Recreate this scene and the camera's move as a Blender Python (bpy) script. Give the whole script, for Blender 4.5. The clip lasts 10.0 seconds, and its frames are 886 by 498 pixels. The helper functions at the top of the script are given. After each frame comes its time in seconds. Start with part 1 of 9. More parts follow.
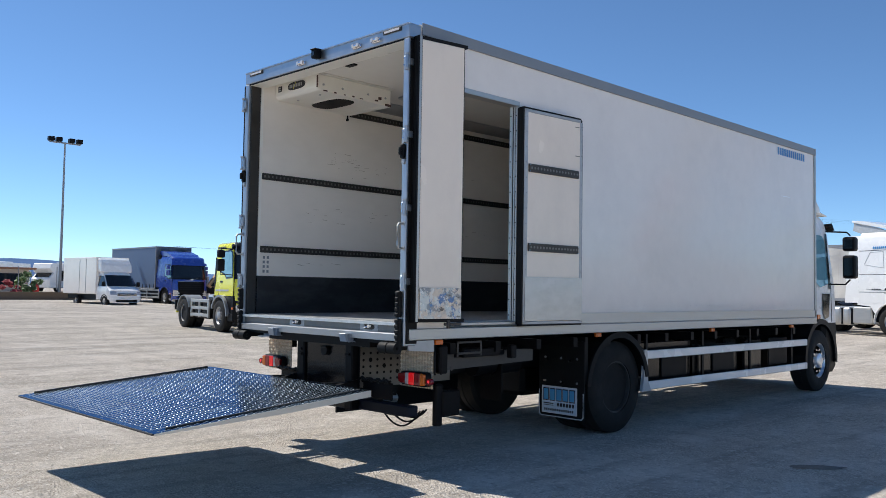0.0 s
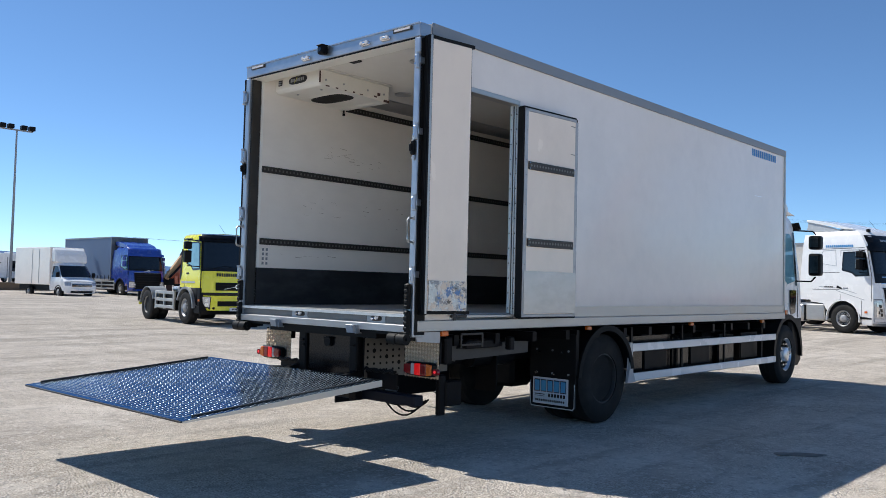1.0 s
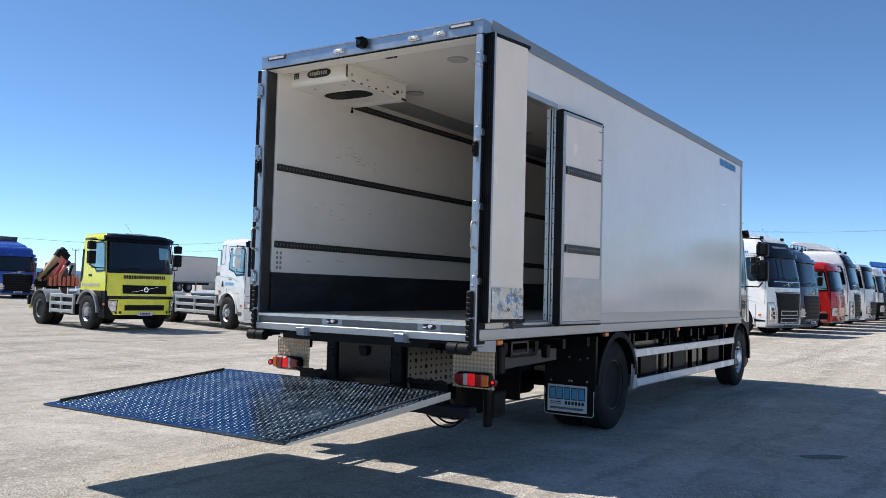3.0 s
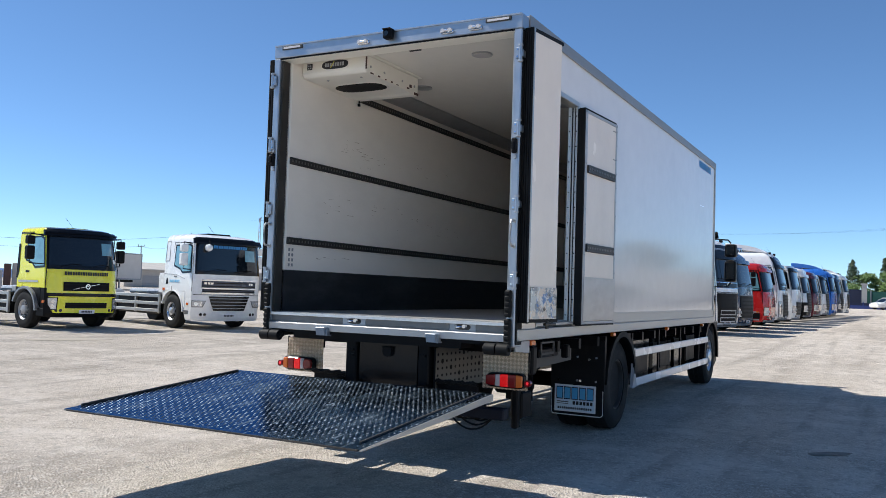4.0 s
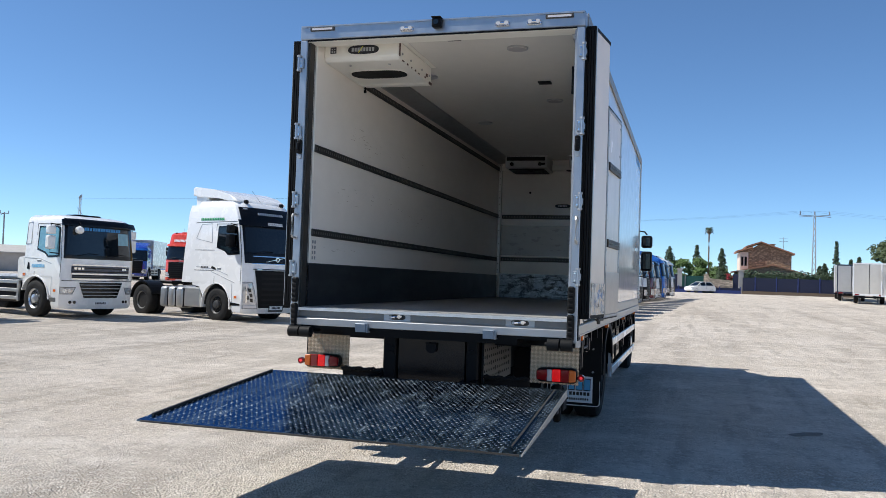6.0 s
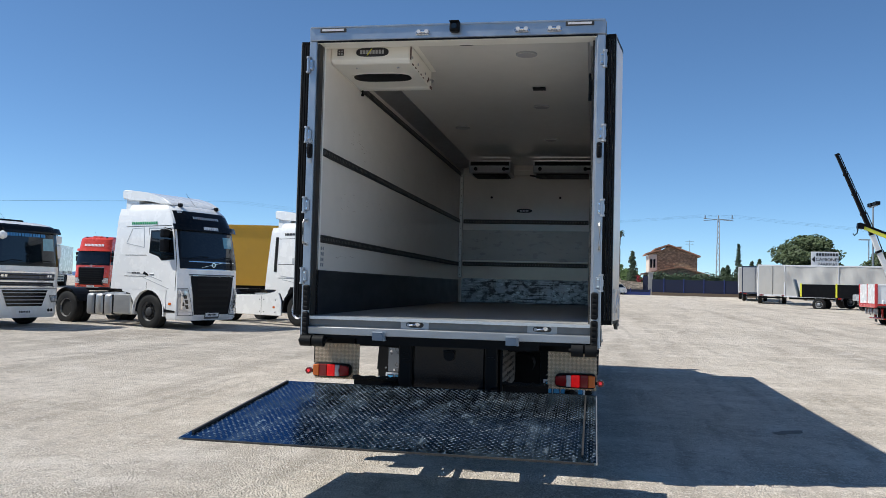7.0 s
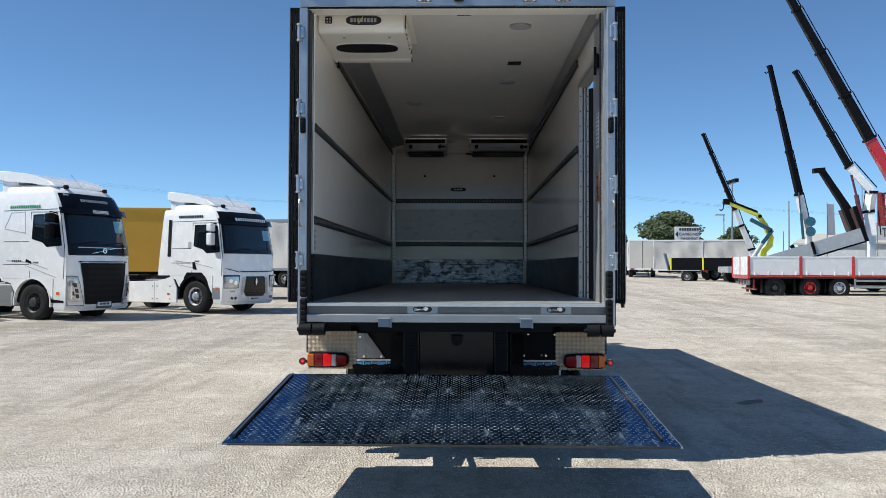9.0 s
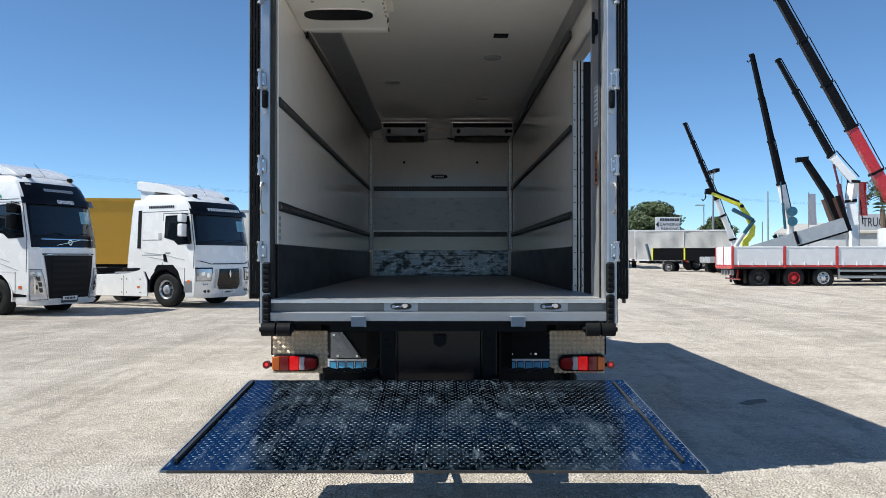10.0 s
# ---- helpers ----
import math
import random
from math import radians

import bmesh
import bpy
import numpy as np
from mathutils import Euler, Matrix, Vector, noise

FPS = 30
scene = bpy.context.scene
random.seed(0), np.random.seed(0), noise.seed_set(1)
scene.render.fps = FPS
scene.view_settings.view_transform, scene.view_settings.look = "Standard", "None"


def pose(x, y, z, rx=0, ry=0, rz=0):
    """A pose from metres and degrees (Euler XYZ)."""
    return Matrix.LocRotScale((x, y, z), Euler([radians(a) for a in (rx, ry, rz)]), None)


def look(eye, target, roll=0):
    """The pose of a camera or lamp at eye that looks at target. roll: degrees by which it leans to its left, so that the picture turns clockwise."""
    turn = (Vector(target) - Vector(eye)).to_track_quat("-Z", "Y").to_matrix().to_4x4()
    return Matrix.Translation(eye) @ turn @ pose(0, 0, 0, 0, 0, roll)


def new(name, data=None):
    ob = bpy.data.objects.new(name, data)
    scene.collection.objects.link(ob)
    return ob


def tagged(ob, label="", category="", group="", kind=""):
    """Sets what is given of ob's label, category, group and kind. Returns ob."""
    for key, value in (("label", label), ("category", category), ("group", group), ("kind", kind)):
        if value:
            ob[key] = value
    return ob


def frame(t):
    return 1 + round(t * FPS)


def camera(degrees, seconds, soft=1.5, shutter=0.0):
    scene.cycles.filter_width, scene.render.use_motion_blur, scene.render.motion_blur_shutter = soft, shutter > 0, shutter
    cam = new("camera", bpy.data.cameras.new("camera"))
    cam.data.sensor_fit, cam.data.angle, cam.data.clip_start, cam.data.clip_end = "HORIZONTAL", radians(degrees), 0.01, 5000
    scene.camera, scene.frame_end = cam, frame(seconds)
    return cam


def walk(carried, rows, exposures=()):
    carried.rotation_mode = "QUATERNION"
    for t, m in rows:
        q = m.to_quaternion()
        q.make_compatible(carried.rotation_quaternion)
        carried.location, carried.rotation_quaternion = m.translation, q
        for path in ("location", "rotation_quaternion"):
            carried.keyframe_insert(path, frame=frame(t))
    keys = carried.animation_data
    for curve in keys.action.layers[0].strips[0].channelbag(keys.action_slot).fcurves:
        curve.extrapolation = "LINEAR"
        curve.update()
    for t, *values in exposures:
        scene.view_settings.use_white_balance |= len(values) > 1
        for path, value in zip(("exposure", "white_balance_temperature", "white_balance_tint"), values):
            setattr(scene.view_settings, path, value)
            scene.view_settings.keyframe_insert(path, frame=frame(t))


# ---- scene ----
cam = camera(55.4, 10.0, 0.45)
PATH = [
    (0, (-0.116, -0.102, 1.583), (1.29, 1.317, 1.68), 0.9),
    (0.5, (-0.352, -0.079, 1.578), (1.089, 1.305, 1.667), 1.2),
    (1, (-0.595, 0.096, 1.565), (0.887, 1.435, 1.65), 1.4),
    (1.5, (-0.794, 0.354, 1.559), (0.723, 1.654, 1.644), 1.6),
    (2, (-0.943, 0.725, 1.57), (0.617, 1.975, 1.648), 1.6),
    (3.5, (-1.557, 2.03, 1.562), (0.164, 3.044, 1.668), 1.6),
    (4, (-1.698, 2.486, 1.546), (0.064, 3.425, 1.645), 1.8),
    (4.5, (-1.862, 2.97, 1.561), (-0.055, 3.823, 1.644), 1.9),
    (5, (-2.063, 3.408, 1.568), (-0.217, 4.173, 1.645), 1.9),
    (5.5, (-2.212, 3.863, 1.587), (-0.327, 4.529, 1.659), 1.9),
    (7, (-2.469, 5.271, 1.6), (-0.502, 5.625, 1.685), 1.5),
    (7.5, (-2.426, 5.711, 1.582), (-0.445, 5.97, 1.676), 0.9),
    (8, (-2.399, 6.098, 1.596), (-0.408, 6.265, 1.685), 0.4),
    (8.5, (-2.394, 6.399, 1.609), (-0.397, 6.489, 1.678), 0.1),
    (9, (-2.252, 6.47, 1.599), (-0.253, 6.515, 1.641), 0.2),
    (9.5, (-1.89, 6.461, 1.601), (0.11, 6.479, 1.62), 0.1),
    (10, (-1.482, 6.493, 1.602), (0.518, 6.491, 1.623), -0.0),
]
walk(cam, [(t, look(eye, target, roll)) for t, eye, target, roll in PATH], [(0.0, 0.16, 6120, 8), (3.5, 0.27, 6120, 8), (5.5, 0.27, 6120, 8), (7.0, 0.08, 6120, 6), (8.0, 0.07, 6120, 5), (9.0, 0.11, 6120, 5), (10.0, 0.22, 6120, 5)])

# world, sun
SUN = Vector((-0.17, 0.742, 1.0)).normalized()
world = bpy.data.worlds.new("sky")
scene.world = world
world.use_nodes = True
wn = world.node_tree
sky = wn.nodes.new("ShaderNodeTexSky")
sky.sky_type = "NISHITA"
sky.sun_disc = False
sky.sun_elevation = math.asin(SUN.z)
sky.sun_rotation = math.atan2(SUN.x, SUN.y)
sky.altitude = 100
sky.air_density, sky.dust_density, sky.ozone_density = 0.6, 0.0, 7.0
bg = wn.nodes["Background"]
tint = wn.nodes.new("ShaderNodeMix")
tint.data_type, tint.blend_type = "RGBA", "MULTIPLY"
tint.inputs[0].default_value = 1.0
tint.inputs[7].default_value = (1.02, 1.02, 0.945, 1)
wn.links.new(sky.outputs[0], tint.inputs[6])
wn.links.new(tint.outputs[2], bg.inputs[0])
bg.inputs[1].default_value = 0.135
sun_data = bpy.data.lights.new("sun", "SUN")
sun_data.energy, sun_data.angle, sun_data.color = 5.1, radians(0.53), (1.0, 0.93, 0.84)
sun = new("sun", sun_data)
sun.matrix_world = look(SUN * 40, (0, 0, 0))


# ---- materials ----
def M(name, col, rough=0.5, metal=0.0, var=0.10, scale=6.0, bump=0.0, bscale=80.0, coat=0.0, dirt=0.0, dirtcol=(0.3, 0.26, 0.2), emit=0.0, spec=0.5, stretch=(1, 1, 1), rvar=0.12, dscale=1.7, dlo=0.48, dhi=0.78):
    m = bpy.data.materials.new(name)
    m.use_nodes = True
    nt = m.node_tree
    b = nt.nodes["Principled BSDF"]
    tc = nt.nodes.new("ShaderNodeTexCoord")
    mp = nt.nodes.new("ShaderNodeMapping")
    mp.inputs["Scale"].default_value = stretch
    nt.links.new(tc.outputs["Object"], mp.inputs[0])
    n1 = nt.nodes.new("ShaderNodeTexNoise")
    n1.inputs["Scale"].default_value, n1.inputs["Detail"].default_value = scale, 6
    nt.links.new(mp.outputs[0], n1.inputs[0])
    mx = nt.nodes.new("ShaderNodeMix")
    mx.data_type = "RGBA"
    mx.inputs[6].default_value = (*[max(0, c * (1 - var)) for c in col], 1)
    mx.inputs[7].default_value = (*[min(1, c * (1 + var)) for c in col], 1)
    nt.links.new(n1.outputs[0], mx.inputs[0])
    last = mx.outputs[2]
    if dirt > 0:
        n2 = nt.nodes.new("ShaderNodeTexNoise")
        n2.inputs["Scale"].default_value, n2.inputs["Detail"].default_value, n2.inputs["Roughness"].default_value = dscale, 8, 0.68
        nt.links.new(mp.outputs[0], n2.inputs[0])
        rp = nt.nodes.new("ShaderNodeMapRange")
        rp.inputs[1].default_value, rp.inputs[2].default_value, rp.inputs[4].default_value = dlo, dhi, dirt
        nt.links.new(n2.outputs[0], rp.inputs[0])
        m2 = nt.nodes.new("ShaderNodeMix")
        m2.data_type = "RGBA"
        m2.inputs[7].default_value = (*dirtcol, 1)
        nt.links.new(rp.outputs[0], m2.inputs[0])
        nt.links.new(last, m2.inputs[6])
        last = m2.outputs[2]
    nt.links.new(last, b.inputs["Base Color"])
    rr = nt.nodes.new("ShaderNodeMapRange")
    rr.inputs[3].default_value, rr.inputs[4].default_value = max(0.02, rough - rvar), min(1, rough + rvar)
    nt.links.new(n1.outputs[0], rr.inputs[0])
    nt.links.new(rr.outputs[0], b.inputs["Roughness"])
    b.inputs["Metallic"].default_value = metal
    b.inputs["Specular IOR Level"].default_value = spec
    b.inputs["Coat Weight"].default_value = coat
    b.inputs["Coat Roughness"].default_value = 0.06
    if bump > 0:
        n3 = nt.nodes.new("ShaderNodeTexNoise")
        n3.inputs["Scale"].default_value, n3.inputs["Detail"].default_value = bscale, 4
        nt.links.new(mp.outputs[0], n3.inputs[0])
        bp = nt.nodes.new("ShaderNodeBump")
        bp.inputs["Strength"].default_value, bp.inputs["Distance"].default_value = bump, 0.01
        nt.links.new(n3.outputs[0], bp.inputs["Height"])
        nt.links.new(bp.outputs[0], b.inputs["Normal"])
    if emit > 0:
        b.inputs["Emission Color"].default_value = (*col, 1)
        b.inputs["Emission Strength"].default_value = emit
    return m


def gravel_material():
    m = bpy.data.materials.new("gravel")
    m.use_nodes = True
    nt = m.node_tree
    b = nt.nodes["Principled BSDF"]
    tc = nt.nodes.new("ShaderNodeTexCoord")

    def tex(kind, scale, detail=5, stretch=None):
        src = tc.outputs["Object"]
        if stretch:
            mp = nt.nodes.new("ShaderNodeMapping")
            mp.inputs["Scale"].default_value = stretch
            mp.inputs["Rotation"].default_value = (0, 0, 0.35)
            nt.links.new(src, mp.inputs[0])
            src = mp.outputs[0]
        n = nt.nodes.new(kind)
        n.inputs["Scale"].default_value = scale
        if kind == "ShaderNodeTexNoise":
            n.inputs["Detail"].default_value = detail
        nt.links.new(src, n.inputs[0])
        return n

    def mix(a, c, fac, mode="MIX", lo=0.0, hi=1.0, top=1.0):
        rp = nt.nodes.new("ShaderNodeMapRange")
        rp.inputs[1].default_value, rp.inputs[2].default_value, rp.inputs[4].default_value = lo, hi, top
        nt.links.new(fac, rp.inputs[0])
        x = nt.nodes.new("ShaderNodeMix")
        x.data_type, x.blend_type = "RGBA", mode
        nt.links.new(rp.outputs[0], x.inputs[0])
        for sock, v in ((6, a), (7, c)):
            if isinstance(v, tuple):
                x.inputs[sock].default_value = (*v, 1)
            else:
                nt.links.new(v, x.inputs[sock])
        return x.outputs[2]

    grain = tex("ShaderNodeTexNoise", 60, 8)
    pebbles = tex("ShaderNodeTexVoronoi", 34)
    clods = tex("ShaderNodeTexNoise", 13, 7)
    stones = tex("ShaderNodeTexVoronoi", 55)
    patches = tex("ShaderNodeTexNoise", 0.35, 7)
    tracks = tex("ShaderNodeTexNoise", 0.5, 7, (0.12, 1.6, 1))
    tracks2 = tex("ShaderNodeTexNoise", 1.1, 6, (1.3, 0.12, 1))
    ruts = tex("ShaderNodeTexNoise", 2.6, 8, (0.10, 1.0, 1))
    mid = tex("ShaderNodeTexNoise", 4.5, 8)
    drift = tex("ShaderNodeTexNoise", 1.4, 8)
    c = mix((0.355, 0.299, 0.235), (0.742, 0.663, 0.567), grain.outputs[0], lo=0.36, hi=0.64)
    c = mix(c, (0.716, 0.643, 0.560), patches.outputs[0], lo=0.47, hi=0.62, top=0.5)
    c = mix(c, (0.368, 0.318, 0.262), tracks.outputs[0], lo=0.5, hi=0.62, top=0.7)
    c = mix(c, (0.700, 0.622, 0.533), tracks2.outputs[0], lo=0.52, hi=0.66, top=0.55)
    c = mix(c, (0.322, 0.281, 0.231), ruts.outputs[0], lo=0.55, hi=0.66, top=0.55)
    c = mix(c, (0.378, 0.334, 0.283), mid.outputs[0], lo=0.52, hi=0.72, top=0.7)
    c = mix(c, (0.763, 0.694, 0.609), drift.outputs[0], lo=0.54, hi=0.66, top=0.5)
    c = mix(c, (0.668, 0.609, 0.534), stones.outputs["Color"], lo=0.8, hi=1.0, top=0.5)
    c = mix(c, (0.346, 0.302, 0.247), clods.outputs[0], lo=0.55, hi=0.70, top=0.6)
    c = mix(c, (0.801, 0.731, 0.648), pebbles.outputs["Color"], lo=0.72, hi=0.8, top=0.5)
    nt.links.new(c, b.inputs["Base Color"])
    b.inputs["Roughness"].default_value = 0.95
    b.inputs["Diffuse Roughness"].default_value = 0.35
    b.inputs["Specular IOR Level"].default_value = 0.2
    b1 = nt.nodes.new("ShaderNodeBump")
    b1.inputs["Strength"].default_value, b1.inputs["Distance"].default_value = 1.0, 0.02
    nt.links.new(stones.outputs["Distance"], b1.inputs["Height"])
    b2 = nt.nodes.new("ShaderNodeBump")
    b2.inputs["Strength"].default_value, b2.inputs["Distance"].default_value = 0.7, 0.05
    nt.links.new(mid.outputs[0], b2.inputs["Height"])
    nt.links.new(b1.outputs[0], b2.inputs["Normal"])
    nt.links.new(b2.outputs[0], b.inputs["Normal"])
    return m


GRAVEL = gravel_material()
WHITE = M("white_grp", (0.89, 0.83, 0.765), 0.14, var=0.04, coat=0.3, dirt=0.3, dirtcol=(0.58, 0.55, 0.50), dscale=0.6, bump=0.06, bscale=0.9, rvar=0.05)
CREAM = M("interior_grp", (0.96, 0.89, 0.80), 0.09, var=0.04, rvar=0.03, dirt=0.16, dirtcol=(0.58, 0.52, 0.43), dscale=1.1, stretch=(0.7, 1, 1.3))
SKIN = M("cream_door_skin", (0.93, 0.81, 0.68), 0.25, var=0.04, rvar=0.06, dirt=0.25, dirtcol=(0.55, 0.46, 0.37), dscale=1.3, stretch=(1, 1, 0.7))
CREAM2 = M("unit_casing", (0.93, 0.89, 0.80), 0.4, var=0.03, dirt=0.1, dirtcol=(0.5, 0.42, 0.3))
CEIL = M("ceiling_grp", (0.96, 0.91, 0.83), 0.09, var=0.03, dirt=0.08, dirtcol=(0.5, 0.46, 0.4))
ALU = M("aluminium", (0.50, 0.49, 0.465), 0.42, 0.8, var=0.12, scale=14, stretch=(0.25, 1, 1), dirt=0.25, dirtcol=(0.4, 0.38, 0.35))
ALUD = M("dull_aluminium", (0.48, 0.48, 0.48), 0.5, 0.7, var=0.2, scale=9, dirt=0.4, dirtcol=(0.22, 0.21, 0.2), bump=0.1)
SILLM = M("worn_sill_metal", (0.46, 0.465, 0.47), 0.4, 0.75, var=0.2, scale=10, dirt=0.4, dirtcol=(0.28, 0.27, 0.25), dscale=3, stretch=(1, 0.3, 1))
STEEL = M("galvanised_steel", (0.42, 0.45, 0.49), 0.4, 0.9, var=0.15, scale=12, dirt=0.25, dirtcol=(0.35, 0.35, 0.36))
SCUFFD = M("door_kick_plate", (0.50, 0.48, 0.46), 0.32, 0.7, var=0.2, scale=5, dirt=0.5, dirtcol=(0.30, 0.28, 0.27), dscale=3.0, dlo=0.45, dhi=0.7, bump=0.1, bscale=12, stretch=(0.8, 0.8, 1.5))
KICK = M("dark_kick_board", (0.024, 0.025, 0.028), 0.34, 0.0, spec=0.35, var=0.4, scale=5, dirt=0.45, dirtcol=(0.13, 0.13, 0.13), dscale=3, stretch=(0.4, 1, 1))
FLOORB = M("cargo_floor", (0.30, 0.298, 0.288), 0.36, 0.0, var=0.3, scale=30, dirt=0.6, dirtcol=(0.46, 0.44, 0.41), dscale=2.5, bump=0.3, bscale=160)
RAIL = M("rail_dark", (0.06, 0.055, 0.05), 0.5, 0.5, var=0.3, dirt=0.4, dirtcol=(0.18, 0.15, 0.12))
SLOT = M("rail_slots", (0.2, 0.185, 0.165), 0.4, 0.7, var=0.2)
BLACK = M("black_paint", (0.007, 0.007, 0.008), 0.42, var=0.35, dirt=0.3, dirtcol=(0.016, 0.015, 0.014), dscale=3, spec=0.1)
GLOSSB = M("gloss_black", (0.006, 0.006, 0.007), 0.2, var=0.3, spec=0.25, coat=0.08)
RUBBER = M("rubber_seal", (0.010, 0.010, 0.010), 0.6, spec=0.16, var=0.4, dirt=0.25, dirtcol=(0.04, 0.037, 0.034), bump=0.2, bscale=40)
TYRE = M("tyre_rubber", (0.013, 0.013, 0.013), 0.75, spec=0.25, var=0.35, dirt=0.4, dirtcol=(0.055, 0.05, 0.042), dscale=4, bump=0.2, bscale=60)
def layered(name, base, layers, rough=0.35, metal=0.6, bump=0.0, bscale=8.0):
    """Sharp-edged patches over a base: layers of (noise scale, stretch, low, high, colour, strength, roughness, metal)."""
    m = bpy.data.materials.new(name)
    m.use_nodes = True
    nt = m.node_tree
    b = nt.nodes["Principled BSDF"]
    tc = nt.nodes.new("ShaderNodeTexCoord")

    def blend(fac, a, c, rgba):
        x = nt.nodes.new("ShaderNodeMix")
        x.data_type = "RGBA" if rgba else "FLOAT"
        lo, hi, out = (6, 7, 2) if rgba else (2, 3, 0)
        for sock, v in ((lo, a), (hi, c)):
            if isinstance(v, (tuple, float, int)):
                x.inputs[sock].default_value = (*v, 1) if rgba else v
            else:
                nt.links.new(v, x.inputs[sock])
        nt.links.new(fac, x.inputs[0])
        return x.outputs[out]
    col, ro, me_ = base, rough, metal
    for k, (sc, st, lo, hi, c, top, r2, m2) in enumerate(layers):
        mp = nt.nodes.new("ShaderNodeMapping")
        mp.inputs["Scale"].default_value = st
        mp.inputs["Location"].default_value = (3.1 * k, 1.7 * k, 2.3 * k)
        nt.links.new(tc.outputs["Object"], mp.inputs[0])
        n = nt.nodes.new("ShaderNodeTexNoise")
        n.inputs["Scale"].default_value, n.inputs["Detail"].default_value, n.inputs["Roughness"].default_value = sc, 9, 0.66
        nt.links.new(mp.outputs[0], n.inputs[0])
        rp = nt.nodes.new("ShaderNodeMapRange")
        rp.inputs[1].default_value, rp.inputs[2].default_value, rp.inputs[4].default_value = lo, hi, top
        nt.links.new(n.outputs[0], rp.inputs[0])
        col = blend(rp.outputs[0], col, c, True)
        ro = blend(rp.outputs[0], ro, r2, False)
        me_ = blend(rp.outputs[0], me_, m2, False)
    for v, key in ((col, "Base Color"), (ro, "Roughness"), (me_, "Metallic")):
        nt.links.new(v, b.inputs[key])
    if bump > 0:
        n3 = nt.nodes.new("ShaderNodeTexNoise")
        n3.inputs["Scale"].default_value, n3.inputs["Detail"].default_value = bscale, 5
        nt.links.new(tc.outputs["Object"], n3.inputs[0])
        bp = nt.nodes.new("ShaderNodeBump")
        bp.inputs["Strength"].default_value, bp.inputs["Distance"].default_value = bump, 0.02
        nt.links.new(n3.outputs[0], bp.inputs["Height"])
        nt.links.new(bp.outputs[0], b.inputs["Normal"])
    return m


SCUFF = layered("torn_sticker_plate", (0.50, 0.50, 0.49), [
    (5.0, (1, 1, 1.2), 0.47, 0.50, (0.78, 0.66, 0.52), 0.9, 0.6, 0.0),
    (9.0, (1, 1, 1.0), 0.52, 0.54, (0.20, 0.21, 0.23), 0.75, 0.4, 0.6),
    (6.0, (1.3, 1, 1), 0.57, 0.59, (0.10, 0.22, 0.45), 0.9, 0.5, 0.0),
    (16.0, (1, 1, 1), 0.55, 0.57, (0.80, 0.78, 0.72), 0.8, 0.5, 0.0),
    (12.0, (0.7, 1, 1.6), 0.60, 0.62, (0.12, 0.10, 0.08), 0.9, 0.6, 0.0)], 0.3, 0.8, 0.15, 20)
BULKP = layered("dented_bulkhead_plate", (0.27, 0.28, 0.285), [
    (9.0, (1, 0.8, 1.1), 0.49, 0.57, (0.05, 0.05, 0.05), 0.85, 0.5, 0.4),
    (16.0, (1, 0.7, 1.6), 0.54, 0.60, (0.50, 0.51, 0.51), 0.6, 0.3, 0.8),
    (5.0, (1, 0.3, 6.0), 0.56, 0.59, (0.02, 0.02, 0.02), 0.9, 0.6, 0.0),
    (34.0, (1, 0.8, 1.2), 0.58, 0.64, (0.06, 0.06, 0.06), 0.6, 0.5, 0.3)], 0.30, 0.85, 0.3, 14)
# Blue base and grazing tint stand in for sky mirrored in the plate.
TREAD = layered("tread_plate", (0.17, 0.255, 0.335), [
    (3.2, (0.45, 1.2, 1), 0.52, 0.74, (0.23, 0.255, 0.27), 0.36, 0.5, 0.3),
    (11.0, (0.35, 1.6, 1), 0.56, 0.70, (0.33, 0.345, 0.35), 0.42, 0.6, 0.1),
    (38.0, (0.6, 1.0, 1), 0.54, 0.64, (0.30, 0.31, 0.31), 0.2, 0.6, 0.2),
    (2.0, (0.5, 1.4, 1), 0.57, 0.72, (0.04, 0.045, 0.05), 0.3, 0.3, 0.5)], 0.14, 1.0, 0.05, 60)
# Lozenges are paler than the deck, as painted highlights over the same plate.
TREADHI = layered("tread_lozenge_highlights", (0.29, 0.34, 0.40), [
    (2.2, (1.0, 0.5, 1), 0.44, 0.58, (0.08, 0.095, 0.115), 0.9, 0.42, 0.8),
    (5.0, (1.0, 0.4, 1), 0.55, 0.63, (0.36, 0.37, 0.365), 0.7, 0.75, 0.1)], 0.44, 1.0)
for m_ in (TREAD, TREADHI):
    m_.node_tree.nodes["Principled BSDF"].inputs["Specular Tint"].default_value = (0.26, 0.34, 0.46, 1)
EVAP = M("evaporator_casing", (0.62, 0.62, 0.60), 0.38, 0.3, var=0.08, dirt=0.2)
# Warm tan painted on the aluminium for light bounced off the gravel.
DIAMH = M("diamond_ridges", (0.88, 0.73, 0.55), 0.35, 0.45, var=0.12)
DIAM = M("diamond_plate", (0.44, 0.335, 0.225), 0.45, 0.4, var=0.15, dirt=0.3, dirtcol=(0.3, 0.26, 0.2))
RED = M("red_lens", (0.20, 0.005, 0.008), 0.12, var=0.15, coat=0.5)
REDLIT = M("red_lens_lit", (0.60, 0.006, 0.008), 0.12, var=0.4, scale=30, emit=0.42, coat=0.15)
REDHOT = M("red_lamp_glow", (0.9, 0.02, 0.03), 0.3, var=0.05, emit=0.5)
ORANGE = M("orange_lens", (0.62, 0.13, 0.015), 0.15, var=0.1, coat=0.4)
CLEAR = M("clear_lens", (0.72, 0.68, 0.66), 0.12, var=0.1, coat=0.5)
HEADL = M("headlamp_lens", (0.50, 0.51, 0.53), 0.1, 0.5, var=0.5, scale=9, coat=0.8)
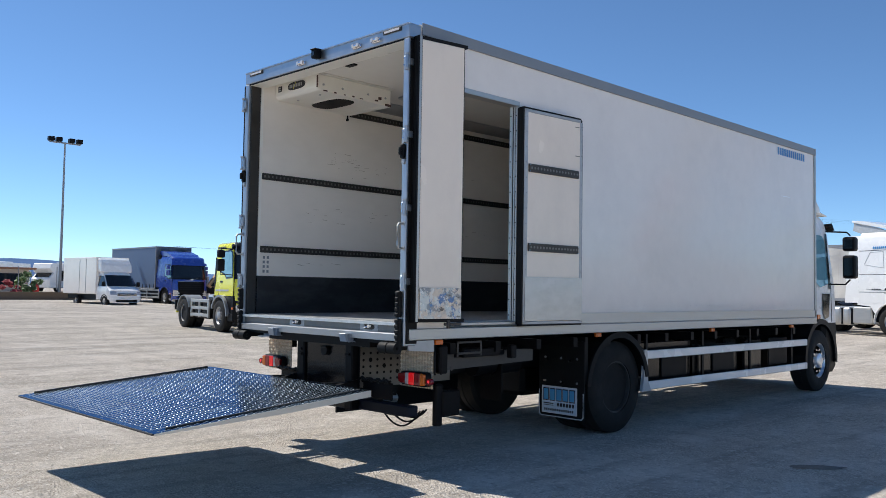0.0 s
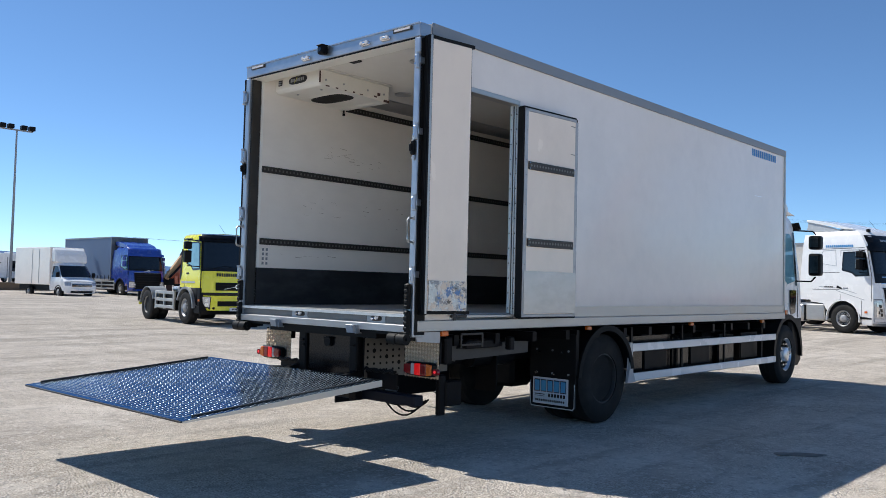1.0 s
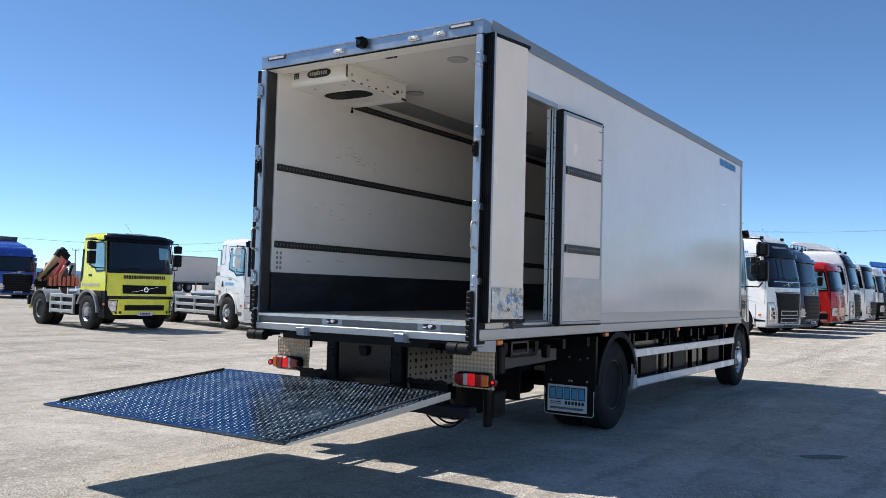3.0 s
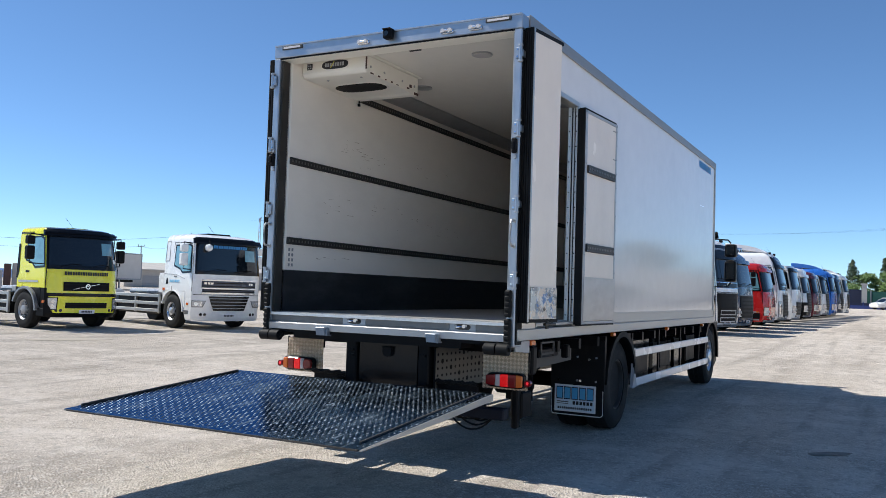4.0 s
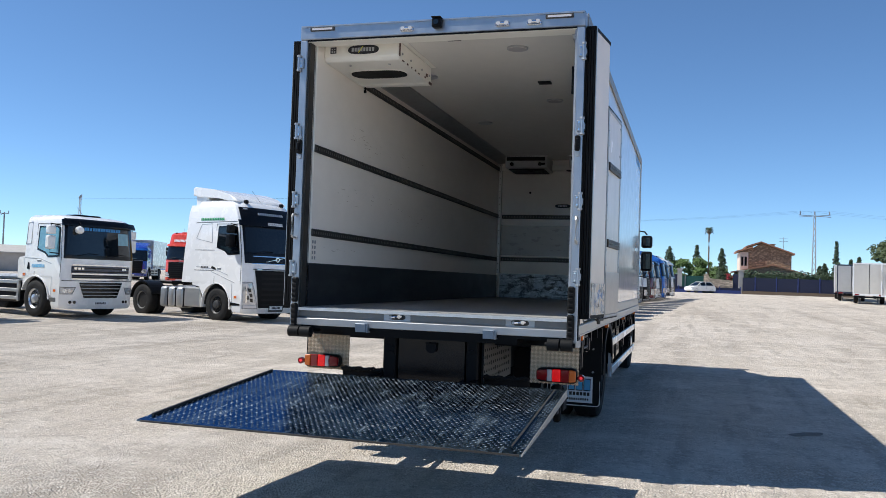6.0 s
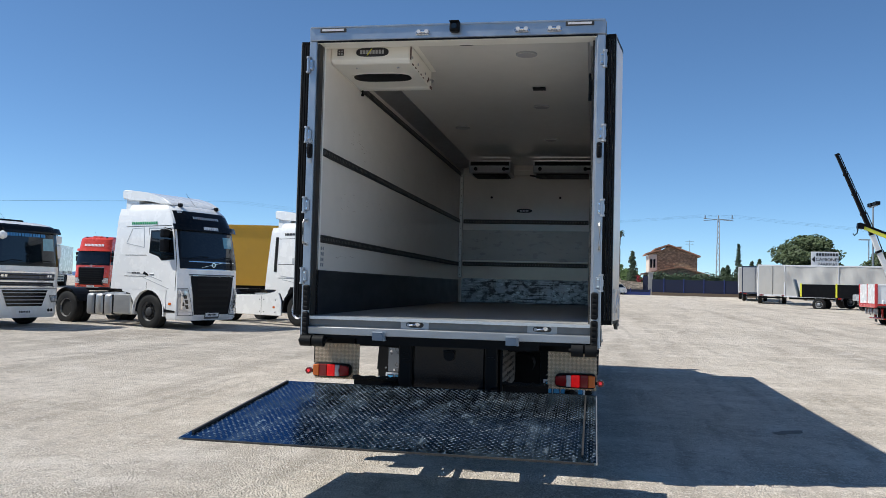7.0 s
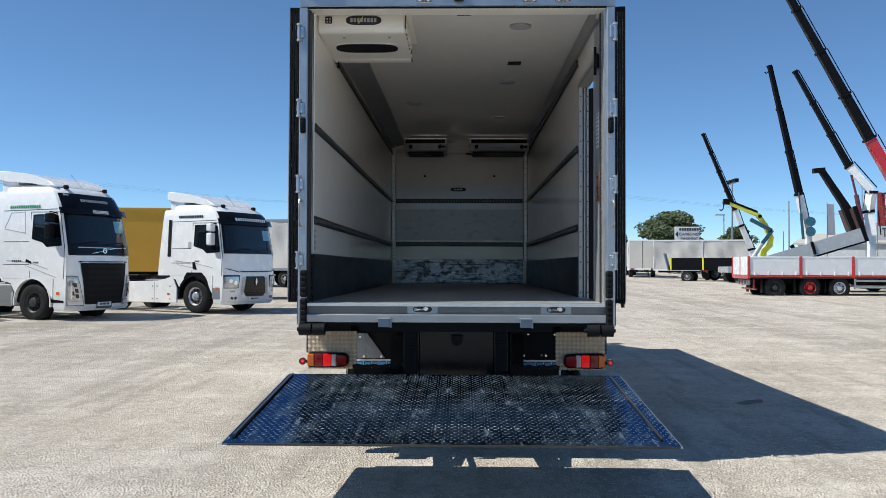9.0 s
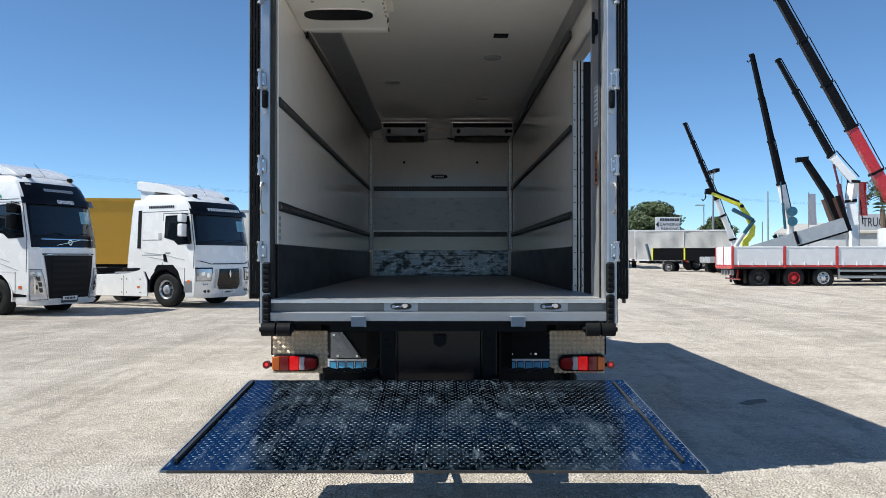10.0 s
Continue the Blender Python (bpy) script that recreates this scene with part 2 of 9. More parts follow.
GLASS = M("dark_glass", (0.006, 0.009, 0.012), 0.05, var=0.3, coat=0.2, spec=0.5, rvar=0.02)
# Pale opaque blue; windscreens also wear it as painted daylight.
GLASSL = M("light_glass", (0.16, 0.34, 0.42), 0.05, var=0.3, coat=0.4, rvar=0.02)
CHROME = M("bright_metal", (0.75, 0.75, 0.76), 0.16, 1.0, var=0.1, rvar=0.06)
RIMS = M("steel_rim", (0.38, 0.38, 0.38), 0.45, 0.5, var=0.2, dirt=0.4, dirtcol=(0.2, 0.17, 0.14), dscale=5)
RIMB = M("bright_rim", (0.68, 0.69, 0.72), 0.3, 0.8, var=0.15)
RIMR = M("red_rim", (0.6, 0.03, 0.03), 0.4, var=0.2)
RIMD = M("dark_rim", (0.05, 0.05, 0.05), 0.5, 0.3, var=0.3)
BLUEP = M("blue_print", (0.05, 0.25, 0.55), 0.5, var=0.05)
CYANP = M("light_blue_print", (0.10, 0.42, 0.72), 0.5, var=0.05)
GREENP = M("green_print", (0.03, 0.30, 0.12), 0.5, var=0.05)
DARKP = M("dark_print", (0.02, 0.02, 0.025), 0.5, var=0.05)
WHITEP = M("white_print", (0.8, 0.8, 0.8), 0.5, var=0.03)


def paint(name, col, **kw):
    return M(name, col, 0.26, 0.0, var=0.05, scale=3, coat=0.6, dirt=0.12, dirtcol=tuple(0.5 * c + 0.16 for c in col), dscale=1.6, **kw)


P_WHITE = paint("white_paint", (0.84, 0.835, 0.82))
P_GREY = paint("light_grey_paint", (0.45, 0.46, 0.47))
P_YELLOW = paint("lime_yellow_paint", (0.84, 0.80, 0.03))
P_BLUE = paint("blue_paint", (0.015, 0.05, 0.33))
P_BLUE2 = paint("bright_blue_paint", (0.02, 0.13, 0.5))
P_NAVY = paint("navy_paint", (0.018, 0.028, 0.06))
P_RED = paint("red_paint", (0.55, 0.015, 0.015))
P_SCARLET = paint("scarlet_paint", (0.68, 0.06, 0.03))
P_MAROON = paint("maroon_paint", (0.12, 0.02, 0.03))
P_AMBER = paint("amber_paint", (0.75, 0.42, 0.02))
P_TEAL = paint("teal_paint", (0.012, 0.075, 0.12))
P_RUST = paint("orange_red_paint", (0.5, 0.12, 0.05))
TARP_Y = M("yellow_panel", (0.62, 0.34, 0.03), 0.55, var=0.08, scale=2, dirt=0.25, dirtcol=(0.55, 0.32, 0.06), dscale=0.8)
TARP_W = M("white_tarpaulin", (0.57, 0.55, 0.51), 0.55, var=0.06, scale=2, dirt=0.35, dirtcol=(0.42, 0.40, 0.37), dscale=0.9, bump=0.5, bscale=1.6)
TARP_G = M("grey_tarpaulin", (0.42, 0.42, 0.42), 0.6, var=0.08, scale=2, dirt=0.3, dirtcol=(0.3, 0.28, 0.26), bump=0.5, bscale=1.6)
TARP_B = M("slate_blue_tarpaulin", (0.10, 0.15, 0.25), 0.5, var=0.12, scale=2, dirt=0.2, dirtcol=(0.12, 0.14, 0.2), bump=0.3, bscale=2)


def masonry(name, stone, joint, scale):
    """Rubble stones of uneven tone with recessed joints."""
    m = bpy.data.materials.new(name)
    m.use_nodes = True
    nt = m.node_tree
    b = nt.nodes["Principled BSDF"]
    tc = nt.nodes.new("ShaderNodeTexCoord")
    v = nt.nodes.new("ShaderNodeTexVoronoi")
    e = nt.nodes.new("ShaderNodeTexVoronoi")
    e.feature = "DISTANCE_TO_EDGE"
    mp = nt.nodes.new("ShaderNodeMapping")
    mp.inputs["Scale"].default_value = (1.0, 0.75, 1.5)
    nt.links.new(tc.outputs["Object"], mp.inputs[0])
    for n in (v, e):
        n.inputs["Scale"].default_value = scale
        nt.links.new(mp.outputs[0], n.inputs[0])
    tone = nt.nodes.new("ShaderNodeMix")
    tone.data_type = "RGBA"
    tone.inputs[6].default_value = (*[c * 0.55 for c in stone], 1)
    tone.inputs[7].default_value = (*[min(1, c * 1.45) for c in stone], 1)
    sep = nt.nodes.new("ShaderNodeSeparateColor")
    nt.links.new(v.outputs["Color"], sep.inputs[0])
    nt.links.new(sep.outputs[0], tone.inputs[0])
    rp = nt.nodes.new("ShaderNodeMapRange")
    rp.inputs[1].default_value, rp.inputs[2].default_value = 0.02, 0.09
    nt.links.new(e.outputs["Distance"], rp.inputs[0])
    mx = nt.nodes.new("ShaderNodeMix")
    mx.data_type = "RGBA"
    mx.inputs[6].default_value = (*joint, 1)
    nt.links.new(rp.outputs[0], mx.inputs[0])
    nt.links.new(tone.outputs[2], mx.inputs[7])
    nt.links.new(mx.outputs[2], b.inputs["Base Color"])
    bp = nt.nodes.new("ShaderNodeBump")
    bp.inputs["Strength"].default_value, bp.inputs["Distance"].default_value = 0.8, 0.05
    nt.links.new(rp.outputs[0], bp.inputs["Height"])
    nt.links.new(bp.outputs[0], b.inputs["Normal"])
    b.inputs["Roughness"].default_value = 0.9
    return m


STONE = masonry("stone_wall", (0.36, 0.25, 0.16), (0.22, 0.16, 0.11), 4.2)
RUBBLE = masonry("pale_rubble", (0.52, 0.42, 0.31), (0.34, 0.27, 0.2), 4.2)
PLASTER = M("pale_plaster", (0.72, 0.60, 0.5), 0.85, var=0.06)
TILE = M("roof_tiles", (0.38, 0.2, 0.12), 0.85, var=0.3, scale=5, bump=0.6, bscale=9)
CONC = M("concrete", (0.42, 0.40, 0.37), 0.9, var=0.15, scale=1.5, dirt=0.4, dirtcol=(0.3, 0.27, 0.24), bump=0.2)
FENCEB = M("blue_fence_mesh", (0.012, 0.018, 0.05), 0.7, var=0.25)
FENCEB2 = M("blue_fence_paint", (0.022, 0.04, 0.17), 0.5, var=0.15)
FENCEG = M("green_fence_mesh", (0.02, 0.10, 0.08), 0.7, var=0.25)
BARK = M("bark", (0.16, 0.12, 0.085), 0.9, var=0.3, scale=12, bump=0.6, bscale=30)
LEAF = M("leaves", (0.10, 0.165, 0.04), 0.6, var=0.5, scale=1.3)
LEAFD = M("dark_leaves", (0.035, 0.06, 0.025), 0.7, var=0.5, scale=1.3)
LEAFP = M("pine_needles", (0.06, 0.085, 0.03), 0.7, var=0.5, scale=0.9)
FLOWER = M("red_flowers", (0.4, 0.05, 0.06), 0.7, var=0.4, scale=2)
# The haze of distance is painted into the hills' blue.
MOUNT = M("hazed_hills", (0.09, 0.15, 0.28), 1.0, var=0.25, scale=0.012, spec=0.0)
GREYM = M("grey_metal", (0.3, 0.31, 0.32), 0.5, 0.6, var=0.15)
BROWN = M("rusty_brown", (0.1, 0.05, 0.04), 0.6, var=0.3)
EMBER = M("yellow_reflector", (0.75, 0.72, 0.05), 0.4, var=0.1)


# ---- geometry helpers ----
def box(bm, x0, x1, y0, y1, z0, z1, bev=0.0, seg=1):
    vs = [bm.verts.new((x, y, z)) for x in (x0, x1) for y in (y0, y1) for z in (z0, z1)]
    fs = [bm.faces.new([vs[i] for i in q]) for q in ((0, 1, 3, 2), (4, 6, 7, 5), (0, 4, 5, 1), (2, 3, 7, 6), (0, 2, 6, 4), (1, 5, 7, 3))]
    if bev > 0:
        es = list({e for f in fs for e in f.edges})
        bmesh.ops.bevel(bm, geom=es, offset=bev, segments=seg, affect="EDGES", profile=0.5)


def prism(bm, pts, axis, a, b, bev=0.0):
    """Extrudes a closed outline between a and b along an axis: 'y' takes (x, z), 'x' takes (y, z), 'z' takes (x, y)."""
    def at(p, v):
        return {"y": (p[0], v, p[1]), "x": (v, p[0], p[1]), "z": (p[0], p[1], v)}[axis]
    A = [bm.verts.new(at(p, a)) for p in pts]
    B = [bm.verts.new(at(p, b)) for p in pts]
    fs = [bm.faces.new(A[::-1]), bm.faces.new(B)]
    n = len(pts)
    for i in range(n):
        fs.append(bm.faces.new((A[i], A[(i + 1) % n], B[(i + 1) % n], B[i])))
    if bev > 0:
        es = list({e for f in fs for e in f.edges})
        bmesh.ops.bevel(bm, geom=es, offset=bev, segments=1, affect="EDGES", profile=0.5)


def ring(bm, c, u, v, r, n, r2=None):
    return [bm.verts.new(c + u * (r * math.cos(2 * math.pi * i / n)) + v * ((r2 or r) * math.sin(2 * math.pi * i / n))) for i in range(n)]


def basis(d):
    d = d.normalized()
    u = d.cross(Vector((0, 0, 1)))
    if u.length < 1e-3:
        u = Vector((1, 0, 0))
    u.normalize()
    return u, d.cross(u).normalized()


def cyl(bm, p0, p1, r, n=12, r1=None):
    p0, p1 = Vector(p0), Vector(p1)
    u, v = basis(p1 - p0)
    A, B = ring(bm, p0, u, v, r, n), ring(bm, p1, u, v, r if r1 is None else r1, n)
    bm.faces.new(A[::-1]), bm.faces.new(B)
    for i in range(n):
        bm.faces.new((A[i], A[(i + 1) % n], B[(i + 1) % n], B[i]))


def tube(bm, pts, r, n=6):
    pts = [Vector(p) for p in pts]
    rings = []
    for i, p in enumerate(pts):
        d = pts[min(i + 1, len(pts) - 1)] - pts[max(i - 1, 0)]
        u, v = basis(d)
        rings.append(ring(bm, p, u, v, r, n))
    for A, B in zip(rings, rings[1:]):
        for i in range(n):
            bm.faces.new((A[i], A[(i + 1) % n], B[(i + 1) % n], B[i]))
    bm.faces.new(rings[0][::-1]), bm.faces.new(rings[-1])


def beam(bm, p0, p1, w, h, w1=None, h1=None):
    """A box from p0 to p1, w wide and h high at p0, tapering to w1, h1."""
    p0, p1 = Vector(p0), Vector(p1)
    u, v = basis(p1 - p0)
    w1, h1 = w1 or w, h1 or h
    A = [bm.verts.new(p0 + u * (sx * w / 2) + v * (sz * h / 2)) for sx, sz in ((-1, -1), (1, -1), (1, 1), (-1, 1))]
    B = [bm.verts.new(p1 + u * (sx * w1 / 2) + v * (sz * h1 / 2)) for sx, sz in ((-1, -1), (1, -1), (1, 1), (-1, 1))]
    bm.faces.new(A[::-1]), bm.faces.new(B)
    for i in range(4):
        bm.faces.new((A[i], A[(i + 1) % 4], B[(i + 1) % 4], B[i]))


def lathe(bm, prof, c, n=28, closed=False):
    """Turns (along y, radius) pairs round an axis parallel to y through c."""
    c = Vector(c)
    rs = [[bm.verts.new(c + Vector((r * math.cos(2 * math.pi * i / n), a, r * math.sin(2 * math.pi * i / n)))) for i in range(n)] for a, r in prof]
    for A, B in zip(rs, rs[1:]):
        for i in range(n):
            bm.faces.new((A[i], A[(i + 1) % n], B[(i + 1) % n], B[i]))
    if not closed:
        bm.faces.new(rs[0][::-1]), bm.faces.new(rs[-1])


def grid(bm, fn, nu, nv, flip=False):
    """A sheet of fn(u, v), with u and v from 0 to 1."""
    vs = [[bm.verts.new(fn(i / nu, j / nv)) for j in range(nv + 1)] for i in range(nu + 1)]
    for i in range(nu):
        for j in range(nv):
            q = (vs[i][j], vs[i + 1][j], vs[i + 1][j + 1], vs[i][j + 1])
            bm.faces.new(q[::-1] if flip else q)


def arch(bm, x, y0, y1, r0, r1, a0=0, a1=180, z=0.0, n=14):
    """A wheel-arch band between radii r0 and r1 round (x, z), from y0 to y1."""
    rows = []
    for i in range(n + 1):
        a = radians(a0 + (a1 - a0) * i / n)
        c, s = math.cos(a), math.sin(a)
        rows.append([bm.verts.new((x + r * c, y, z + r * s)) for r, y in ((r0, y0), (r1, y0), (r1, y1), (r0, y1))])
    for A, B in zip(rows, rows[1:]):
        for k in range(4):
            bm.faces.new((A[k], A[(k + 1) % 4], B[(k + 1) % 4], B[k]))
    bm.faces.new(rows[0][::-1]), bm.faces.new(rows[-1])


def bmnew():
    return bmesh.new()


def part(name, bm, material, parent=None, label="", smooth=False):
    bmesh.ops.recalc_face_normals(bm, faces=bm.faces)
    me = bpy.data.meshes.new(name)
    bm.to_mesh(me)
    bm.free()
    me.materials.append(material)
    if smooth:
        for p in me.polygons:
            p.use_smooth = True
        me.set_sharp_from_angle(angle=radians(32))
    ob = new(name, me)
    if parent:
        ob.parent = parent
    if label:
        ob["label"] = label
    return ob


def one(name, fn, material, parent, label="", smooth=False):
    bm = bmnew()
    fn(bm)
    return part(name, bm, material, parent, label, smooth)


def many(name, fn, material, parent, label="", smooth=False):
    """As one(), but every separate piece becomes a part of its own."""
    bm = bmnew()
    fn(bm)
    seen, groups = set(), []
    for v in bm.verts:
        if v in seen:
            continue
        stack, grp = [v], []
        seen.add(v)
        while stack:
            a = stack.pop()
            grp.append(a)
            for e in a.link_edges:
                b = e.other_vert(a)
                if b not in seen:
                    seen.add(b)
                    stack.append(b)
        groups.append(grp)
    obs = []
    for grp in groups:
        b2 = bmnew()
        at = {v: b2.verts.new(v.co) for v in grp}
        for f in {f for v in grp for f in v.link_faces}:
            b2.faces.new([at[v] for v in f.verts])
        obs.append(part(name, b2, material, parent, label, smooth))
    bm.free()
    return obs


def thing(name, m, label, category, group="", kind=""):
    ob = new(name)
    ob.matrix_world = m
    ob.empty_display_size = 0.2
    return tagged(ob, label, category, group, kind)


def rise(x, y):
    """The height of the yard, which climbs gently away from the truck."""
    r = math.hypot(x - 5, y - 6.5)
    return 0.009 * max(0.0, min(r, 140) - 6)


def stand(x, y, az=0.0, dz=0.0):
    return pose(x, y, rise(x, y) + dz, 0, 0, az)


# ---- ground ----
def build_ground():
    bm = bmnew()
    radii = [0, 1.5, 3, 4.5, 6, 8, 10, 13, 16, 20, 25, 32, 40, 50, 65, 80, 100, 120, 140, 180, 260, 500, 1200, 3000]
    n = 72
    rows = []
    for r in radii:
        if r == 0:
            rows.append([bm.verts.new((5, 6.5, 0))])
            continue
        row = []
        for i in range(n):
            a = 2 * math.pi * i / n
            x, y = 5 + r * math.cos(a), 6.5 + r * math.sin(a)
            dz = 0.0 if r > 200 else 0.012 * noise.noise(Vector((x * 0.6, y * 0.6, 0)))
            row.append(bm.verts.new((x, y, rise(x, y) + dz)))
        rows.append(row)
    for i in range(n):
        bm.faces.new((rows[0][0], rows[1][i], rows[1][(i + 1) % n]))
    for A, B in zip(rows[1:], rows[2:]):
        for i in range(n):
            bm.faces.new((A[i], B[i], B[(i + 1) % n], A[(i + 1) % n]))
    ob = part("ground", bm, GRAVEL, smooth=True)
    tagged(ob, "pale dusty compacted gravel yard with wheel tracks", "ground", kind="structure")


build_ground()

# ---- wheels and cabs ----
SEAM = M("dark_seam", (0.09, 0.09, 0.09), 0.7)
def wheel(parent, x, y, r, w, out, rim, twin=False, name="wheel", lift=0.0):
    """A tyre whose outer wall stands at y; out is +1 or -1, the side that faces away from the vehicle. The rim is its part."""
    def tyre(bm, y1):
        s = out
        rr = r * 0.56
        lathe(bm, [(y1 - s * w, rr), (y1 - s * w, r * 0.9), (y1 - s * w * 0.9, r * 0.985), (y1 - s * w * 0.62, r), (y1 - s * w * 0.6, r * 0.985), (y1 - s * w * 0.4, r * 0.985),
                   (y1 - s * w * 0.38, r), (y1 - s * w * 0.1, r * 0.985), (y1, r * 0.9), (y1 + s * 0.012, r * 0.75), (y1, rr), (y1 - s * 0.05, rr)], (x, 0, r + lift), 36)
    bm = bmnew()
    tyre(bm, y)
    if twin:
        tyre(bm, y - out * (w + 0.05))
    t = part(name, bm, TYRE, parent, smooth=True)
    bm = bmnew()
    s, q = out, r * 0.57
    deep = 0.17 if twin else 0.05
    prof = [(y - s * w * 0.6, q), (y - s * 0.012, q), (y - s * 0.012, q * 0.93), (y - s * deep, q * 0.82), (y - s * deep, q * 0.45), (y - s * deep + s * (0.10 if twin else 0.05), q * 0.42), (y - s * deep + s * (0.11 if twin else 0.07), q * 0.3), (y - s * deep + s * (0.11 if twin else 0.07), 0.005)]
    lathe(bm, prof, (x, 0, r + lift), 28, closed=True)
    k = part("rim", bm, rim, t, smooth=True)
    bm = bmnew()
    for i in range(10):
        a = 2 * math.pi * i / 10
        c = Vector((x + q * 0.62 * math.cos(a), y - s * deep, r + lift + q * 0.62 * math.sin(a)))
        cyl(bm, c, c + Vector((0, s * 0.028, 0)), 0.02, 6)
    tagged(part("wheel_nuts", bm, CHROME if rim in (RIMB,) else rim, t), kind="stuff")
    return t


def lerp_profile(levels, z, k):
    for a, b in zip(levels, levels[1:]):
        if a[0] <= z <= b[0]:
            f = (z - a[0]) / max(1e-6, b[0] - a[0])
            return a[k] + f * (b[k] - a[k])
    return levels[0][k] if z < levels[0][0] else levels[-1][k]


def bow(s, d):
    return d * (0.2 * s * s + 0.8 * abs(s) ** 6)


HALF = (0.15, 0.3, 0.45, 0.6, 0.7, 0.78, 0.84, 0.89, 0.93, 0.96, 0.985, 1.0)
STATIONS = [-s for s in HALF[::-1]] + [0.0] + list(HALF)


class Cab:
    """A lorry cab as levels (z, front x, half width, back x); x = 0 is the front axle, x points ahead."""

    def __init__(self, levels, d=0.3):
        self.lv, self.d = levels, d

    def front(self, s, z, off=0.0):
        return Vector((lerp_profile(self.lv, z, 1) - bow(s, self.d) + off, s * (lerp_profile(self.lv, z, 2) + off * s ** 4), z))

    def side(self, x, z, sg, off=0.0):
        return Vector((x, sg * (lerp_profile(self.lv, z, 2) + off), z))

    def shell(self, bm, z0, z1, xb=None, nz=None, cap=True):
        zs = sorted({z0, z1, *[l[0] for l in self.lv if z0 < l[0] < z1]})
        rows = []
        ss = STATIONS
        for z in zs:
            b = lerp_profile(self.lv, z, 3) if xb is None else xb
            w = lerp_profile(self.lv, z, 2)
            row = [bm.verts.new(self.front(s, z)) for s in ss]
            row += [bm.verts.new((b + 0.06, w, z)), bm.verts.new((b, w - 0.06, z)), bm.verts.new((b, -w + 0.06, z)), bm.verts.new((b + 0.06, -w, z))]
            rows.append(row)
        n = len(rows[0])
        for A, B in zip(rows, rows[1:]):
            for i in range(n):
                bm.faces.new((A[i], A[(i + 1) % n], B[(i + 1) % n], B[i]))
        bm.faces.new(rows[0][::-1])
        if cap:
            bm.faces.new(rows[-1])

    def fpatch(self, bm, s0, s1, z0, z1, off=0.012, nu=0, nv=0, taper=0.0, thick=0.0):
        """A piece lying on the front between s0 and s1, z0 and z1."""
        S = sorted({s0, s1, *[s for s in STATIONS if s0 < s < s1]})
        Z = sorted({z0, z1, *[l[0] for l in self.lv if z0 < l[0] < z1]})
        def sheet(back, flip):
            vs = [[bm.verts.new(self.front(s * (1 - taper * (z - z0) / (z1 - z0)), z, off) - Vector((back, 0, 0))) for z in Z] for s in S]
            for i in range(len(S) - 1):
                for j in range(len(Z) - 1):
                    q = (vs[i][j], vs[i + 1][j], vs[i + 1][j + 1], vs[i][j + 1])
                    bm.faces.new(q[::-1] if flip else q)
        sheet(0.0, False)
        if thick:
            sheet(thick, True)
            bmesh.ops.bridge_loops(bm, edges=[e for e in bm.edges if e.is_boundary])

    def ftrap(self, bm, z0, a0, b0, z1, a1, b1, off=0.012, nu=6, nv=4):
        """A four-sided piece on the front, from a to b across at the heights z0 and z1."""
        def fn(u, v):
            a, b = a0 + (a1 - a0) * v, b0 + (b1 - b0) * v
            return self.front(a + (b - a) * u, z0 + (z1 - z0) * v, off)
        grid(bm, fn, nu, nv, b0 < a0)

    def line(self, bm, pts, sg, r=0.009):
        """A crease or seam along the side."""
        for p, q in zip(pts, pts[1:]):
            beam(bm, self.side(p[0], p[1], sg, -0.003), self.side(q[0], q[1], sg, -0.003), 2 * r, 2 * r)

    def sbars(self, bm, x0, width, z, h, n, sg, off):
        """Plain bars on the side in place of lettering."""
        st = width / n
        for i in range(n):
            a, c = x0 + st * i, x0 + st * (i + 0.74)
            f = [bm.verts.new(self.side(x, zz, sg, off)) for x, zz in ((a, z), (c, z), (c, z + h), (a, z + h))]
            bm.faces.new(f if sg < 0 else f[::-1])

    def fbars(self, bm, s0, s1, z, h, n, off):
        """Plain bars on the front in place of lettering."""
        st = (s1 - s0) / n
        for i in range(n):
            a, c = s0 + st * i, s0 + st * (i + 0.74)
            bm.faces.new([bm.verts.new(self.front(s, zz, off)) for s, zz in ((a, z), (c, z), (c, z + h), (a, z + h))])

    def spatch(self, bm, pts, sg, off=0.012):
        f = [bm.verts.new(self.side(x, z, sg, off)) for x, z in pts]
        bm.faces.new(f if sg > 0 else f[::-1])


def bars(bm, org, across, up, width, height, n, gap=0.28, slant=0.0):
    """A row of n plain bars that stands in for lettering."""
    step = width / n
    nrm = across.cross(up).normalized() * 0.002
    for i in range(n):
        a = org + across * (i * step)
        q = [a, a + across * step * (1 - gap), a + across * (step * (1 - gap) + slant) + up * height, a + across * slant + up * height]
        bm.faces.new([bm.verts.new(p + nrm) for p in q])


def cab_levels(roof, width=1.22, back=-0.9, style="tall"):
    w = width
    if style == "low":
        return [(0.30, 1.33, w - 0.04, back), (0.42, 1.39, w, back), (1.0, 1.42, w, back), (1.55, 1.38, w, back), (1.75, 1.35, w, back),
                (2.66, 1.16, w - 0.05, back), (roof - 0.14, 1.08, w - 0.07, back + 0.02), (roof - 0.05, 0.98, w - 0.11, back + 0.07), (roof, 0.74, w - 0.24, back + 0.2)]
    return [(0.24, 1.33, w - 0.04, back), (0.40, 1.40, w, back), (1.0, 1.43, w, back), (1.7, 1.40, w, back), (1.95, 1.36, w, back),
            (2.85, 1.18, w - 0.04, back), (3.15, 1.06, w - 0.06, back), (roof - 0.22, 0.90, w - 0.09, back), (roof - 0.1, 0.74, w - 0.13, back + 0.04), (roof - 0.03, 0.5, w - 0.2, back + 0.1), (roof, 0.2, w - 0.32, back + 0.2)]


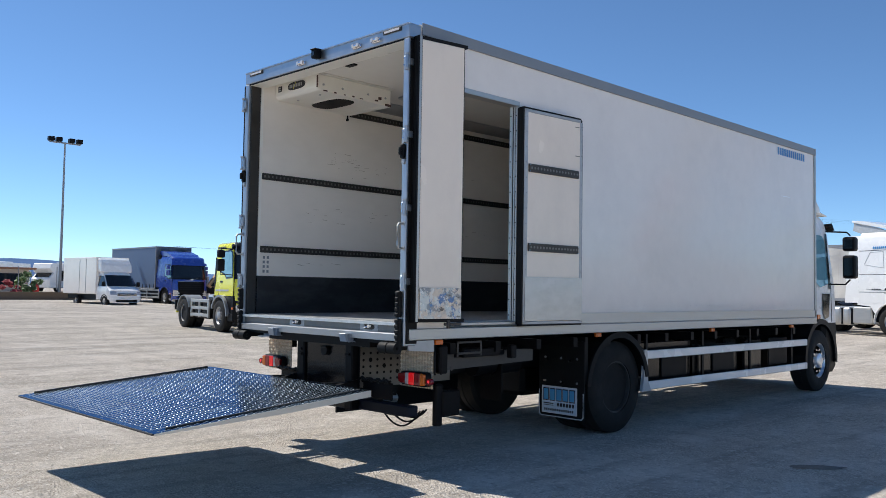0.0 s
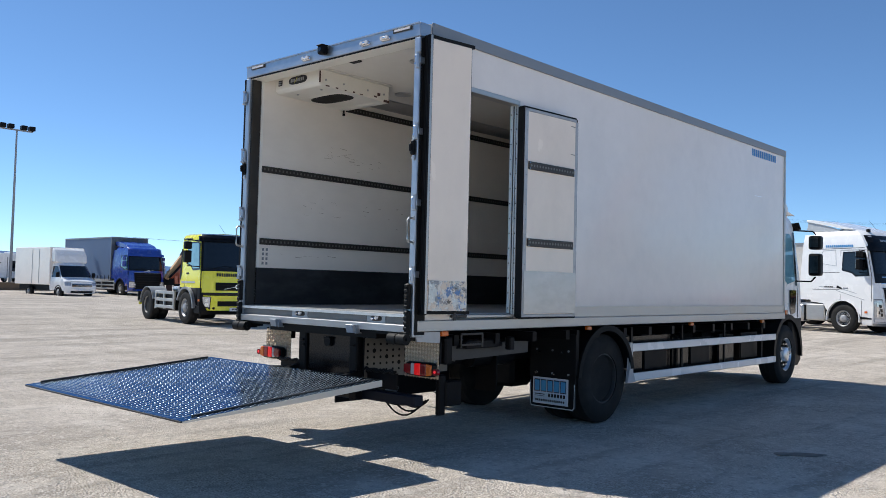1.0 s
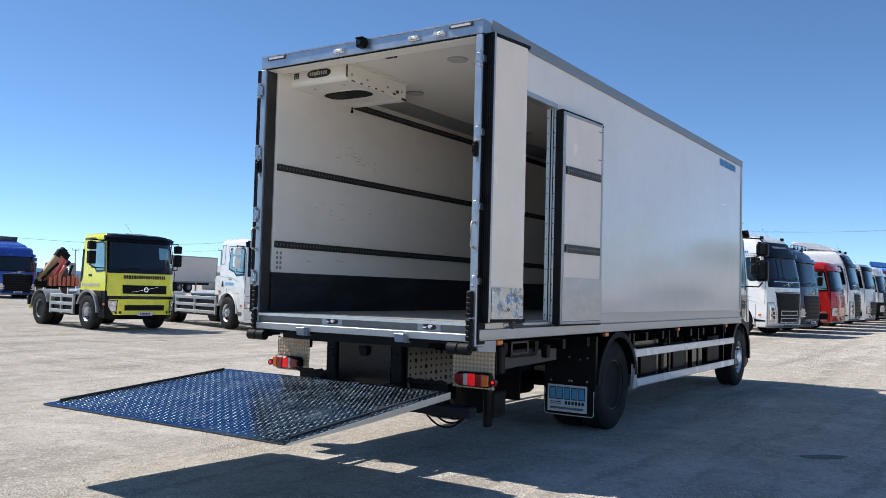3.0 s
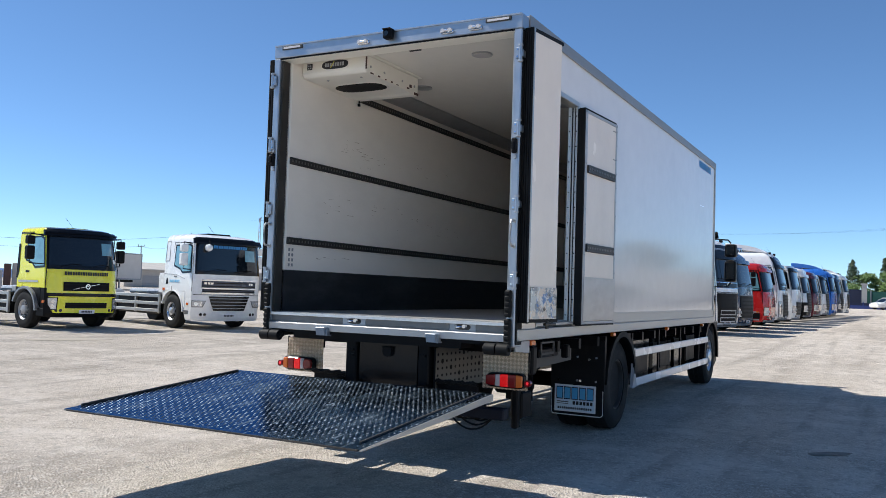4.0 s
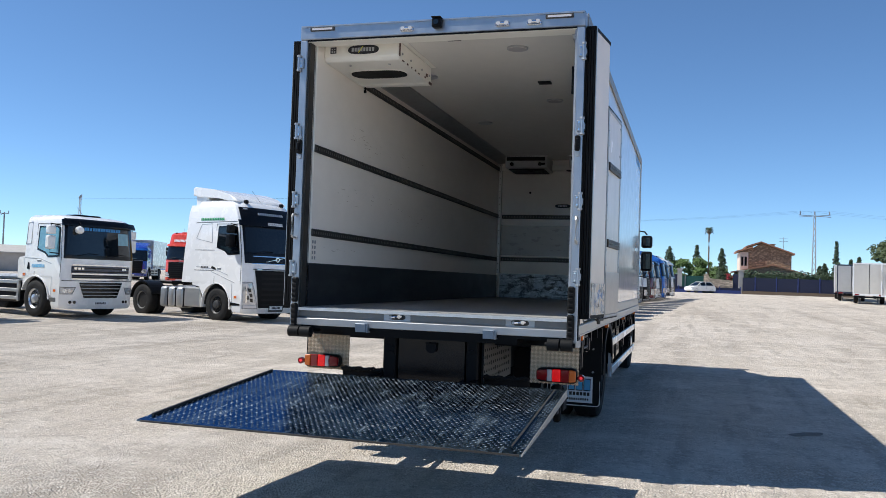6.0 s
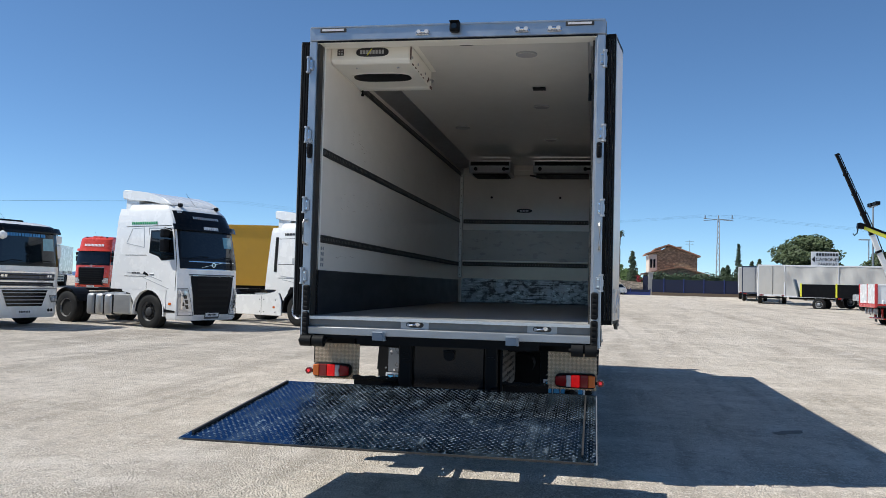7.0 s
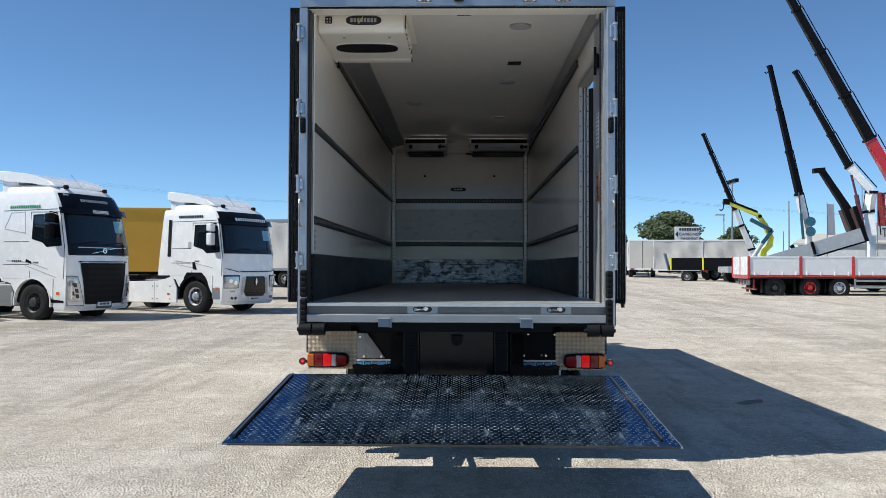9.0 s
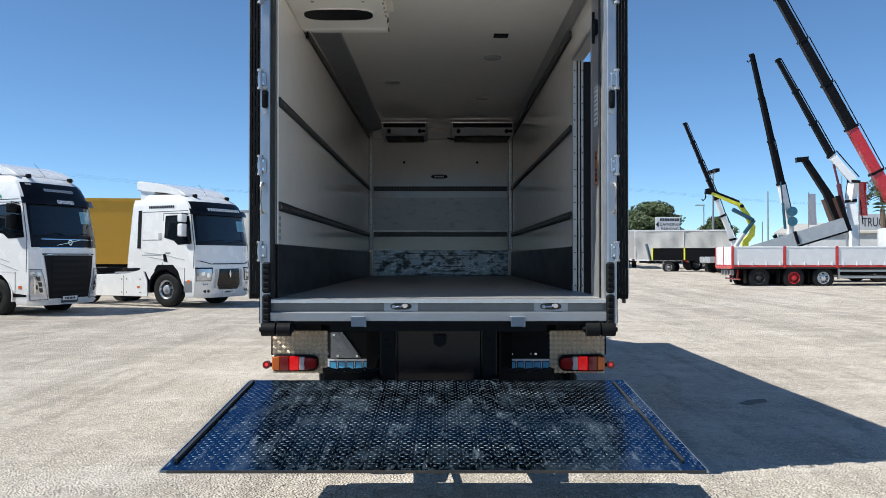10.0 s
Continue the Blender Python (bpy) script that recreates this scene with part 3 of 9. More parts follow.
def lorry(m, label, colour, roof=3.45, style="tall", back=-1.1, low=None, grille=BLACK, grille_z=(0.62, 1.72), grille_w=0.72, head_z=(0.62, 0.98), visor=None, spoiler=False,
          mirror=BLACK, rim=RIMS, tail="tractor", base=None, text=None, side_text=None, badge=True, band=None, plate=True, name="lorry", roof_lights=False, length=3.7, glassz=None,
          bumper=None, tank=ALU, group="", split_grille=None, windscreen_text=None, arch_mat=None, far_daylight=False, width=1.22, head_u=0.62, lower_lip=None, band_w=0.975, grille_taper=-0.06, mirrors=(1, -1), loops=(), levels=None, d=None, wheel_y=None, badge_z=None, steps=True, mirror_dy=None, screen_s=0.985, lamps=True, recess=True, deflector=True):
    """A parked lorry with its cab, wheels, chassis, tanks and fittings. x = 0 is the front axle."""
    L = thing(name, m, label, "truck", group)
    lv = [(*l, back) for l in levels] if levels else cab_levels(roof, width, back, style)
    cab = Cab(lv, d or (0.26 if style == "low" else 0.22))
    wheel_y = wheel_y or width - 0.04
    R, W = 0.52, 0.31
    low = low or colour
    zb, zl = 1.16, lv[0][0]
    body = one("cab_body", lambda bm: cab.shell(bm, zb, roof), colour, L, smooth=True)
    bump = one("bumper", lambda bm: cab.shell(bm, zl + 0.02, zb, xb=0.7), bumper or low, L, smooth=True)
    # flanks with the wheel cut-out
    def flank(bm, sg):
        a = [(0.66 * math.cos(radians(t)), 0.52 + 0.64 * math.sin(radians(t))) for t in range(170, 5, -15)]
        pts = [(back, zb + 0.02), (back, 1.09), (-0.78, 1.04), (-0.64, 0.82), *[p for p in a if p[0] > -0.6], (0.72, 0.62), (0.72, zb + 0.02)]
        if back > -0.66:
            pts = [(back, zb + 0.02), *[p for p in a if p[0] > back + 0.02], (0.72, 0.62), (0.72, zb + 0.02)]
        prism(bm, pts, "y", sg * (width - 0.07), sg * (width - 0.004))
    for sg in (1, -1):
        one("flank_panel", lambda bm: flank(bm, sg), low, L)
    one("underbody", lambda bm: box(bm, max(back + 0.05, -1.2), 0.9, -width + 0.1, width - 0.1, 0.5, zb), BLACK, L)
    gz = glassz or ((1.98, 2.86) if style == "tall" else (1.80, 2.62))
    # windscreen with its black surround, side windows
    one("screen_surround", lambda bm: cab.fpatch(bm, -screen_s, screen_s, gz[0] - 0.11, max(gz[1] + 0.06, roof - 0.26) if visor is GLOSSB and style == "tall" else gz[1] + 0.06, 0.008, 14, 6), GLOSSB, L, smooth=True)
    ws = one("windscreen", lambda bm: cab.fpatch(bm, 0.04 - screen_s, screen_s - 0.04, gz[0], gz[1], 0.014, 14, 5, taper=0.015), GLASS, L, smooth=True)
    # Pale patch painted on the screen for daylight through the far door window.
    if far_daylight:
        one("far_daylight_patch", lambda bm: cab.fpatch(bm, 0.45, 0.78, gz[0] + 0.33, gz[1] - 0.14, 0.017, 4, 2), GLASSL, ws, "pale patch painted on the windscreen as daylight through the far door")
    many("wiper", lambda bm: [tube(bm, [cab.front(s, gz[0] - 0.03, 0.03), cab.front(s + 0.3, gz[0] + 0.05, 0.035), cab.front(s + 0.55, gz[0] + 0.03, 0.035)], 0.010, 5) for s in (-0.7, 0.1)], BLACK, ws)
    xf = lerp_profile(lv, gz[0], 1) - 0.32
    xt = lerp_profile(lv, gz[1], 1) - 0.32
    xdoor = max(xf - 1.0, back + 0.12)
    for sg in (1, -1):
        a = gz[0] + 0.0
        one("window_surround", lambda bm: cab.spatch(bm, [(xf + 0.04, a - 0.07), (xt + 0.05, gz[1] - 0.06), (xt - 0.1, gz[1] + 0.0), (xdoor - 0.01, gz[1] - 0.02), (xdoor - 0.03, a + 0.12), (xdoor + 0.35, a + 0.02), (xdoor + 0.5, a - 0.10)], sg, 0.006), GLOSSB, L)
        one("door_window", lambda bm: cab.spatch(bm, [(xf - 0.02, a - 0.02), (xt - 0.01, gz[1] - 0.1), (xt - 0.12, gz[1] - 0.05), (xdoor + 0.05, gz[1] - 0.07), (xdoor + 0.03, a + 0.16), (xdoor + 0.38, a + 0.07), (xdoor + 0.53, a - 0.04)], sg, 0.012), GLASSL if style == "low" else GLASS, L, "dark glass")
        def seams(bm):
            pts = [(xf + 0.1, zb), (xf + 0.12, gz[0] - 0.1), (xt + 0.1, gz[1] + 0.04), (xdoor - 0.09, gz[1] + 0.05), (xdoor - 0.09, zb)]
            for p, q in zip(pts, pts[1:]):
                beam(bm, cab.side(p[0], p[1], sg, -0.003), cab.side(q[0], q[1], sg, -0.003), 0.018, 0.016)
            if style == "tall" and back < -0.7:
                for z in (1.55, gz[0] + 0.05):
                    beam(bm, cab.side(back + 0.08, z, sg, -0.004), cab.side(xdoor - 0.12, z, sg, -0.004), 0.018, 0.016)
                beam(bm, cab.side(back + 0.06, gz[1] + 0.1, sg, -0.004), cab.side(xt, gz[1] + 0.12, sg, -0.004), 0.018, 0.016)
        one("door_seam", seams, SEAM if colour is P_WHITE else BLACK, L)
        one("door_handle", lambda bm: box(bm, xdoor + 0.02, xdoor + 0.22, sg * width - 0.01, sg * width + 0.025, 1.58, 1.64, 0.012), GREYM if colour is P_WHITE else BLACK, L)
        if style == "tall" and recess:
            one("flank_recess", lambda bm: cab.spatch(bm, [(back + 0.15, gz[0] + 0.2), (back + 0.4, gz[1] - 0.08), (xdoor - 0.2, gz[1] - 0.08), (xdoor - 0.2, gz[0] + 0.12)], sg, 0.004), low, L)
        one("wheel_arch", lambda bm: arch(bm, 0, sg * 0.82, sg * (max(width, wheel_y) + (0.008 if arch_mat is P_WHITE else 0.02)), 0.635 if arch_mat is P_WHITE else 0.60, 0.665, -10 if back < -0.66 else 0, 188 if back < -0.66 else 160, 0.52), arch_mat or BLACK, L)
        if sg in mirrors:
            mx, my = xt - 0.10, sg * (width + (mirror_dy or (0.2 if mirror is BLACK and style == "low" else 0.12)))
            many("mirror_arm", lambda bm: [tube(bm, [cab.side(xt, gz[1] - 0.0, sg, -0.02), (mx, my, gz[1] + 0.04), (mx + 0.02, my, gz[1] - 0.15)], 0.02), tube(bm, [cab.side(xf, gz[0] + 0.02, sg, -0.02), (mx, my, gz[0] + 0.04), (mx, my, gz[0] + 0.15)], 0.018)], BLACK, L)
            for z0, z1 in ((gz[0] + 0.14, gz[0] + 0.52), (gz[0] + 0.56, gz[0] + 0.80)):
                mm = one("mirror", lambda bm: box(bm, mx - 0.09, mx + 0.1, my - 0.11, my + 0.11, z0, z1, 0.04, 2), mirror, L)
                one("mirror_glass", lambda bm: box(bm, mx - 0.10, mx - 0.092, my - 0.08, my + 0.08, z0 + 0.04, z1 - 0.04), CHROME, mm)
        hz0, hz1 = head_z
        if lamps:
            def hl(bm, off, k):
                def fn(u, v):
                    s = sg * (head_u + k + (0.965 - head_u - 2 * k) * u)
                    z = hz0 + k * 0.5 + (hz1 - hz0 - k) * (v * (1.0 if u > 0.4 else 0.8) + (0.0 if u > 0.4 else 0.1))
                    return cab.front(s, z, off)
                grid(bm, fn, 6, 3)
            h = one("headlamp", lambda bm: hl(bm, 0.012, 0.0), HEADL, L, "clear lens over bright reflectors", smooth=True)
            many("reflector", lambda bm: [cyl(bm, cab.front(sg * u, (hz0 + hz1) / 2, 0.008), cab.front(sg * u, (hz0 + hz1) / 2, 0.022), 0.19 * min(0.3, hz1 - hz0), 12) for u in (head_u + 0.09, head_u + 0.2)], ALUD, h)
            one("lamp_surround", lambda bm: cab.fpatch(bm, *sorted((sg * (head_u - 0.015), sg * 0.98)), hz0 - 0.015, hz1 + 0.015, 0.007), GLOSSB, h)
            if hz1 - hz0 > 0.5:
                one("lamp_bar", lambda bm: (cab.fpatch(bm, *sorted((sg * (head_u + 0.05), sg * (head_u + 0.08))), hz0 + 0.10, hz1 - 0.12, 0.022), cab.fpatch(bm, *sorted((sg * (head_u + 0.08), sg * (head_u + 0.19))), hz0 + 0.30, hz0 + 0.33, 0.022), cab.fpatch(bm, *sorted((sg * (head_u + 0.12), sg * (head_u + 0.15))), hz0 + 0.33, hz1 - 0.10, 0.022)), CHROME, h)
                one("turn_lamp", lambda bm: cab.fpatch(bm, *sorted((sg * (head_u - 0.02), sg * 0.96)), hz0 - 0.10, hz0 - 0.025, 0.016), CLEAR, L)
            one("lamp_strip", lambda bm: cab.fpatch(bm, *sorted((sg * (head_u + 0.03), sg * 0.95)), hz0 + 0.01, hz0 + 0.04, 0.02), CLEAR, h)
        one("indicator", lambda bm: box(bm, 0.86, 0.96, sg * width - 0.012, sg * width + 0.012, hz0 + 0.12, hz0 + 0.19), ORANGE, L)
        if steps:
            many("step", lambda bm: [box(bm, 0.70, 1.0, sg * (width - 0.03) - 0.035, sg * (width - 0.03) + 0.035, z, z + 0.07, 0.01) for z in (0.38, 0.72)], GREYM, L)
            one("step_well", lambda bm: box(bm, 0.705, 1.02, sg * width - 0.006, sg * width + 0.004, 0.46, 0.71), BLACK, L)
        wheel(L, 0, sg * wheel_y, R, W, sg, rim)
    lip = one("bumper_lip", lambda bm: cab.fpatch(bm, -0.98, 0.98, zl + 0.0, zl + 0.10, 0.02, 12, 2), lower_lip or GREYM, bump)
    # grilles
    if split_grille:
        for z0, z1, w in split_grille:
            g = one("grille", lambda bm: cab.fpatch(bm, -w, w, z0, z1, 0.016), grille, L)
            n = max(2, int((z1 - z0) / 0.09))
            many("grille_slat", lambda bm: [cab.fpatch(bm, -w * 0.97, w * 0.97, z0 + (z1 - z0) * (i + 0.3) / n, z0 + (z1 - z0) * (i + 0.3) / n + 0.025, 0.03, 8, 1) for i in range(n)], RUBBER, g)
    else:
        z0, z1 = grille_z
        g = one("grille", lambda bm: cab.fpatch(bm, -grille_w, grille_w, z0, z1, 0.016, taper=grille_taper), grille, L)
        n = max(3, int((z1 - z0) / 0.15))
        many("grille_slat", lambda bm: [cab.fpatch(bm, -grille_w * 0.9, grille_w * 0.9, z0 + (z1 - z0) * (i + 0.3) / n, z0 + (z1 - z0) * (i + 0.3) / n + 0.07, 0.03, 8, 1) for i in range(n)], RUBBER if grille in (GLOSSB, BLACK) else grille, g)
        one("grille_rim", lambda bm: cab.fpatch(bm, -grille_w - 0.03, grille_w + 0.03, z1 + 0.005, z1 + 0.03, 0.024, 8, 1), GREYM, g)
    for z0, z1 in loops:
        w = grille_w * 0.86
        one("intake_rim", lambda bm: (cab.fpatch(bm, -w, w, z0, z0 + 0.035, 0.04), cab.fpatch(bm, -w, w, z1 - 0.035, z1, 0.04), cab.fpatch(bm, -w, -w + 0.035, z0 + 0.035, z1 - 0.035, 0.04), cab.fpatch(bm, w - 0.035, w, z0 + 0.035, z1 - 0.035, 0.04)), P_GREY, g)
    if band:
        one("front_band", lambda bm: cab.fpatch(bm, -band_w, band_w, band[0], band[1], 0.010, 14, 2), band[2], L)
        if band[2] is GLOSSB:
            one("bright_strip", lambda bm: cab.fpatch(bm, -0.75, 0.75, band[1] - 0.13, band[1] - 0.105, 0.02, 10, 1), CHROME, L)
    if badge:
        zc = badge_z or (grille_z[1] + 0.13) if not split_grille else sum(split_grille[-1][:2]) / 2
        bd_ = one("badge", lambda bm: lathe_badge(bm, cab, zc), CHROME, L)
        one("badge_strip", lambda bm: beam(bm, cab.front(-0.40, zc - 0.08, 0.03), cab.front(0.34, zc + 0.08, 0.03), 0.022, 0.01), CHROME, bd_)
    if plate:
        pz_ = zl + 0.11
        p = one("number_plate", lambda bm: cab.fpatch(bm, -0.22, 0.22, pz_, pz_ + 0.11, 0.03, 4, 1), WHITEP, bump, "white plate with dark bars")
        tagged(one("plate_bars", lambda bm: cab.fbars(bm, -0.15, 0.15, pz_ + 0.03, 0.055, 7, 0.036), DARKP, bump), kind="stuff")
    many("fog_lamp", lambda bm: [cyl(bm, cab.front(s, zl + 0.2, -0.01), cab.front(s, zl + 0.2, 0.012), 0.045, 12) for s in (-0.78, -0.68, 0.68, 0.78)], GLASS, bump)
    if visor:
        one("sun_visor", lambda bm: cab.fpatch(bm, -0.985, 0.985, gz[1] + 0.0, gz[1] + 0.17, 0.10, 12, 2, thick=0.05), visor, L)
        if style == "low" and visor is GLOSSB:
            one("roof_brow", lambda bm: cab.fpatch(bm, -0.97, 0.97, gz[1] + 0.12, roof - (0.10 if mirror is P_WHITE else 0.012), 0.02, 12, 4), GLOSSB, L, smooth=True)
    if text:
        tz, tw, tm = text
        tagged(one("lettering", lambda bm: cab.fbars(bm, -tw / 2.44, tw / 2.44, tz, 0.10, 18, 0.02), tm, L, "row of plain bars in place of lettering"), kind="stuff")
    if windscreen_text:
        tz, tw, tm = windscreen_text
        tagged(one("lettering", lambda bm: cab.fbars(bm, -tw / 2.44, tw / 2.44, tz, 0.09 if tz < 3.1 else 0.17, 14, 0.115 if visor and gz[1] < tz < gz[1] + 0.17 else 0.03), tm, L, "row of plain bars in place of lettering"), kind="stuff")
    if side_text:
        tx, tz, tw, tm = side_text
        for sg in (1, -1):
            tagged(one("side_lettering", lambda bm: cab.sbars(bm, tx - tw, tw, tz, 0.08, 14, sg, 0.012), tm, L, "row of plain bars in place of lettering"), kind="stuff")
    if spoiler and deflector:
        def sp(bm):
            pts = [(0.62, roof - 0.10), (0.50, roof + 0.0), (0.15, roof + 0.16), (-0.35, roof + 0.29), (back + 0.05, roof + 0.38), (back - 0.34, roof + 0.41), (back - 0.38, roof + 0.36), (back - 0.36, roof + 0.13), (back - 0.05, roof + 0.10), (-0.2, roof + 0.06), (0.2, roof - 0.08)]
            prism(bm, pts, "y", -1.02, 1.02, 0.04)
            box(bm, back - 0.28, back + 0.3, -0.95, 0.95, roof - 0.25, roof + 0.16, 0.03)
        one("air_deflector", sp, colour, L)
    if spoiler:
        for sg in (1, -1):
            def fin(bm, sg=sg):
                z1 = roof - 0.18
                def sheet(off, inner):
                    def fn(u, v):
                        z = zb + (z1 - zb) * v
                        rear = back - 0.52 + 0.18 * max(0.0, (z - 1.3) / (z1 - 1.3)) ** 0.8
                        return cab.side(back + 0.05 + (rear - back - 0.05) * (1 if inner is None and u > 0.5 else u), z, sg, off if inner is not None else -0.012 - 0.04 * (1 - u))
                    grid(bm, fn, 2, 12)
                sheet(-0.008, 1)
                sheet(-0.05, 1)
            one("side_deflector", fin, colour, L)
            if tail == "tractor_skirt":
                one("gap_strip", lambda bm: cab.spatch(bm, [(back - 0.12, 1.75), (back - 0.12, 2.9), (back + 0.02, 2.9), (back + 0.02, 1.75)], sg, 0.004), RUBBER, L)
    if not spoiler:
        one("roof_hatch", lambda bm: box(bm, 0.0, 0.62, -0.34, 0.34, roof - 0.05, roof + (0.05 if mirror is P_WHITE else 0.015), 0.03, 2), BLACK if style == "low" else colour, L)
    for sg in (1, -1):
        one("roof_marker", lambda bm: box(bm, 0.62, 0.74, sg * 0.72 - 0.06, sg * 0.72 + 0.06, roof - 0.14, roof - 0.03, 0.02), BLACK, L)
    if roof_lights:
        one("roof_bar", lambda bm: tube(bm, [(0.75, -0.95, roof - 0.05), (0.85, -0.9, roof + 0.08), (0.85, 0.9, roof + 0.08), (0.75, 0.95, roof - 0.05)], 0.025), CHROME, L)
        for y in (-0.65, -0.3, 0.3, 0.65):
            one("spot_lamp", lambda bm: cyl(bm, (0.82, y, roof + 0.0), (0.93, y, roof + 0.0), 0.085, 12), CHROME, L)
    one("aerial", lambda bm: tube(bm, [(0.62, -0.1, roof - 0.05), (0.42, -0.28, roof + 0.30)], 0.004, 4), BLACK, L)
    # chassis and rear axle
    for sg in (1, -1):
        one("chassis_rail", lambda bm: box(bm, -length - 1.0, 0.6, sg * 0.40 - 0.04, sg * 0.40 + 0.04, 0.72, 0.98), BLACK, L)
    many("cross_member", lambda bm: [box(bm, x, x + 0.1, -0.35, 0.35, 0.75, 0.95) for x in np.arange(-length - 0.95, -0.9, 0.8)], BLACK, L)
    for sg in (1, -1):
        wheel(L, -length, sg * 1.21, R, 0.28, sg, rim if tail != "tractor" else RIMS, twin=True)
        one("mudguard", lambda bm: arch(bm, -length, sg * 0.66, sg * 1.23, 0.60, 0.63, 20, 175, 0.52), BLACK if tail != "chassis" else GREYM, L)
        if tail == "tractor_skirt":
            one("side_skirt", lambda bm: prism(bm, [(-length + 0.75, 0.30), (-0.72, 0.30), (-0.72, 0.75), (back + 0.1, zb - 0.02), (back - 0.5, 0.98), (-length + 0.75, 0.95)], "y", sg * 1.19 - 0.025, sg * 1.19 + 0.025, 0.015), low, L)
        elif tail == "tractor":
            for k, x0 in enumerate((-2.75, -2.35, -1.95)):
                one("fuel_tank", lambda bm: box(bm, x0, x0 + 0.36, sg * 0.93 - 0.26, sg * 0.93 + 0.26, 0.34, 1.0, 0.10, 3), tank if k else GREYM, L, "bright metal tank section", smooth=True)
            one("tank_cover", lambda bm: box(bm, -1.5, -0.74, sg * 1.0 - 0.19, sg * 1.0 + 0.19, 0.4, 1.02, 0.05, 2), tank, L, "ribbed metal locker")
            one("tank_middle", lambda bm: box(bm, -2.76, -1.52, sg * 0.92 - 0.22, sg * 0.92 + 0.22, 0.38, 0.96), BLACK, L)
        else:
            many("side_guard", lambda bm: [box(bm, -length + 0.75, -0.78, sg * 1.19 - 0.02, sg * 1.19 + 0.02, z, z + 0.1, 0.008) for z in (0.45, 0.68, 0.92)], ALU, L, "bright side guard rail")
            many("guard_post", lambda bm: [box(bm, x, x + 0.09, sg * 1.18 - 0.035, sg * 1.18 + 0.035, 0.42, 1.03, 0.008) for x in (-length + 0.72, -0.86, 0.5 * (-0.8 - length) + 0.3)], ALU, L)
            one("tank", lambda bm: box(bm, -length + 0.85, -0.9, sg * 0.84 - 0.3, sg * 0.84 + 0.3, 0.38, 1.0, 0.06), BLACK, L)
    if tail in ("tractor", "tractor_skirt"):
        one("fifth_wheel", lambda bm: prism(bm, [(-length - 0.55, -0.42), (-length - 0.1, -0.45), (-length + 0.35, -0.3), (-length + 0.35, 0.3), (-length - 0.1, 0.45), (-length - 0.55, 0.42)], "z", 1.06, 1.16, 0.02), BLACK, L)
        one("catwalk", lambda bm: box(bm, -length + 0.9, min(back - 0.05, -1.0), -0.5, 0.5, 0.98, 1.02), ALUD, L)
    elif tail == "chassis":
        for y in (-0.3, 0.3):
            one("hydraulic_ram", lambda bm: cyl(bm, (-length + 0.2, y, 1.08), (back - 0.3, y, 1.12), 0.09, 10), P_GREY, L)
        one("body_bracket", lambda bm: box(bm, back - 0.6, back - 0.15, -0.9, 0.9, 1.0, 1.2, 0.03), P_GREY, L)
        one("tail_plate", lambda bm: box(bm, -length - 1.05, -length - 0.98, -1.15, 1.15, 0.62, 0.95), BLACK, L)
        many("tail_marker", lambda bm: [box(bm, -length - 1.07, -length - 1.05, sg * 0.95 - 0.15, sg * 0.95 + 0.15, 0.5, 0.6) for sg in (1, -1)], EMBER, L)
    if base:
        base(L, cab, back, length)
    return L


def lathe_badge(bm, cab, zc):
    c = cab.front(0, zc, 0.02)
    n = 16
    A = [bm.verts.new(c + Vector((0.02, 0.075 * math.cos(2 * math.pi * i / n), 0.075 * math.sin(2 * math.pi * i / n)))) for i in range(n)]
    B = [bm.verts.new(c + Vector((0.02, 0.05 * math.cos(2 * math.pi * i / n), 0.05 * math.sin(2 * math.pi * i / n)))) for i in range(n)]
    for i in range(n):
        bm.faces.new((A[i], A[(i + 1) % n], B[(i + 1) % n], B[i]))


# ---- the box truck ----
TX, TY = 4.75, 6.52
T = thing("box_truck", pose(TX, TY, 0, 0, 0, 0), "white refrigerated box truck with rear and side doors standing open", "truck")
HW, IW = 1.30, 1.212
FZ, CZ, RZ = 1.302, 3.83, 3.905
XF, XB = 8.69, 8.10

wall_l = one("side_wall", lambda bm: box(bm, 0.09, XF, IW + 0.027, HW, 1.24, 3.88), WHITE, T, "white side wall panel")
def right_wall(bm):
    box(bm, 0.09, 0.45, -HW, -IW - 0.03, 1.24, 3.88)
    box(bm, 1.43, XF, -HW, -IW - 0.03, 1.24, 3.88)
    box(bm, 0.45, 1.43, -HW, -IW - 0.03, 3.41, 3.88)
wall_r = one("side_wall", right_wall, WHITE, T, "white side wall panel with a doorway")
one("front_wall", lambda bm: box(bm, XB, XF - 0.004, -IW - 0.028, IW + 0.028, 1.24, RZ - 0.102), WHITE, T)
one("roof", lambda bm: box(bm, 0.095, XF, -HW + 0.002, HW - 0.002, 3.882, RZ, 0.02), WHITE, T)
one("ceiling_lining", lambda bm: box(bm, 0.09, XB, -IW, IW, CZ - 0.02, CZ - 0.003), CEIL, T, "glossy cream ceiling lining")
one("wall_lining", lambda bm: box(bm, 0.09, XB, IW, IW + 0.026, 1.705, CZ - 0.02), CREAM, wall_l, "cream interior lining, scuffed")
def lining_r(bm):
    box(bm, 1.43, XB, -IW - 0.026, -IW, 1.705, CZ - 0.02)
    box(bm, 0.45, 1.43, -IW - 0.026, -IW, 3.41, CZ - 0.02)
one("wall_lining", lining_r, CREAM, wall_r, "cream interior lining")
jamb = one("jamb_lining", lambda bm: box(bm, 0.09, 0.45, -IW - 0.026, -IW, 1.28, CZ - 0.02), ALUD, wall_r, "dull grey metal jamb beside the doorway")
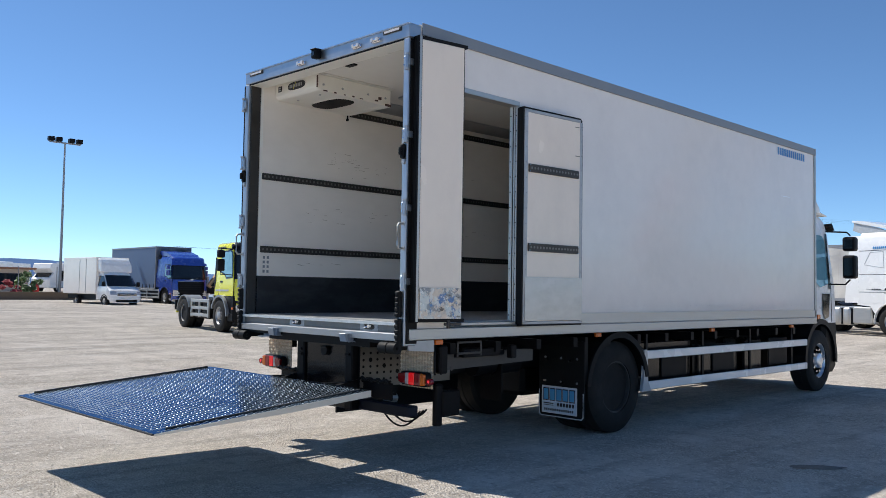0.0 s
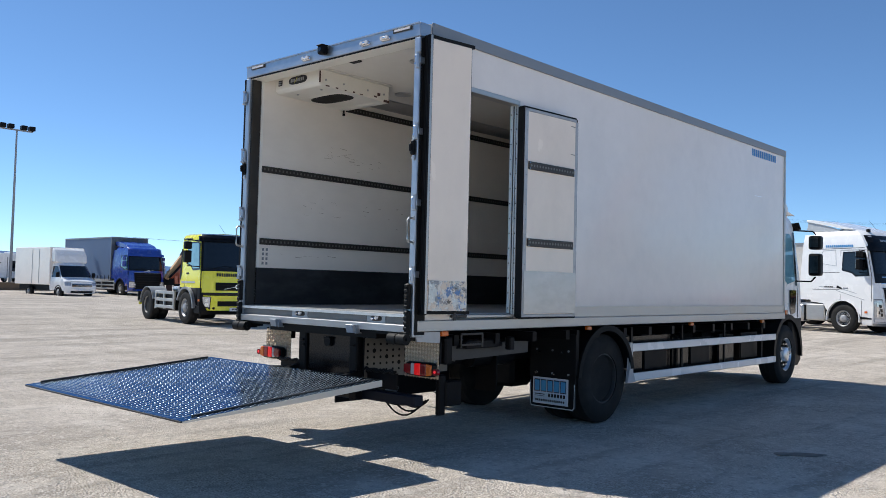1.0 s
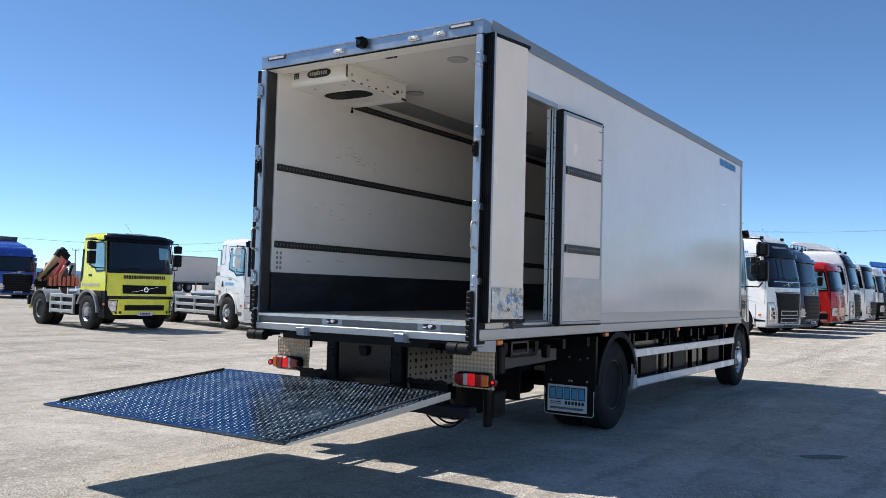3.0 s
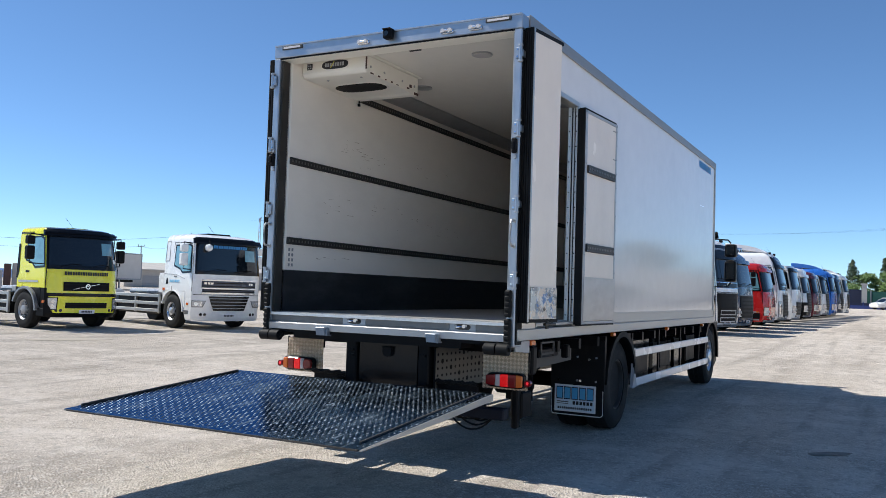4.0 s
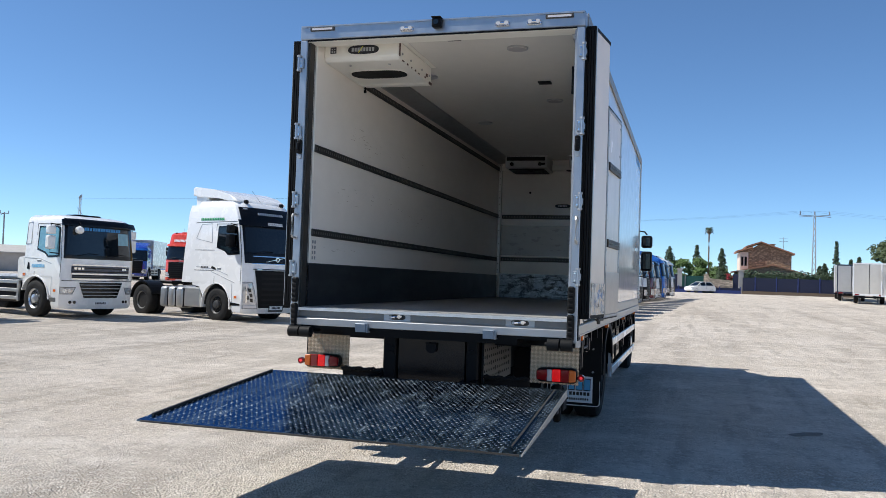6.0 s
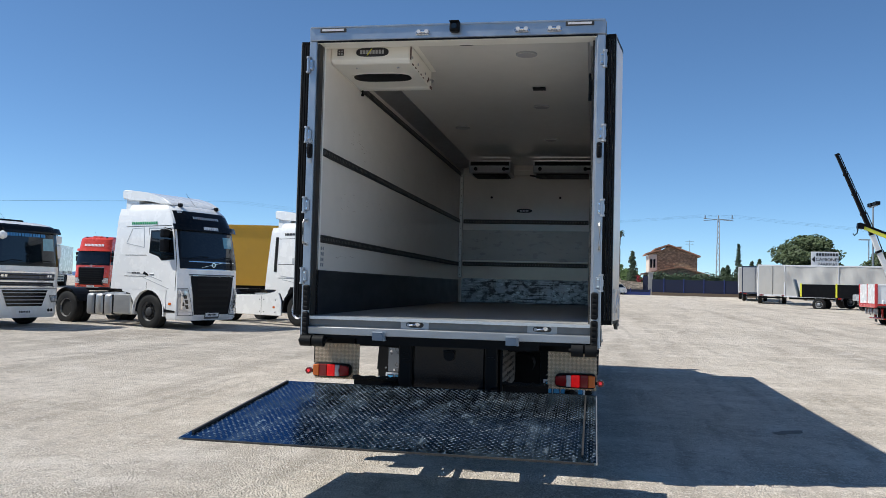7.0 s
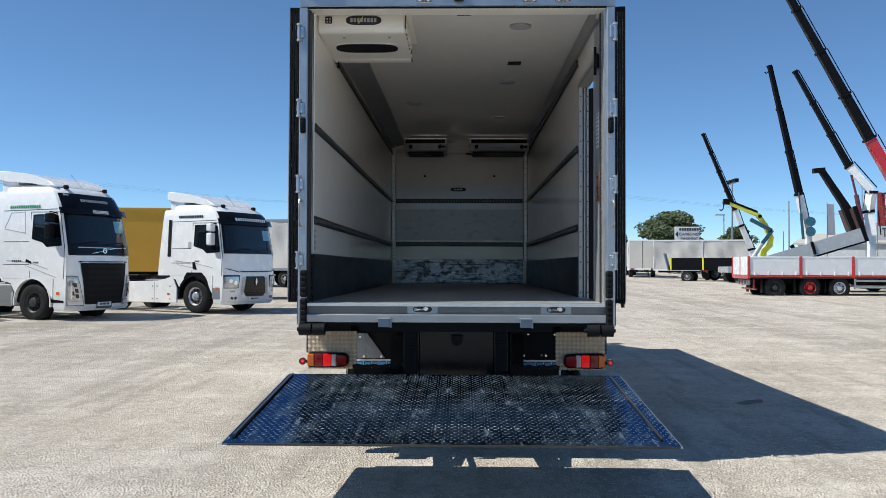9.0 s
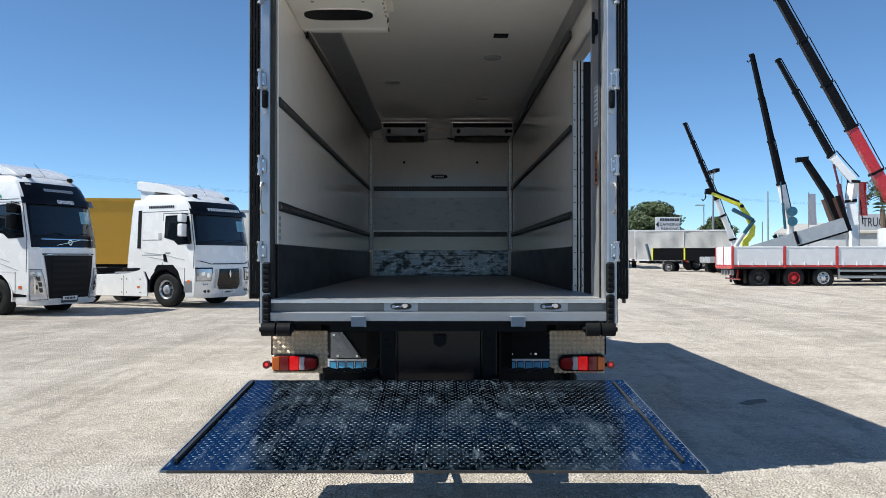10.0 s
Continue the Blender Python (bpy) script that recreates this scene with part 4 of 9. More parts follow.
one("warning_label", lambda bm: box(bm, 0.20, 0.30, -IW, -IW + 0.002, 2.16, 2.42), ORANGE, jamb, "orange warning label")
many("label_bar", lambda bm: [box(bm, 0.215, 0.285, -IW + 0.002, -IW + 0.003, z, z + 0.018) for z in (2.19, 2.23, 2.27, 2.36)], DARKP, jamb)
one("maker_label", lambda bm: box(bm, 0.18, 0.32, -IW, -IW + 0.002, 2.62, 2.92), WHITEP, jamb, "pale printed label")
many("label_line", lambda bm: [box(bm, 0.195, 0.305, -IW + 0.002, -IW + 0.003, z, z + 0.012) for z in np.arange(2.65, 2.90, 0.035)], GREYM, jamb)
one("door_catch", lambda bm: (box(bm, 0.16, 0.24, -IW, -IW + 0.035, 3.30, 3.42, 0.01), cyl(bm, (0.20, -IW + 0.03, 3.24), (0.20, -IW + 0.03, 3.48), 0.012, 8)), BLACK, jamb)
one("kick_board", lambda bm: box(bm, 0.09, XB, IW - 0.012, IW + 0.026, FZ, 1.705), KICK, wall_l, "dark worn kick board")
one("kick_board", lambda bm: box(bm, 1.43, XB, -IW - 0.026, -IW + 0.012, FZ, 1.705), KICK, wall_r, "dark worn kick board")
one("cargo_floor", lambda bm: box(bm, 0.02, XB, -IW - 0.03, IW + 0.03, 1.16, FZ), FLOORB, T, "grey gritty cargo floor")
one("bulkhead_lining", lambda bm: box(bm, XB - 0.03, XB - 0.002, -IW, IW, FZ, CZ - 0.02), CREAM, T)
one("bulkhead_kick_plate", lambda bm: box(bm, XB - 0.045, XB - 0.031, -IW + 0.07, IW - 0.07, FZ, 1.735), BULKP, T, "dented scratched metal kick plate")
one("corner_strip", lambda bm: [box(bm, XB - 0.07, XB - 0.031, sg * (IW - 0.035) - 0.035, sg * (IW - 0.035) + 0.034, 1.74, CZ - 0.02, 0.01) for sg in (1,)], ALU, T, "bright riveted corner strip")
one("corner_strip", lambda bm: box(bm, XB - 0.07, XB - 0.031, -IW + 0.001, -IW + 0.07, 1.74, CZ - 0.02, 0.01), ALU, T, "bright riveted corner strip")
many("rivet", lambda bm: [cyl(bm, (XB - 0.07, sg * (IW - 0.035), z), (XB - 0.076, sg * (IW - 0.035), z), 0.009, 6) for sg in (1, -1) for z in np.arange(1.8, 3.75, 0.12)], RAIL, T)
many("bulkhead_sheet", lambda bm: box(bm, XB - 0.036, XB - 0.031, -IW + 0.072, IW - 0.072, 2.07, 2.62), M("bulkhead_sheet_metal", (0.40, 0.385, 0.36), 0.3, 0.15, var=0.12, dirt=0.4, dirtcol=(0.2, 0.19, 0.18), dscale=2.5, stretch=(1, 1, 2.5)), T, "dull scratched metal sheet")


def cargo_rail(parent, x0, x1, y, z, h, sg, along="x", pitch=0.05):
    """A dark lashing rail with its row of slots."""
    bm = bmnew()
    if along == "x":
        box(bm, x0, x1, min(y, y - sg * 0.022), max(y, y - sg * 0.022), z - h / 2, z + h / 2, 0.006)
    else:
        box(bm, y - 0.022, y, x0, x1, z - h / 2, z + h / 2, 0.006)
    r = part("lashing_rail", bm, RAIL, parent, "dark slotted lashing rail")
    bm = bmnew()
    n = int((x1 - x0) / pitch)
    for i in range(n):
        c = x0 + (i + 0.5) * pitch
        if along == "x":
            yy = y - sg * 0.0225
            box(bm, c - 0.009, c + 0.009, min(yy, yy - sg * 0.003), max(yy, yy - sg * 0.003), z - 0.012, z + 0.012)
        else:
            box(bm, y - 0.0255, y - 0.0225, c - 0.009, c + 0.009, z - 0.012, z + 0.012)
    tagged(part("perforation", bm, SLOT, r), kind="stuff")


for z, h in ((2.782, 0.07), (1.992, 0.07), (3.645, 0.07)):
    cargo_rail(wall_l, 0.12 if z < 3.5 else 1.3, XB - 0.04, IW, z, h, 1)
    cargo_rail(wall_r, 1.46, XB - 0.04, -IW, z, h, -1)
for z in (2.775, 2.0):
    cargo_rail(T, -IW + 0.08, IW - 0.08, XB - 0.031, z, 0.075, 0, along="y")
one("cornice", lambda bm: prism(bm, [(IW, 3.74), (IW, CZ - 0.02), (IW - 0.25, CZ - 0.02), (IW - 0.24, CZ - 0.035), (IW - 0.03, 3.74)], "x", 1.30, XB - 0.04), ALUD, T, "grey sloping cornice duct")
one("cornice", lambda bm: prism(bm, [(-IW, 3.70), (-IW, CZ - 0.02), (-IW + 0.06, CZ - 0.02), (-IW + 0.05, CZ - 0.04), (-IW + 0.03, 3.70)], "x", 0.12, XB - 0.04), ALUD, T, "grey narrow cornice strip")
# ceiling fittings
for x in (0.70, 3.04, 5.37):
    d = one("dome_light", lambda bm: cyl(bm, (x, -0.58, CZ - 0.034), (x, -0.58, CZ - 0.018), 0.10, 24), ALUD, T, "round flush ceiling light, off")
    one("diffuser", lambda bm: cyl(bm, (x, -0.58, CZ - 0.038), (x, -0.58, CZ - 0.034), 0.085, 24), CLEAR, d)
for x in (1.66, 4.37):
    one("dome_light", lambda bm: cyl(bm, (x, 0.6, CZ - 0.034), (x, 0.6, CZ - 0.018), 0.10, 24), ALUD, T, "round flush ceiling light, off")
one("ceiling_vent", lambda bm: box(bm, 2.05, 2.17, -0.68, -0.54, CZ - 0.032, CZ - 0.018), BLACK, T)
one("ceiling_slot", lambda bm: box(bm, 0.28, 0.34, -0.12, 0.0, CZ - 0.035, CZ - 0.018), BLACK, T, "dark slot in the lining")
many("ceiling_plate", lambda bm: [box(bm, 0.2, 0.3, y, y + 0.16, CZ - 0.028, CZ - 0.018) for y in (-0.65, -1.0)], CREAM2, T)

# cooling unit under the ceiling at the rear
def unit_case(bm):
    pts = [(0.27, CZ - 0.022), (0.262, 3.665), (0.30, 3.632), (1.17, 3.625), (1.19, 3.612), (1.285, 3.612), (1.285, CZ - 0.022)]
    prism(bm, pts, "y", 0.45, 1.209, 0.010)
unit = one("cooling_unit", unit_case, CREAM2, T, "cream metal evaporator casing with chipped edges")
def oval(bm, c, ax, ay, a, b, th, n=28):
    nn = ax.cross(ay).normalized()
    A, B = [], []
    for i in range(n):
        t = 2 * math.pi * i / n
        ct, st = math.cos(t), math.sin(t)
        p = c + ax * (a * math.copysign(abs(ct) ** 0.55, ct)) + ay * (b * math.copysign(abs(st) ** 0.8, st))
        A.append(bm.verts.new(p)), B.append(bm.verts.new(p + nn * th))
    bm.faces.new(A), bm.faces.new(B[::-1])
    for i in range(n):
        bm.faces.new((A[i], A[(i + 1) % n], B[(i + 1) % n], B[i]))
sl = Vector((1, 0, 0))
one("fan_opening", lambda bm: oval(bm, Vector((0.77, 0.835, 3.631)), Vector((0, 1, 0)), sl, 0.285, 0.145, 0.013), RUBBER, unit, "dark oval fan opening")
one("fan_lip", lambda bm: oval(bm, Vector((0.77, 0.835, 3.632)), Vector((0, 1, 0)), sl, 0.305, 0.165, 0.008), CREAM2, unit)
one("name_plate", lambda bm: oval(bm, Vector((0.268, 0.81, 3.735)), Vector((0, -1, 0)), Vector((0, 0, 1)), 0.155, 0.042, 0.007), DARKP, unit, "black oval plate with pale bars")
many("name_bar", lambda bm: bars(bm, Vector((0.257, 0.925, 3.717)), Vector((0, -1, 0)), Vector((0, 0, 1)), 0.235, 0.036, 8), P_GREY, unit)
one("plate_streak", lambda bm: bars(bm, Vector((0.2565, 0.86, 3.705)), Vector((0, -1, 0)), Vector((0, 0, 1)), 0.012, 0.06, 1, 0.2, 0.04), EMBER, unit, "yellow diagonal streak")
one("maker_plate", lambda bm: box(bm, 0.259, 0.268, 1.085, 1.145, 3.708, 3.768), DARKP, unit)
many("maker_bar", lambda bm: [box(bm, 0.255, 0.2595, 1.094 + 0.024 * i, 1.108 + 0.024 * i, 3.716 + 0.024 * j, 3.73 + 0.024 * j) for i in range(2) for j in range(2)], P_GREY, unit)
many("rivet", lambda bm: [cyl(bm, (0.42, y, 3.632), (0.42, y, 3.622), 0.012, 8) for y in (0.60, 1.0)] + [cyl(bm, (x, 0.45, 3.70), (x, 0.442, 3.70), 0.012, 8) for x in (0.35, 0.6, 0.95, 1.2)], ALUD, unit)
# Brown chips, plus a dark strip painted for the gap at the front corner.
many("chip_and_gap", lambda bm: [box(bm, 0.35 + 0.12 * i + 0.03 * math.sin(i * 7), 0.40 + 0.12 * i, 0.443, 0.4505, 3.634, 3.646 + 0.008 * math.sin(i * 3)) for i in range(5)] + [box(bm, 1.2, 1.28, 0.443, 0.4505, 3.615, 3.64), box(bm, 0.262, 0.275, 0.44, 0.4505, 3.66, 3.78), box(bm, 1.10, 1.14, 0.443, 0.4505, 3.67, 3.70), box(bm, 1.05, 1.09, 0.443, 0.4505, 3.645, 3.66)], BROWN, unit, "dark chips along the edge and a painted corner gap")
one("mounting_flange", lambda bm: (box(bm, 0.22, 0.30, 0.50, 1.209, CZ - 0.030, CZ - 0.021, 0.003), box(bm, 0.30, 1.28, 0.40, 0.45, CZ - 0.030, CZ - 0.021, 0.003)), CREAM2, unit)
one("drain_spout", lambda bm: (cyl(bm, (1.24, 1.17, 3.62), (1.24, 1.17, 3.55), 0.008, 8), cyl(bm, (1.24, 1.17, 3.575), (1.24, 1.17, 3.55), 0.016, 8)), BLACK, unit)
# evaporators on the bulkhead
for y0, y1 in ((0.215, 0.95), (-1.185, -0.17)):
    ev = one("evaporator", lambda bm: prism(bm, [(XB - 0.72, CZ - 0.03), (XB - 0.76, CZ - 0.125), (XB - 0.71, CZ - 0.25), (XB - 0.05, CZ - 0.26), (XB - 0.05, CZ - 0.03)], "y", y0, y1, 0.012), EVAP, T, "long grey evaporator casing")
    one("outlet", lambda bm: box(bm, XB - 0.772, XB - 0.74, y0 + 0.03, y1 - 0.03, CZ - 0.128, CZ - 0.062), BLACK, ev)
    one("casing_lip", lambda bm: box(bm, XB - 0.78, XB - 0.73, y0, y1, CZ - 0.056, CZ - 0.042), CHROME, ev)
    many("knob", lambda bm: [cyl(bm, (XB - 0.765, y, CZ - 0.185), (XB - 0.72, y, CZ - 0.185), 0.032, 12) for y in (y0 + 0.12, y1 - 0.12)], BLACK, ev)
    one("spec_plate", lambda bm: box(bm, XB - 0.762, XB - 0.73, y0 + 0.03, y0 + 0.09, CZ - 0.20, CZ - 0.165), BLACK, ev)
    # Black strip added beneath the casing stands in for its shade.
    one("casing_shade_strip", lambda bm: box(bm, XB - 0.70, XB - 0.06, y0 + 0.06, y1 - 0.06, CZ - 0.275, CZ - 0.261), BLACK, ev)
    yd = y0 + 0.16 if y0 > 0 else y1 - 0.14
    one("drain_box", lambda bm: (box(bm, XB - 0.66, XB - 0.56, yd - 0.09, yd + 0.09, CZ - 0.33, CZ - 0.276, 0.01), cyl(bm, (XB - 0.6, yd + 0.05, CZ - 0.30), (XB - 0.6, yd + 0.2, CZ - 0.28), 0.014, 8)), RAIL, ev)
one("pipe_cover", lambda bm: box(bm, XB - 0.12, XB - 0.031, -0.17, 0.23, CZ - 0.22, CZ - 0.12, 0.01), CREAM2, T)
one("pipe_cover", lambda bm: box(bm, XB - 0.12, XB - 0.031, 0.98, IW - 0.07, CZ - 0.22, CZ - 0.12, 0.01), CREAM2, T)
many("cable_clip", lambda bm: [cyl(bm, (XB - 0.045, y, 3.22), (XB - 0.031, y, 3.22), 0.02, 10) for y in (0.62, -0.62)], BLACK, T)
one("name_plate", lambda bm: oval(bm, Vector((XB - 0.032, 0.02, 2.98)), Vector((0, -1, 0)), Vector((0, 0, 1)), 0.14, 0.034, 0.006), DARKP, T)
many("name_bar", lambda bm: bars(bm, Vector((XB - 0.040, 0.10, 2.966)), Vector((0, -1, 0)), Vector((0, 0, 1)), 0.16, 0.028, 6), WHITEP, T)
# scuffs on the lining
SCRAPE = M("brown_scrape", (0.40, 0.31, 0.23), 0.5, var=0.4, scale=20)
def scuffs(bm):
    rng = random.Random(5)
    spots = [(1.15, 3.06, 0.22, 0.07, 16), (1.55, 2.98, 0.25, 0.05, 12), (0.95, 2.40, 0.3, 0.10, 10), (1.9, 2.45, 0.5, 0.10, 12), (0.7, 1.86, 0.4, 0.03, 8), (3.0, 2.3, 0.9, 0.1, 12), (2.6, 3.05, 0.6, 0.1, 8)]
    for cx_, cz_, sx_, sz_, n_ in spots:
        for _ in range(n_):
            x, z = rng.gauss(cx_, sx_ * 0.6), rng.gauss(cz_, sz_ * 0.6)
            l, h = rng.uniform(0.02, 0.13) * rng.random() + 0.01, rng.uniform(0.0015, 0.005)
            dz = rng.uniform(-0.012, 0.006)
            bm.faces.new([bm.verts.new((a_, IW - 0.0015, c_)) for a_, c_ in ((x, z), (x + l, z + dz), (x + l, z + dz + h), (x, z + h * 0.6))])
many("scuff_mark", scuffs, SCRAPE, wall_l, "brown scrape marks on the lining")
many("stencil_bar", lambda bm: [box(bm, 0.16 + 0.05 * i, 0.185 + 0.05 * i, IW - 0.003, IW - 0.001, 1.74 + 0.05 * j, 1.77 + 0.05 * j) for i in range(2) for j in range(4)], GREYM, wall_l, "plain bars of a stencilled mark")

# rear frame
frame_ob = one("rear_header", lambda bm: (box(bm, -0.05, 0.09, -HW - 0.01, HW + 0.01, 3.757, 3.885, 0.008), box(bm, -0.06, -0.05, -HW, HW, 3.872, 3.885)), STEEL, T, "galvanised steel header beam")
one("header_lining", lambda bm: box(bm, -0.035, 0.14, -HW + 0.064, HW - 0.064, 3.742, 3.7565, 0.002), CREAM2, T, "cream strip under the header")
one("header_seal", lambda bm: box(bm, -0.046, -0.035, -HW + 0.064, HW - 0.064, 3.744, 3.7565), RUBBER, T)
for sg in (1, -1):
    o_ = lambda bm, x0, x1, a_, b_, z0, z1, bev=0.0: box(bm, x0, x1, min(sg * a_, sg * b_), max(sg * a_, sg * b_), z0, z1, bev)
    p = one("rear_post", lambda bm: o_(bm, -0.05, 0.09, 1.238, 1.308, 1.10, 3.755, 0.008), STEEL, T, "galvanised steel door post")
    one("post_side_seal", lambda bm: o_(bm, -0.03, 0.09, 1.3085, 1.316, 1.12, 3.745), RUBBER, p)
    one("inner_seal", lambda bm: o_(bm, -0.02, 0.11, 1.222, 1.2375, 1.29, 3.752), RAIL if sg > 0 else ALUD, p)
    one("inner_lip", lambda bm: o_(bm, 0.09, 0.12, 1.205, 1.222, 1.29, 3.752, 0.004), CREAM2 if sg > 0 else RAIL, p)
    for z in (3.54, 2.91, 2.28, 1.65):
        h = one("hinge", lambda bm: (o_(bm, -0.072, -0.05, 1.262, 1.302, z - 0.05, z + 0.05, 0.006), cyl(bm, (-0.066, sg * 1.306, z - 0.058), (-0.066, sg * 1.306, z + 0.058), 0.015, 10), o_(bm, -0.062, 0.0, 1.308, 1.326, z - 0.03, z + 0.03, 0.005)), STEEL, p)
        many("hinge_bolt", lambda bm: [cyl(bm, (-0.072, sg * 1.28, z + dz), (-0.079, sg * 1.28, z + dz), 0.008, 6) for dz in (-0.03, 0.03)], CHROME, h)
        many("hinge_pin", lambda bm: [cyl(bm, (-0.066, sg * 1.306, z + dz), (-0.066, sg * 1.306, z + dz + 0.016), 0.021, 10) for dz in (-0.074, 0.058)], ALUD, h)
    one("door_retainer", lambda bm: (o_(bm, -0.085, -0.05, 1.248, 1.292, 2.70, 2.83, 0.01), o_(bm, -0.11, -0.085, 1.256, 1.286, 2.73, 2.80, 0.008)), BLACK, p)
    many("retainer_cap", lambda bm: [cyl(bm, (-0.05, sg * 1.27, z), (-0.065, sg * 1.27, z), 0.02, 14) for z in (2.675, 2.855)], ALUD, p)
    one("grab_handle", lambda bm: tube(bm, [(-0.05, sg * 1.282, 1.93), (-0.11, sg * 1.284, 1.935), (-0.125, sg * 1.285, 1.955), (-0.125, sg * 1.285, 2.12), (-0.11, sg * 1.284, 2.14), (-0.05, sg * 1.282, 2.145)], 0.010, 8), ALU, p)
    many("handle_foot", lambda bm: [cyl(bm, (-0.05, sg * 1.282, z), (-0.057, sg * 1.282, z), 0.022, 12) for z in (1.93, 2.145)], ALUD, p)
    def buffer(bm, z0, z1):
        o_(bm, -0.088, -0.05, 1.225, 1.285, z0, z1, 0.012)
        n_ = 5
        for i in range(n_):
            zc_ = z0 + (z1 - z0) * (i + 0.5) / n_
            o_(bm, -0.10, -0.086, 1.232, 1.278, zc_ - 0.016, zc_ + 0.016, 0.006)
    for i in range(2):
        one("rubber_buffer", lambda bm: buffer(bm, 1.11 + 0.235 * i, 1.335 + 0.235 * i), RUBBER, p, "ribbed black rubber buffer")
    # slit marker lamps at the header's ends
    sl_ = one("marker_slit", lambda bm: box(bm, -0.062, -0.049, sg * 1.09 - 0.12, sg * 1.09 + 0.12, 3.832, 3.868, 0.004), RAIL, frame_ob)
    one("marker_lens", lambda bm: box(bm, -0.066, -0.062, sg * 1.09 - 0.10, sg * 1.09 + 0.10, 3.841, 3.859), CLEAR, sl_)
    one("roller_buffer", lambda bm: (cyl(bm, (-0.095, sg * 1.282, 1.082), (-0.095, sg * 1.183, 1.082), 0.049, 20), cyl(bm, (-0.095, sg * 1.170, 1.082), (-0.095, sg * 1.072, 1.082), 0.049, 20), cyl(bm, (-0.095, sg * 1.30, 1.082), (-0.095, sg * 1.05, 1.082), 0.017, 12), box(bm, -0.1, 0.1, sg * 1.18 - 0.012, sg * 1.18 + 0.010, 1.06, 1.14), box(bm, -0.04, 0.1, sg * 1.17 - 0.11, sg * 1.17 + 0.11, 1.08, 1.14)), RUBBER, T, "black rubber roller buffer", smooth=True)
for y in (0.27, -0.60, -0.875):
    l = one("clearance_lamp", lambda bm: (box(bm, -0.066, -0.05, y - 0.065, y + 0.065, 3.785, 3.825, 0.012), cyl(bm, (-0.068, y - 0.05, 3.81), (-0.068, y + 0.05, 3.81), 0.017, 12)), CHROME, frame_ob, "small bright lamp in a metal bracket", smooth=True)
    many("lamp_lens", lambda bm: [cyl(bm, (-0.085, y + d, 3.811), (-0.066, y + d, 3.811), 0.018, 12) for d in (-0.035, 0.035)], CLEAR, l)
rc = one("reversing_eye", lambda bm: (box(bm, -0.125, -0.05, -0.06, 0.025, 3.795, 3.88, 0.016, 2), box(bm, -0.135, -0.05, -0.062, 0.027, 3.876, 3.888, 0.005)), BLACK, frame_ob, "black reversing lens unit with a hood")
one("eye_lens", lambda bm: cyl(bm, (-0.132, -0.018, 3.838), (-0.124, -0.018, 3.838), 0.024, 14), GLASS, rc)
# rear sill
sill = one("rear_sill", lambda bm: prism(bm, [(0.09, 1.14), (-0.072, 1.14), (-0.075, 1.203), (-0.058, 1.208), (-0.030, 1.212), (-0.030, 1.278), (-0.055, 1.280), (-0.055, 1.2925), (0.09, 1.2925)], "y", -1.2375, 1.2375, 0.003), SILLM, T, "worn aluminium rear sill")
one("sill_edge", lambda bm: prism(bm, [(-0.062, 1.272), (-0.062, 1.2965), (0.085, 1.2975), (0.085, 1.2926), (-0.0555, 1.2926), (-0.0555, 1.272)], "y", -1.23, 1.23), M("bright_sill_edge", (0.72, 0.71, 0.69), 0.35, 0.7, var=0.2, scale=16, dirt=0.2), sill, "bright edge strip along the sill")
# Added strips give the sill's recess the brown-grey it mirrors from the gravel.
RECESS_TONE = M("grey_recess_strip", (0.21, 0.20, 0.185), 0.5, 0.3, var=0.25, scale=14, dirt=0.4, dirtcol=(0.13, 0.12, 0.11), dscale=4)
for y0, y1 in ((0.40, 1.225), (-0.70, 0.15), (-1.225, -0.95)):
    one("recess_strip", lambda bm: box(bm, -0.034, -0.0302, y0, y1, 1.2135, 1.276), RECESS_TONE, sill, "brown-grey strip added to tone the sill's recess")
for y in (0.275, -0.825):
    one("latch_plate", lambda bm: box(bm, -0.0345, -0.030, y - 0.12, y + 0.12, 1.211, 1.279), ALUD, sill)
    hk = one("latch_recess", lambda bm: oval(bm, Vector((-0.035, y, 1.246)), Vector((0, 1, 0)), Vector((0, 0, 1)), 0.078, 0.024, 0.006), RAIL, sill)
    one("latch_hook", lambda bm: (box(bm, -0.064, -0.042, y - 0.052, y - 0.005, 1.243, 1.266, 0.006), cyl(bm, (-0.07, y - 0.03, 1.252), (-0.042, y - 0.03, 1.252), 0.017, 10), tube(bm, [(-0.045, y - 0.02, 1.25), (-0.06, y + 0.01, 1.246), (-0.05, y + 0.045, 1.243)], 0.008, 6)), CHROME, hk)
    one("latch_pin", lambda bm: cyl(bm, (-0.055, y + 0.055, 1.245), (-0.042, y + 0.055, 1.245), 0.014, 10), ALUD, hk)
STOPM = M("stop_block_paint", (0.34, 0.37, 0.41), 0.4, 0.5, var=0.2)
for y in (0.585, -0.572):
    one("ramp_stop", lambda bm: (box(bm, -0.135, -0.045, y - 0.05, y + 0.05, 1.168, 1.18, 0.004), prism(bm, [(-0.135, 1.168), (-0.118, 1.105), (-0.10, 1.105), (-0.10, 1.168)], "y", y - 0.046, y + 0.046), box(bm, -0.10, -0.03, y - 0.06, y - 0.046, 1.10, 1.175)), STOPM, T, "grey steel stop block")
one("rear_cross_beam", lambda bm: box(bm, 0.0, 0.25, -0.8, 0.8, 1.06, 1.138), BLACK, T)
one("sill_underside", lambda bm: box(bm, -0.05, 0.3, -1.2, 1.2, 1.112, 1.138), BLACK, T)

